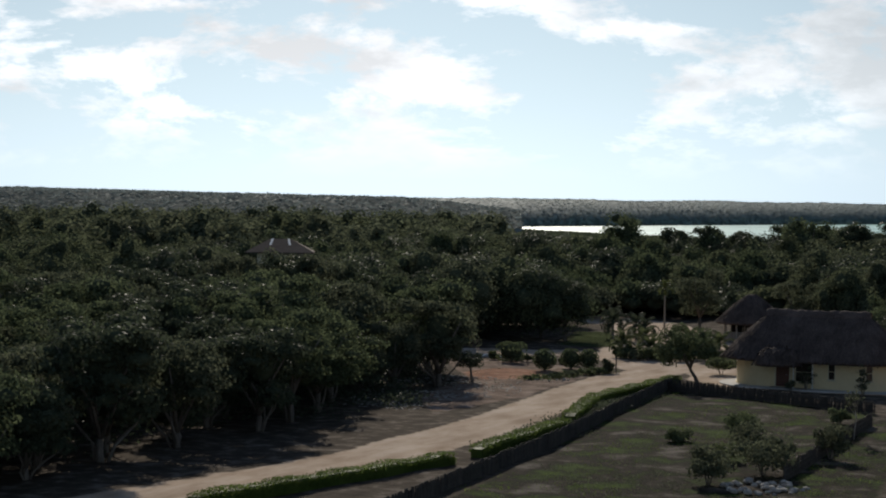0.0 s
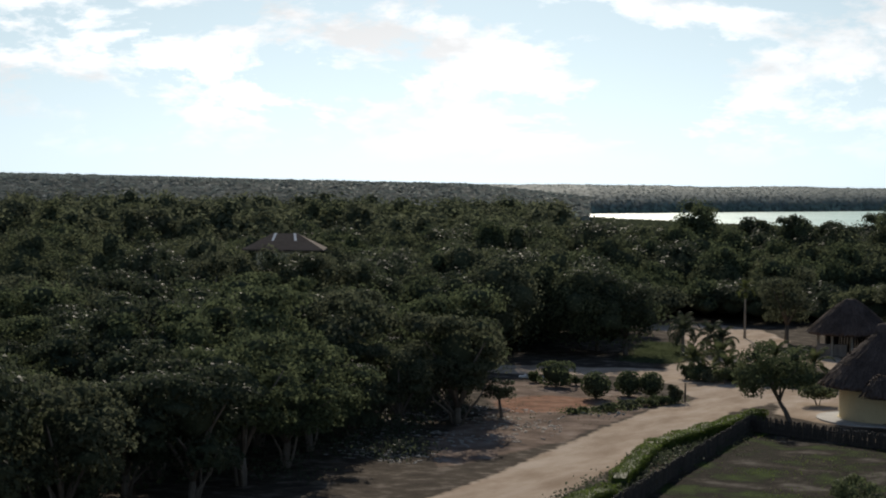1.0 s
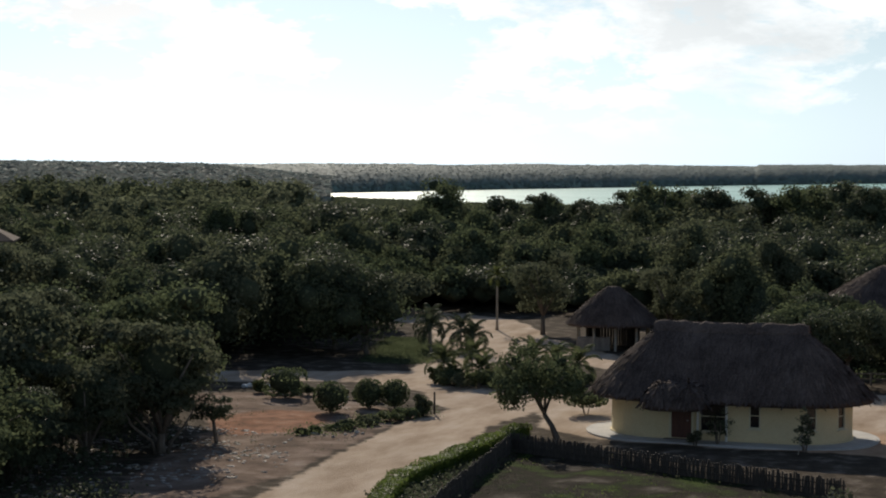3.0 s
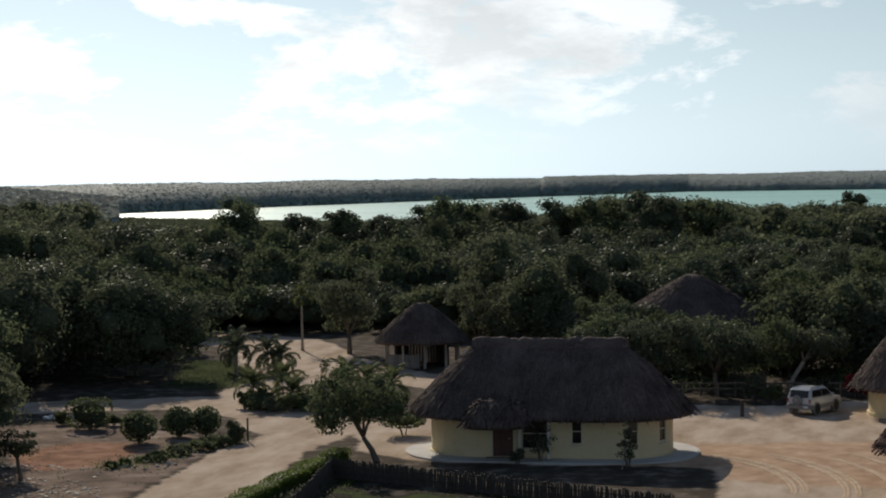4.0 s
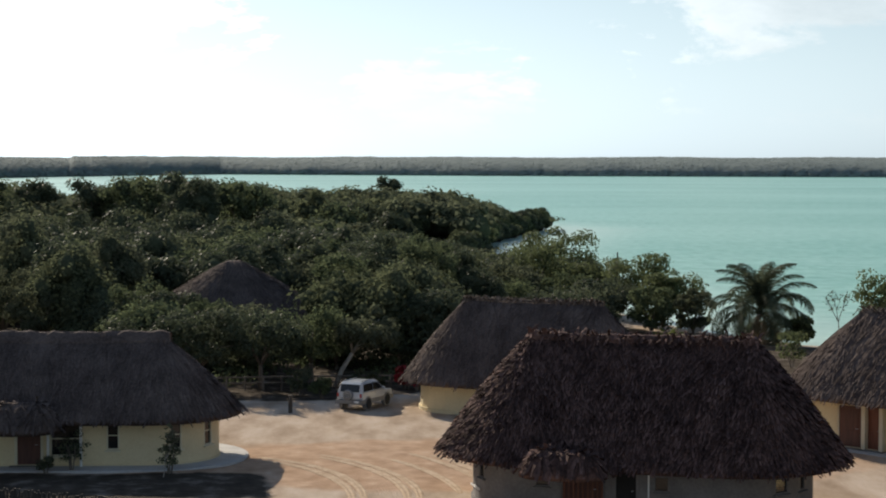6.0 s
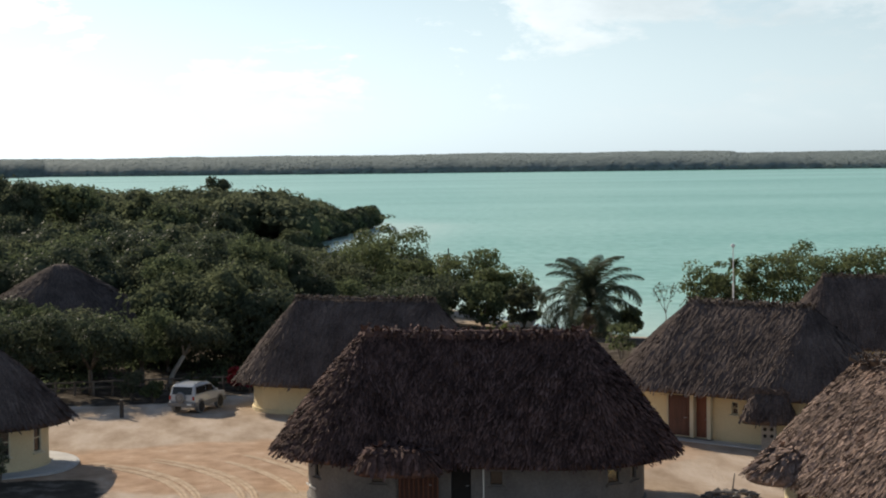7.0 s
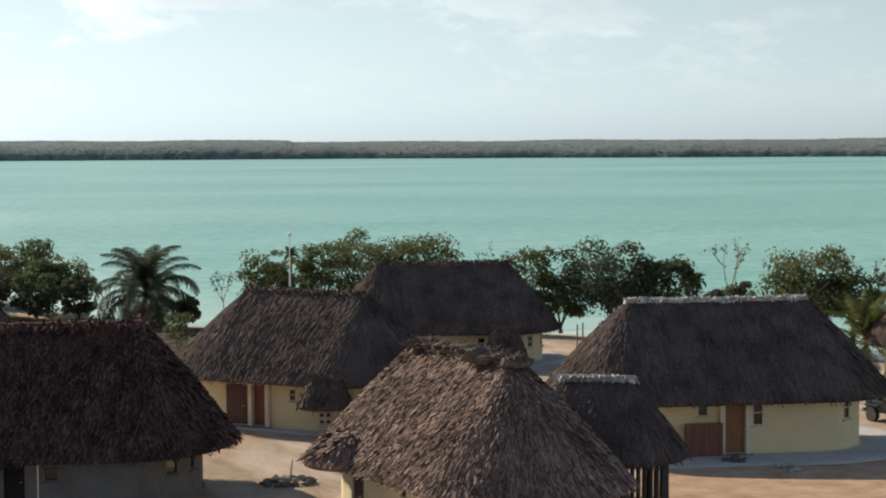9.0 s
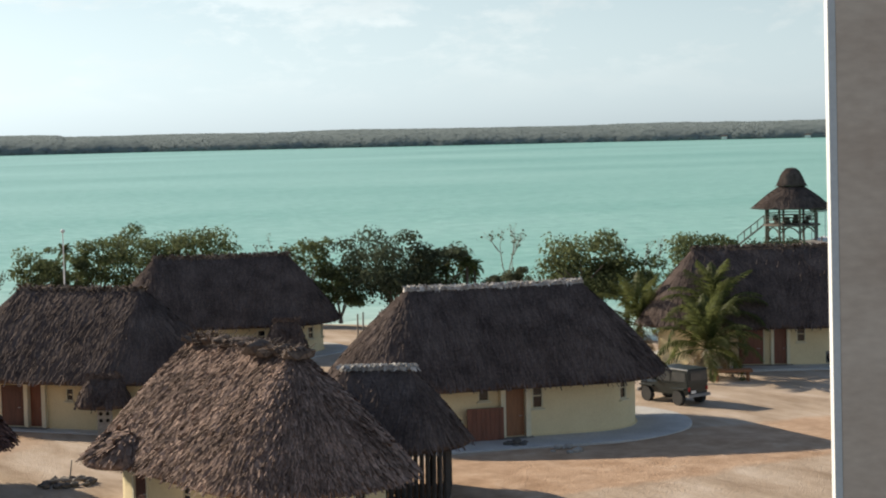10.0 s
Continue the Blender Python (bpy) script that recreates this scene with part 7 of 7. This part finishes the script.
for x in (-1.6, 0.8):
    for y in (-0.75, 0.75):
        part("canopy_post", Shape().tube([(x, y, 0.6), (x, y, 3.95)], 0.04, 6), WHITE, boat)

# ---- the far house with a sheet roof ----
far_house = thing("far_house", "house with a low hipped sheet roof among trees", "house", pose(-67.4, 94.6, 0.35, 0, 0, 28))
part("wall", Shape().box((0, 0, 4.0), (4.2, 4.2, 8.0)), PLASTER_WHITE, far_house)
part("roof", Shape().add([(-3.2, -2.7, 8.0), (3.2, -2.7, 8.0), (3.2, 2.7, 8.0), (-3.2, 2.7, 8.0), (-1.0, 0, 9.2), (1.0, 0, 9.2), (-3.2, -2.7, 7.9), (3.2, -2.7, 7.9), (3.2, 2.7, 7.9), (-3.2, 2.7, 7.9)],
                         [(0, 1, 5, 4), (1, 2, 5), (2, 3, 4, 5), (3, 0, 4), (6, 7, 1, 0), (7, 8, 2, 1), (8, 9, 3, 2), (9, 6, 0, 3), (9, 8, 7, 6)]), METAL_ROOF, far_house)
for x in (-0.75, 0.75):
    part("roof_light", Shape().add([(x - 0.1, -0.05, 9.22), (x + 0.1, -0.05, 9.22), (x * 1.4 + 0.1, -2.3, 8.14), (x * 1.4 - 0.1, -2.3, 8.14),
                                    (x - 0.1, -0.05, 9.17), (x + 0.1, -0.05, 9.17), (x * 1.4 + 0.1, -2.3, 8.09), (x * 1.4 - 0.1, -2.3, 8.09)],
                                   [(3, 2, 1, 0), (4, 5, 6, 7), (0, 1, 5, 4), (1, 2, 6, 5), (2, 3, 7, 6), (3, 0, 4, 7)]), WHITE, far_house, "pale translucent roof sheet")
for x in (-1.2, 0, 1.2):
    w = part("window", Shape().box((x, -2.12, 6.4), (0.9, 0.08, 1.2)), PLASTER_WHITE, far_house)
    part("pane", Shape().box((x, -2.17, 6.4), (0.74, 0.03, 1.04)), GLASS, w)

# ---- the tower wall beside the viewpoint ----
wall_at = Matrix.Translation((12.72, 14.1, 0)) @ Matrix.Rotation(radians(-38.5), 4, "Z")
tower_wall = thing("tower_wall", "tall plastered concrete wall end with a pale arris", "wall", wall_at)
part("wall", Shape().add([(0.05, -0.3, 0), (2.4, -0.3, 0), (2.4, 0.3, 0), (0.05, 0.3, 0), (-0.12, -0.3, 19), (2.4, -0.3, 19), (2.4, 0.3, 19), (-0.12, 0.3, 19)],
                         [(3, 2, 1, 0), (4, 5, 6, 7), (0, 1, 5, 4), (1, 2, 6, 5), (2, 3, 7, 6), (3, 0, 4, 7)]), CONCRETE, tower_wall)
# White strip paints the wall's sunlit side face along its edge.
part("arris", Shape().add([(-0.03, -0.31, 0), (0.047, -0.31, 0), (0.047, 0.31, 0), (-0.03, 0.31, 0), (-0.2, -0.31, 19), (-0.123, -0.31, 19), (-0.123, 0.31, 19), (-0.2, 0.31, 19)],
                          [(3, 2, 1, 0), (4, 5, 6, 7), (0, 1, 5, 4), (1, 2, 6, 5), (2, 3, 7, 6), (3, 0, 4, 7)]), WHITE, tower_wall, "white edge strip painted as the sunlit arris")

# ---- small things ----
lamp = thing("lamp_post", "slim white lamp post with a round head", "lamp post", pose(36.5, 117.5, 0))
part("pole", Shape().tube([(0, 0, -0.2), (0, 0, 4.4), (0, 0, 4.45), (0, 0, 6.9)], [0.07, 0.06, 0.04, 0.035], 8), WHITE, lamp)
part("head", Shape().lump((0, 0, 7.0), (0.15, 0.15, 0.14), 8, 0.02, 2), WHITE, lamp)
pole = thing("mooring_pole", "dark wooden pole at the water", "pole", pose(21.2, 148.5, -0.6))
part("shaft", Shape().tube([(0, 0, -0.5), (0.05, 0, 6.2)], [0.09, 0.06], 8), WOOD_DARK, pole)
bollard = thing("bollard", "short dark wooden post in the sand", "post", pose(-3.9, 93.1, 0))
part("shaft", Shape().tube([(0, 0, -0.2), (0, 0, 0.7), (0.02, 0, 0.8)], [0.12, 0.11, 0.08], 8), WOOD_DARK, bollard)
part("cap", Shape().lump((0.02, 0, 0.85), (0.15, 0.15, 0.09), 4, 0.1), WOOD_DARK, bollard)
marker = thing("marker_post", "thin dark post at the end of the bed", "post", pose(-29.0, 81.5, 0))
part("shaft", Shape().tube([(0, 0, -0.2), (0, 0, 1.15)], [0.06, 0.05], 8), WOOD_DARK, marker)


def stone_pile(label, x, y, count, spread, size, seed, mat, name="stone_pile"):
    pile = thing(name, label, "stones", pose(x, y, 0))
    rr = random.Random(seed)
    for k in range(count):
        r = size * rr.uniform(0.5, 1.2)
        a, d = rr.uniform(0, 6.28), spread * math.sqrt(rr.random())
        part("stone", Shape().lump((d * math.cos(a), d * math.sin(a), r * 0.45 + (0.0 if d > spread * 0.4 else size * 0.5)), (r, r * 0.8, r * 0.6), seed * 50 + k), mat, pile)
    return pile


stone_pile("dark stones heaped beside the door", 38.6, 62.7, 9, 0.5, 0.25, 3, STONE_DARK)
stone_pile("rough stones on the sand", 39.4, 60.6, 9, 0.9, 0.2, 4, STONE)
stone_pile("pale rubble heap in the garden corner", -3.6, 30.5, 70, 2.1, 0.2, 5, STONE, "rubble_heap")
stone_pile("pale flat stones edging the bed", -36.6, 85.4, 12, 1.0, 0.26, 6, WHITE)
stone_pile("pale flat stones at the edge of the grove", -42.6, 87.6, 8, 1.0, 0.26, 9, WHITE)
stone_pile("scattered stones beside the road", -30.8, 71.5, 14, 2.2, 0.16, 7, STONE)
logs = thing("fire_ring", "low ring of dark stones and charred logs on sand", "fire pit", pose(20.4, 66.0, 0))
rl = random.Random(8)
for k in range(16):
    a, r = 2 * math.pi * k / 16, rl.uniform(0.62, 0.95)
    part("stone", Shape().lump((1.15 * r * math.cos(a), r * math.sin(a), 0.07), (rl.uniform(0.14, 0.26), rl.uniform(0.12, 0.2), rl.uniform(0.09, 0.16)), 700 + k), STONE_DARK, logs)
for k in range(4):
    a = rl.uniform(0, 6.28)
    part("log", Shape().tube([(0.8 * math.cos(a), 0.7 * math.sin(a), 0.12), (-0.3 * math.cos(a + 0.4), -0.3 * math.sin(a + 0.4), 0.16)], [0.06, 0.04], 7), WOOD_GREY, logs)
part("stick", Shape().tube([(0, 0, 0), (0.15, 0.05, 0.9)], [0.04, 0.02], 6), WOOD_GREY, logs)
table = thing("log_bench", "rustic yellowish log bench under the palms", "bench", pose(57.4, 72.0, 0, 0, 0, -30))
for k in range(4):
    part("log", Shape().tube([(-1.0, -0.25 + 0.17 * k, 0.55), (1.0, -0.25 + 0.17 * k, 0.56)], 0.08, 7), WOOD_ORANGE, table)
for x in (-0.8, 0.8):
    for y in (-0.22, 0.22):
        part("leg", Shape().tube([(x, y, -0.05), (x, y, 0.5)], 0.07, 7), WOOD_ORANGE, table)
for k, x in enumerate((65.6, 66.4)):
    unit = thing("air_conditioner", "grey air conditioner unit standing by the wall", "air conditioner", pose(x, 73.6 - 0.45 * k, 0, 0, 0, -30), "air conditioners")
    part("case", Shape().box((0, 0, 0.42), (0.8, 0.34, 0.72)), CEMENT, unit)
    part("fan_grille", Shape().lathe([(0.26, 0), (0.28, 0.02), (0.05, 0.03)], 18, pose(-0.1, -0.175, 0.42, 90, 0, 0)), GLASS, unit)
rail_fence = thing("rail_fence", "low timber rail fence along the shaded lot", "fence", pose(-10, 101.6, 0, 0, 0, 5))
for k in range(13):
    part("post", Shape().tube([(k * 1.05, 0, -0.15), (k * 1.05, 0, 0.85)], 0.06, 7), BARK, rail_fence)
for z in (0.45, 0.78):
    part("rail", Shape().tube([(-0.2, 0, z), (6.2, 0.03, z + 0.02), (12.8, 0, z)], 0.05, 7), BARK, rail_fence)
umbrella = thing("palapa_umbrella", "small pale thatch umbrella on a post", "umbrella", pose(4.4, 112.0, 0))
ur = Roof(2.8, 2.5, 0.2, 2.0, 2.7, 0.05)
uth = part("thatch", ur.shell(36, 5, 0.12), THATCH_RIDGE, umbrella, smooth=True)
uv, uq = ur.leaves(random.Random(66), row=0.2, step=0.12, size=0.5, wide=0.1)
tagged(part("thatch_leaves", quad_mesh("thatch_leaves", uv, uq, THATCH_RIDGE), THATCH_RIDGE, uth), kind="stuff")
part("post", Shape().tube([(0, 0, -0.2), (0, 0, 2.3)], 0.08, 8), WOOD_GREY, umbrella)
for k, (x, y, t) in enumerate(((13.2, 164.0, 20), (26.2, 138.5, 75))):
    b = thing("beached_boat", "white boat drawn up on the beach", "boat", pose(x, y, -0.1, 0, 0, t), "beached boats")
    part("hull", Shape().add([(-2.4, -0.8, 0.75), (-2.4, 0.8, 0.75), (1.0, 0.85, 0.8), (2.7, 0, 1.0), (1.0, -0.85, 0.8), (-2.3, -0.45, 0.05), (-2.3, 0.45, 0.05), (0.9, 0.45, 0.05), (2.2, 0, 0.2), (0.9, -0.45, 0.05)],
                             [(0, 1, 2, 3, 4), (5, 9, 8, 7, 6), (0, 5, 6, 1), (1, 6, 7, 2), (2, 7, 8, 3), (3, 8, 9, 4), (4, 9, 5, 0)]), WHITE, b)
    part("thwart", Shape().box((-0.6, 0, 0.84), (0.3, 1.4, 0.05)), WOOD_GREY, b)
for k, (x, y) in enumerate(((51.2, 102.6), (52.0, 103.4), (53.0, 103.0), (53.8, 104.2))):
    st = thing("beach_post", "thin upright post on the beach", "post", pose(x, y, 0), "beach posts")
    part("shaft", Shape().tube([(0, 0, -0.2), (0.02, 0, 1.5)], [0.06, 0.05], 7), WOOD_GREY, st)
for k, (az, r) in enumerate(((16.7, 1690), (18.5, 1690), (38.4, 1640), (41.0, 1600), (13.2, 1700))):
    hx, hy = r * math.sin(radians(az)), r * math.cos(radians(az))
    cottage = thing("shore_cottage", "tiny white cottage on the far shore", "house", pose(hx, hy, 0, 0, 0, -az), "far cottages")
    part("wall", Shape().box((0, 0, 1.2), (5, 4, 2.6)), WHITE, cottage)
    part("roof", Shape().add([(-2.8, -2.4, 2.5), (2.8, -2.4, 2.5), (2.8, 2.4, 2.5), (-2.8, 2.4, 2.5), (-2.8, 0, 3.6), (2.8, 0, 3.6)], [(0, 1, 5, 4), (2, 3, 4, 5), (3, 0, 4), (1, 2, 5), (3, 2, 1, 0)]), METAL_ROOF, cottage)


# ---- wheel ruts in the yard ----
RUT = material("disturbed_sand", (0.38, 0.265, 0.17), (0.55, 0.42, 0.30), 1.5, 12.0, 0.95, 0.5, spec=0.1)


def rut(x, y, radius, a0, a1, width, seed):
    """A shallow curved wheel mark: two low ridges of pushed-up sand along it."""
    shape, rr = Shape(), random.Random(seed)
    n = 40
    pts, faces = [], []
    for k in range(n + 1):
        a = radians(a0 + (a1 - a0) * k / n)
        fade = math.sin(math.pi * k / n) ** 0.5
        for off, up_by in ((-width / 2, 0.0), (-width / 4, 0.035), (0, 0.006), (width / 4, 0.03), (width / 2, 0.0)):
            r = radius + off * (0.5 + 0.5 * fade) + rr.uniform(-0.03, 0.03)
            px, py = x + r * math.cos(a), y + r * math.sin(a)
            z = float(ground_height(np.array([px]), np.array([py]))[0])
            pts.append((px, py, z + 0.012 + up_by * fade * rr.uniform(0.7, 1.2)))
    for k in range(n):
        faces += [(5 * k + i, 5 * k + i + 1, 5 * k + 6 + i, 5 * k + 5 + i) for i in range(4)]
    ob = part("wheel_rut", shape.add(pts, faces), RUT)
    return tagged(ob, "curved wheel rut pressed into the tan sand", "rut", "wheel ruts", "structure")


for k, (x, y, r, a0, a1) in enumerate(((-11.5, 69.5, 11.0, -4, 50), (-11.5, 69.5, 11.5, -2, 54), (-11.5, 69.5, 13.2, -6, 44), (-11.5, 69.5, 13.7, -4, 46), (-11.5, 69.5, 15.3, 2, 34), (-11.5, 69.5, 16.7, -8, 36), (-11.5, 69.5, 17.2, -6, 33))):
    rut(x, y, r, a0, a1, 0.42, 70 + k)
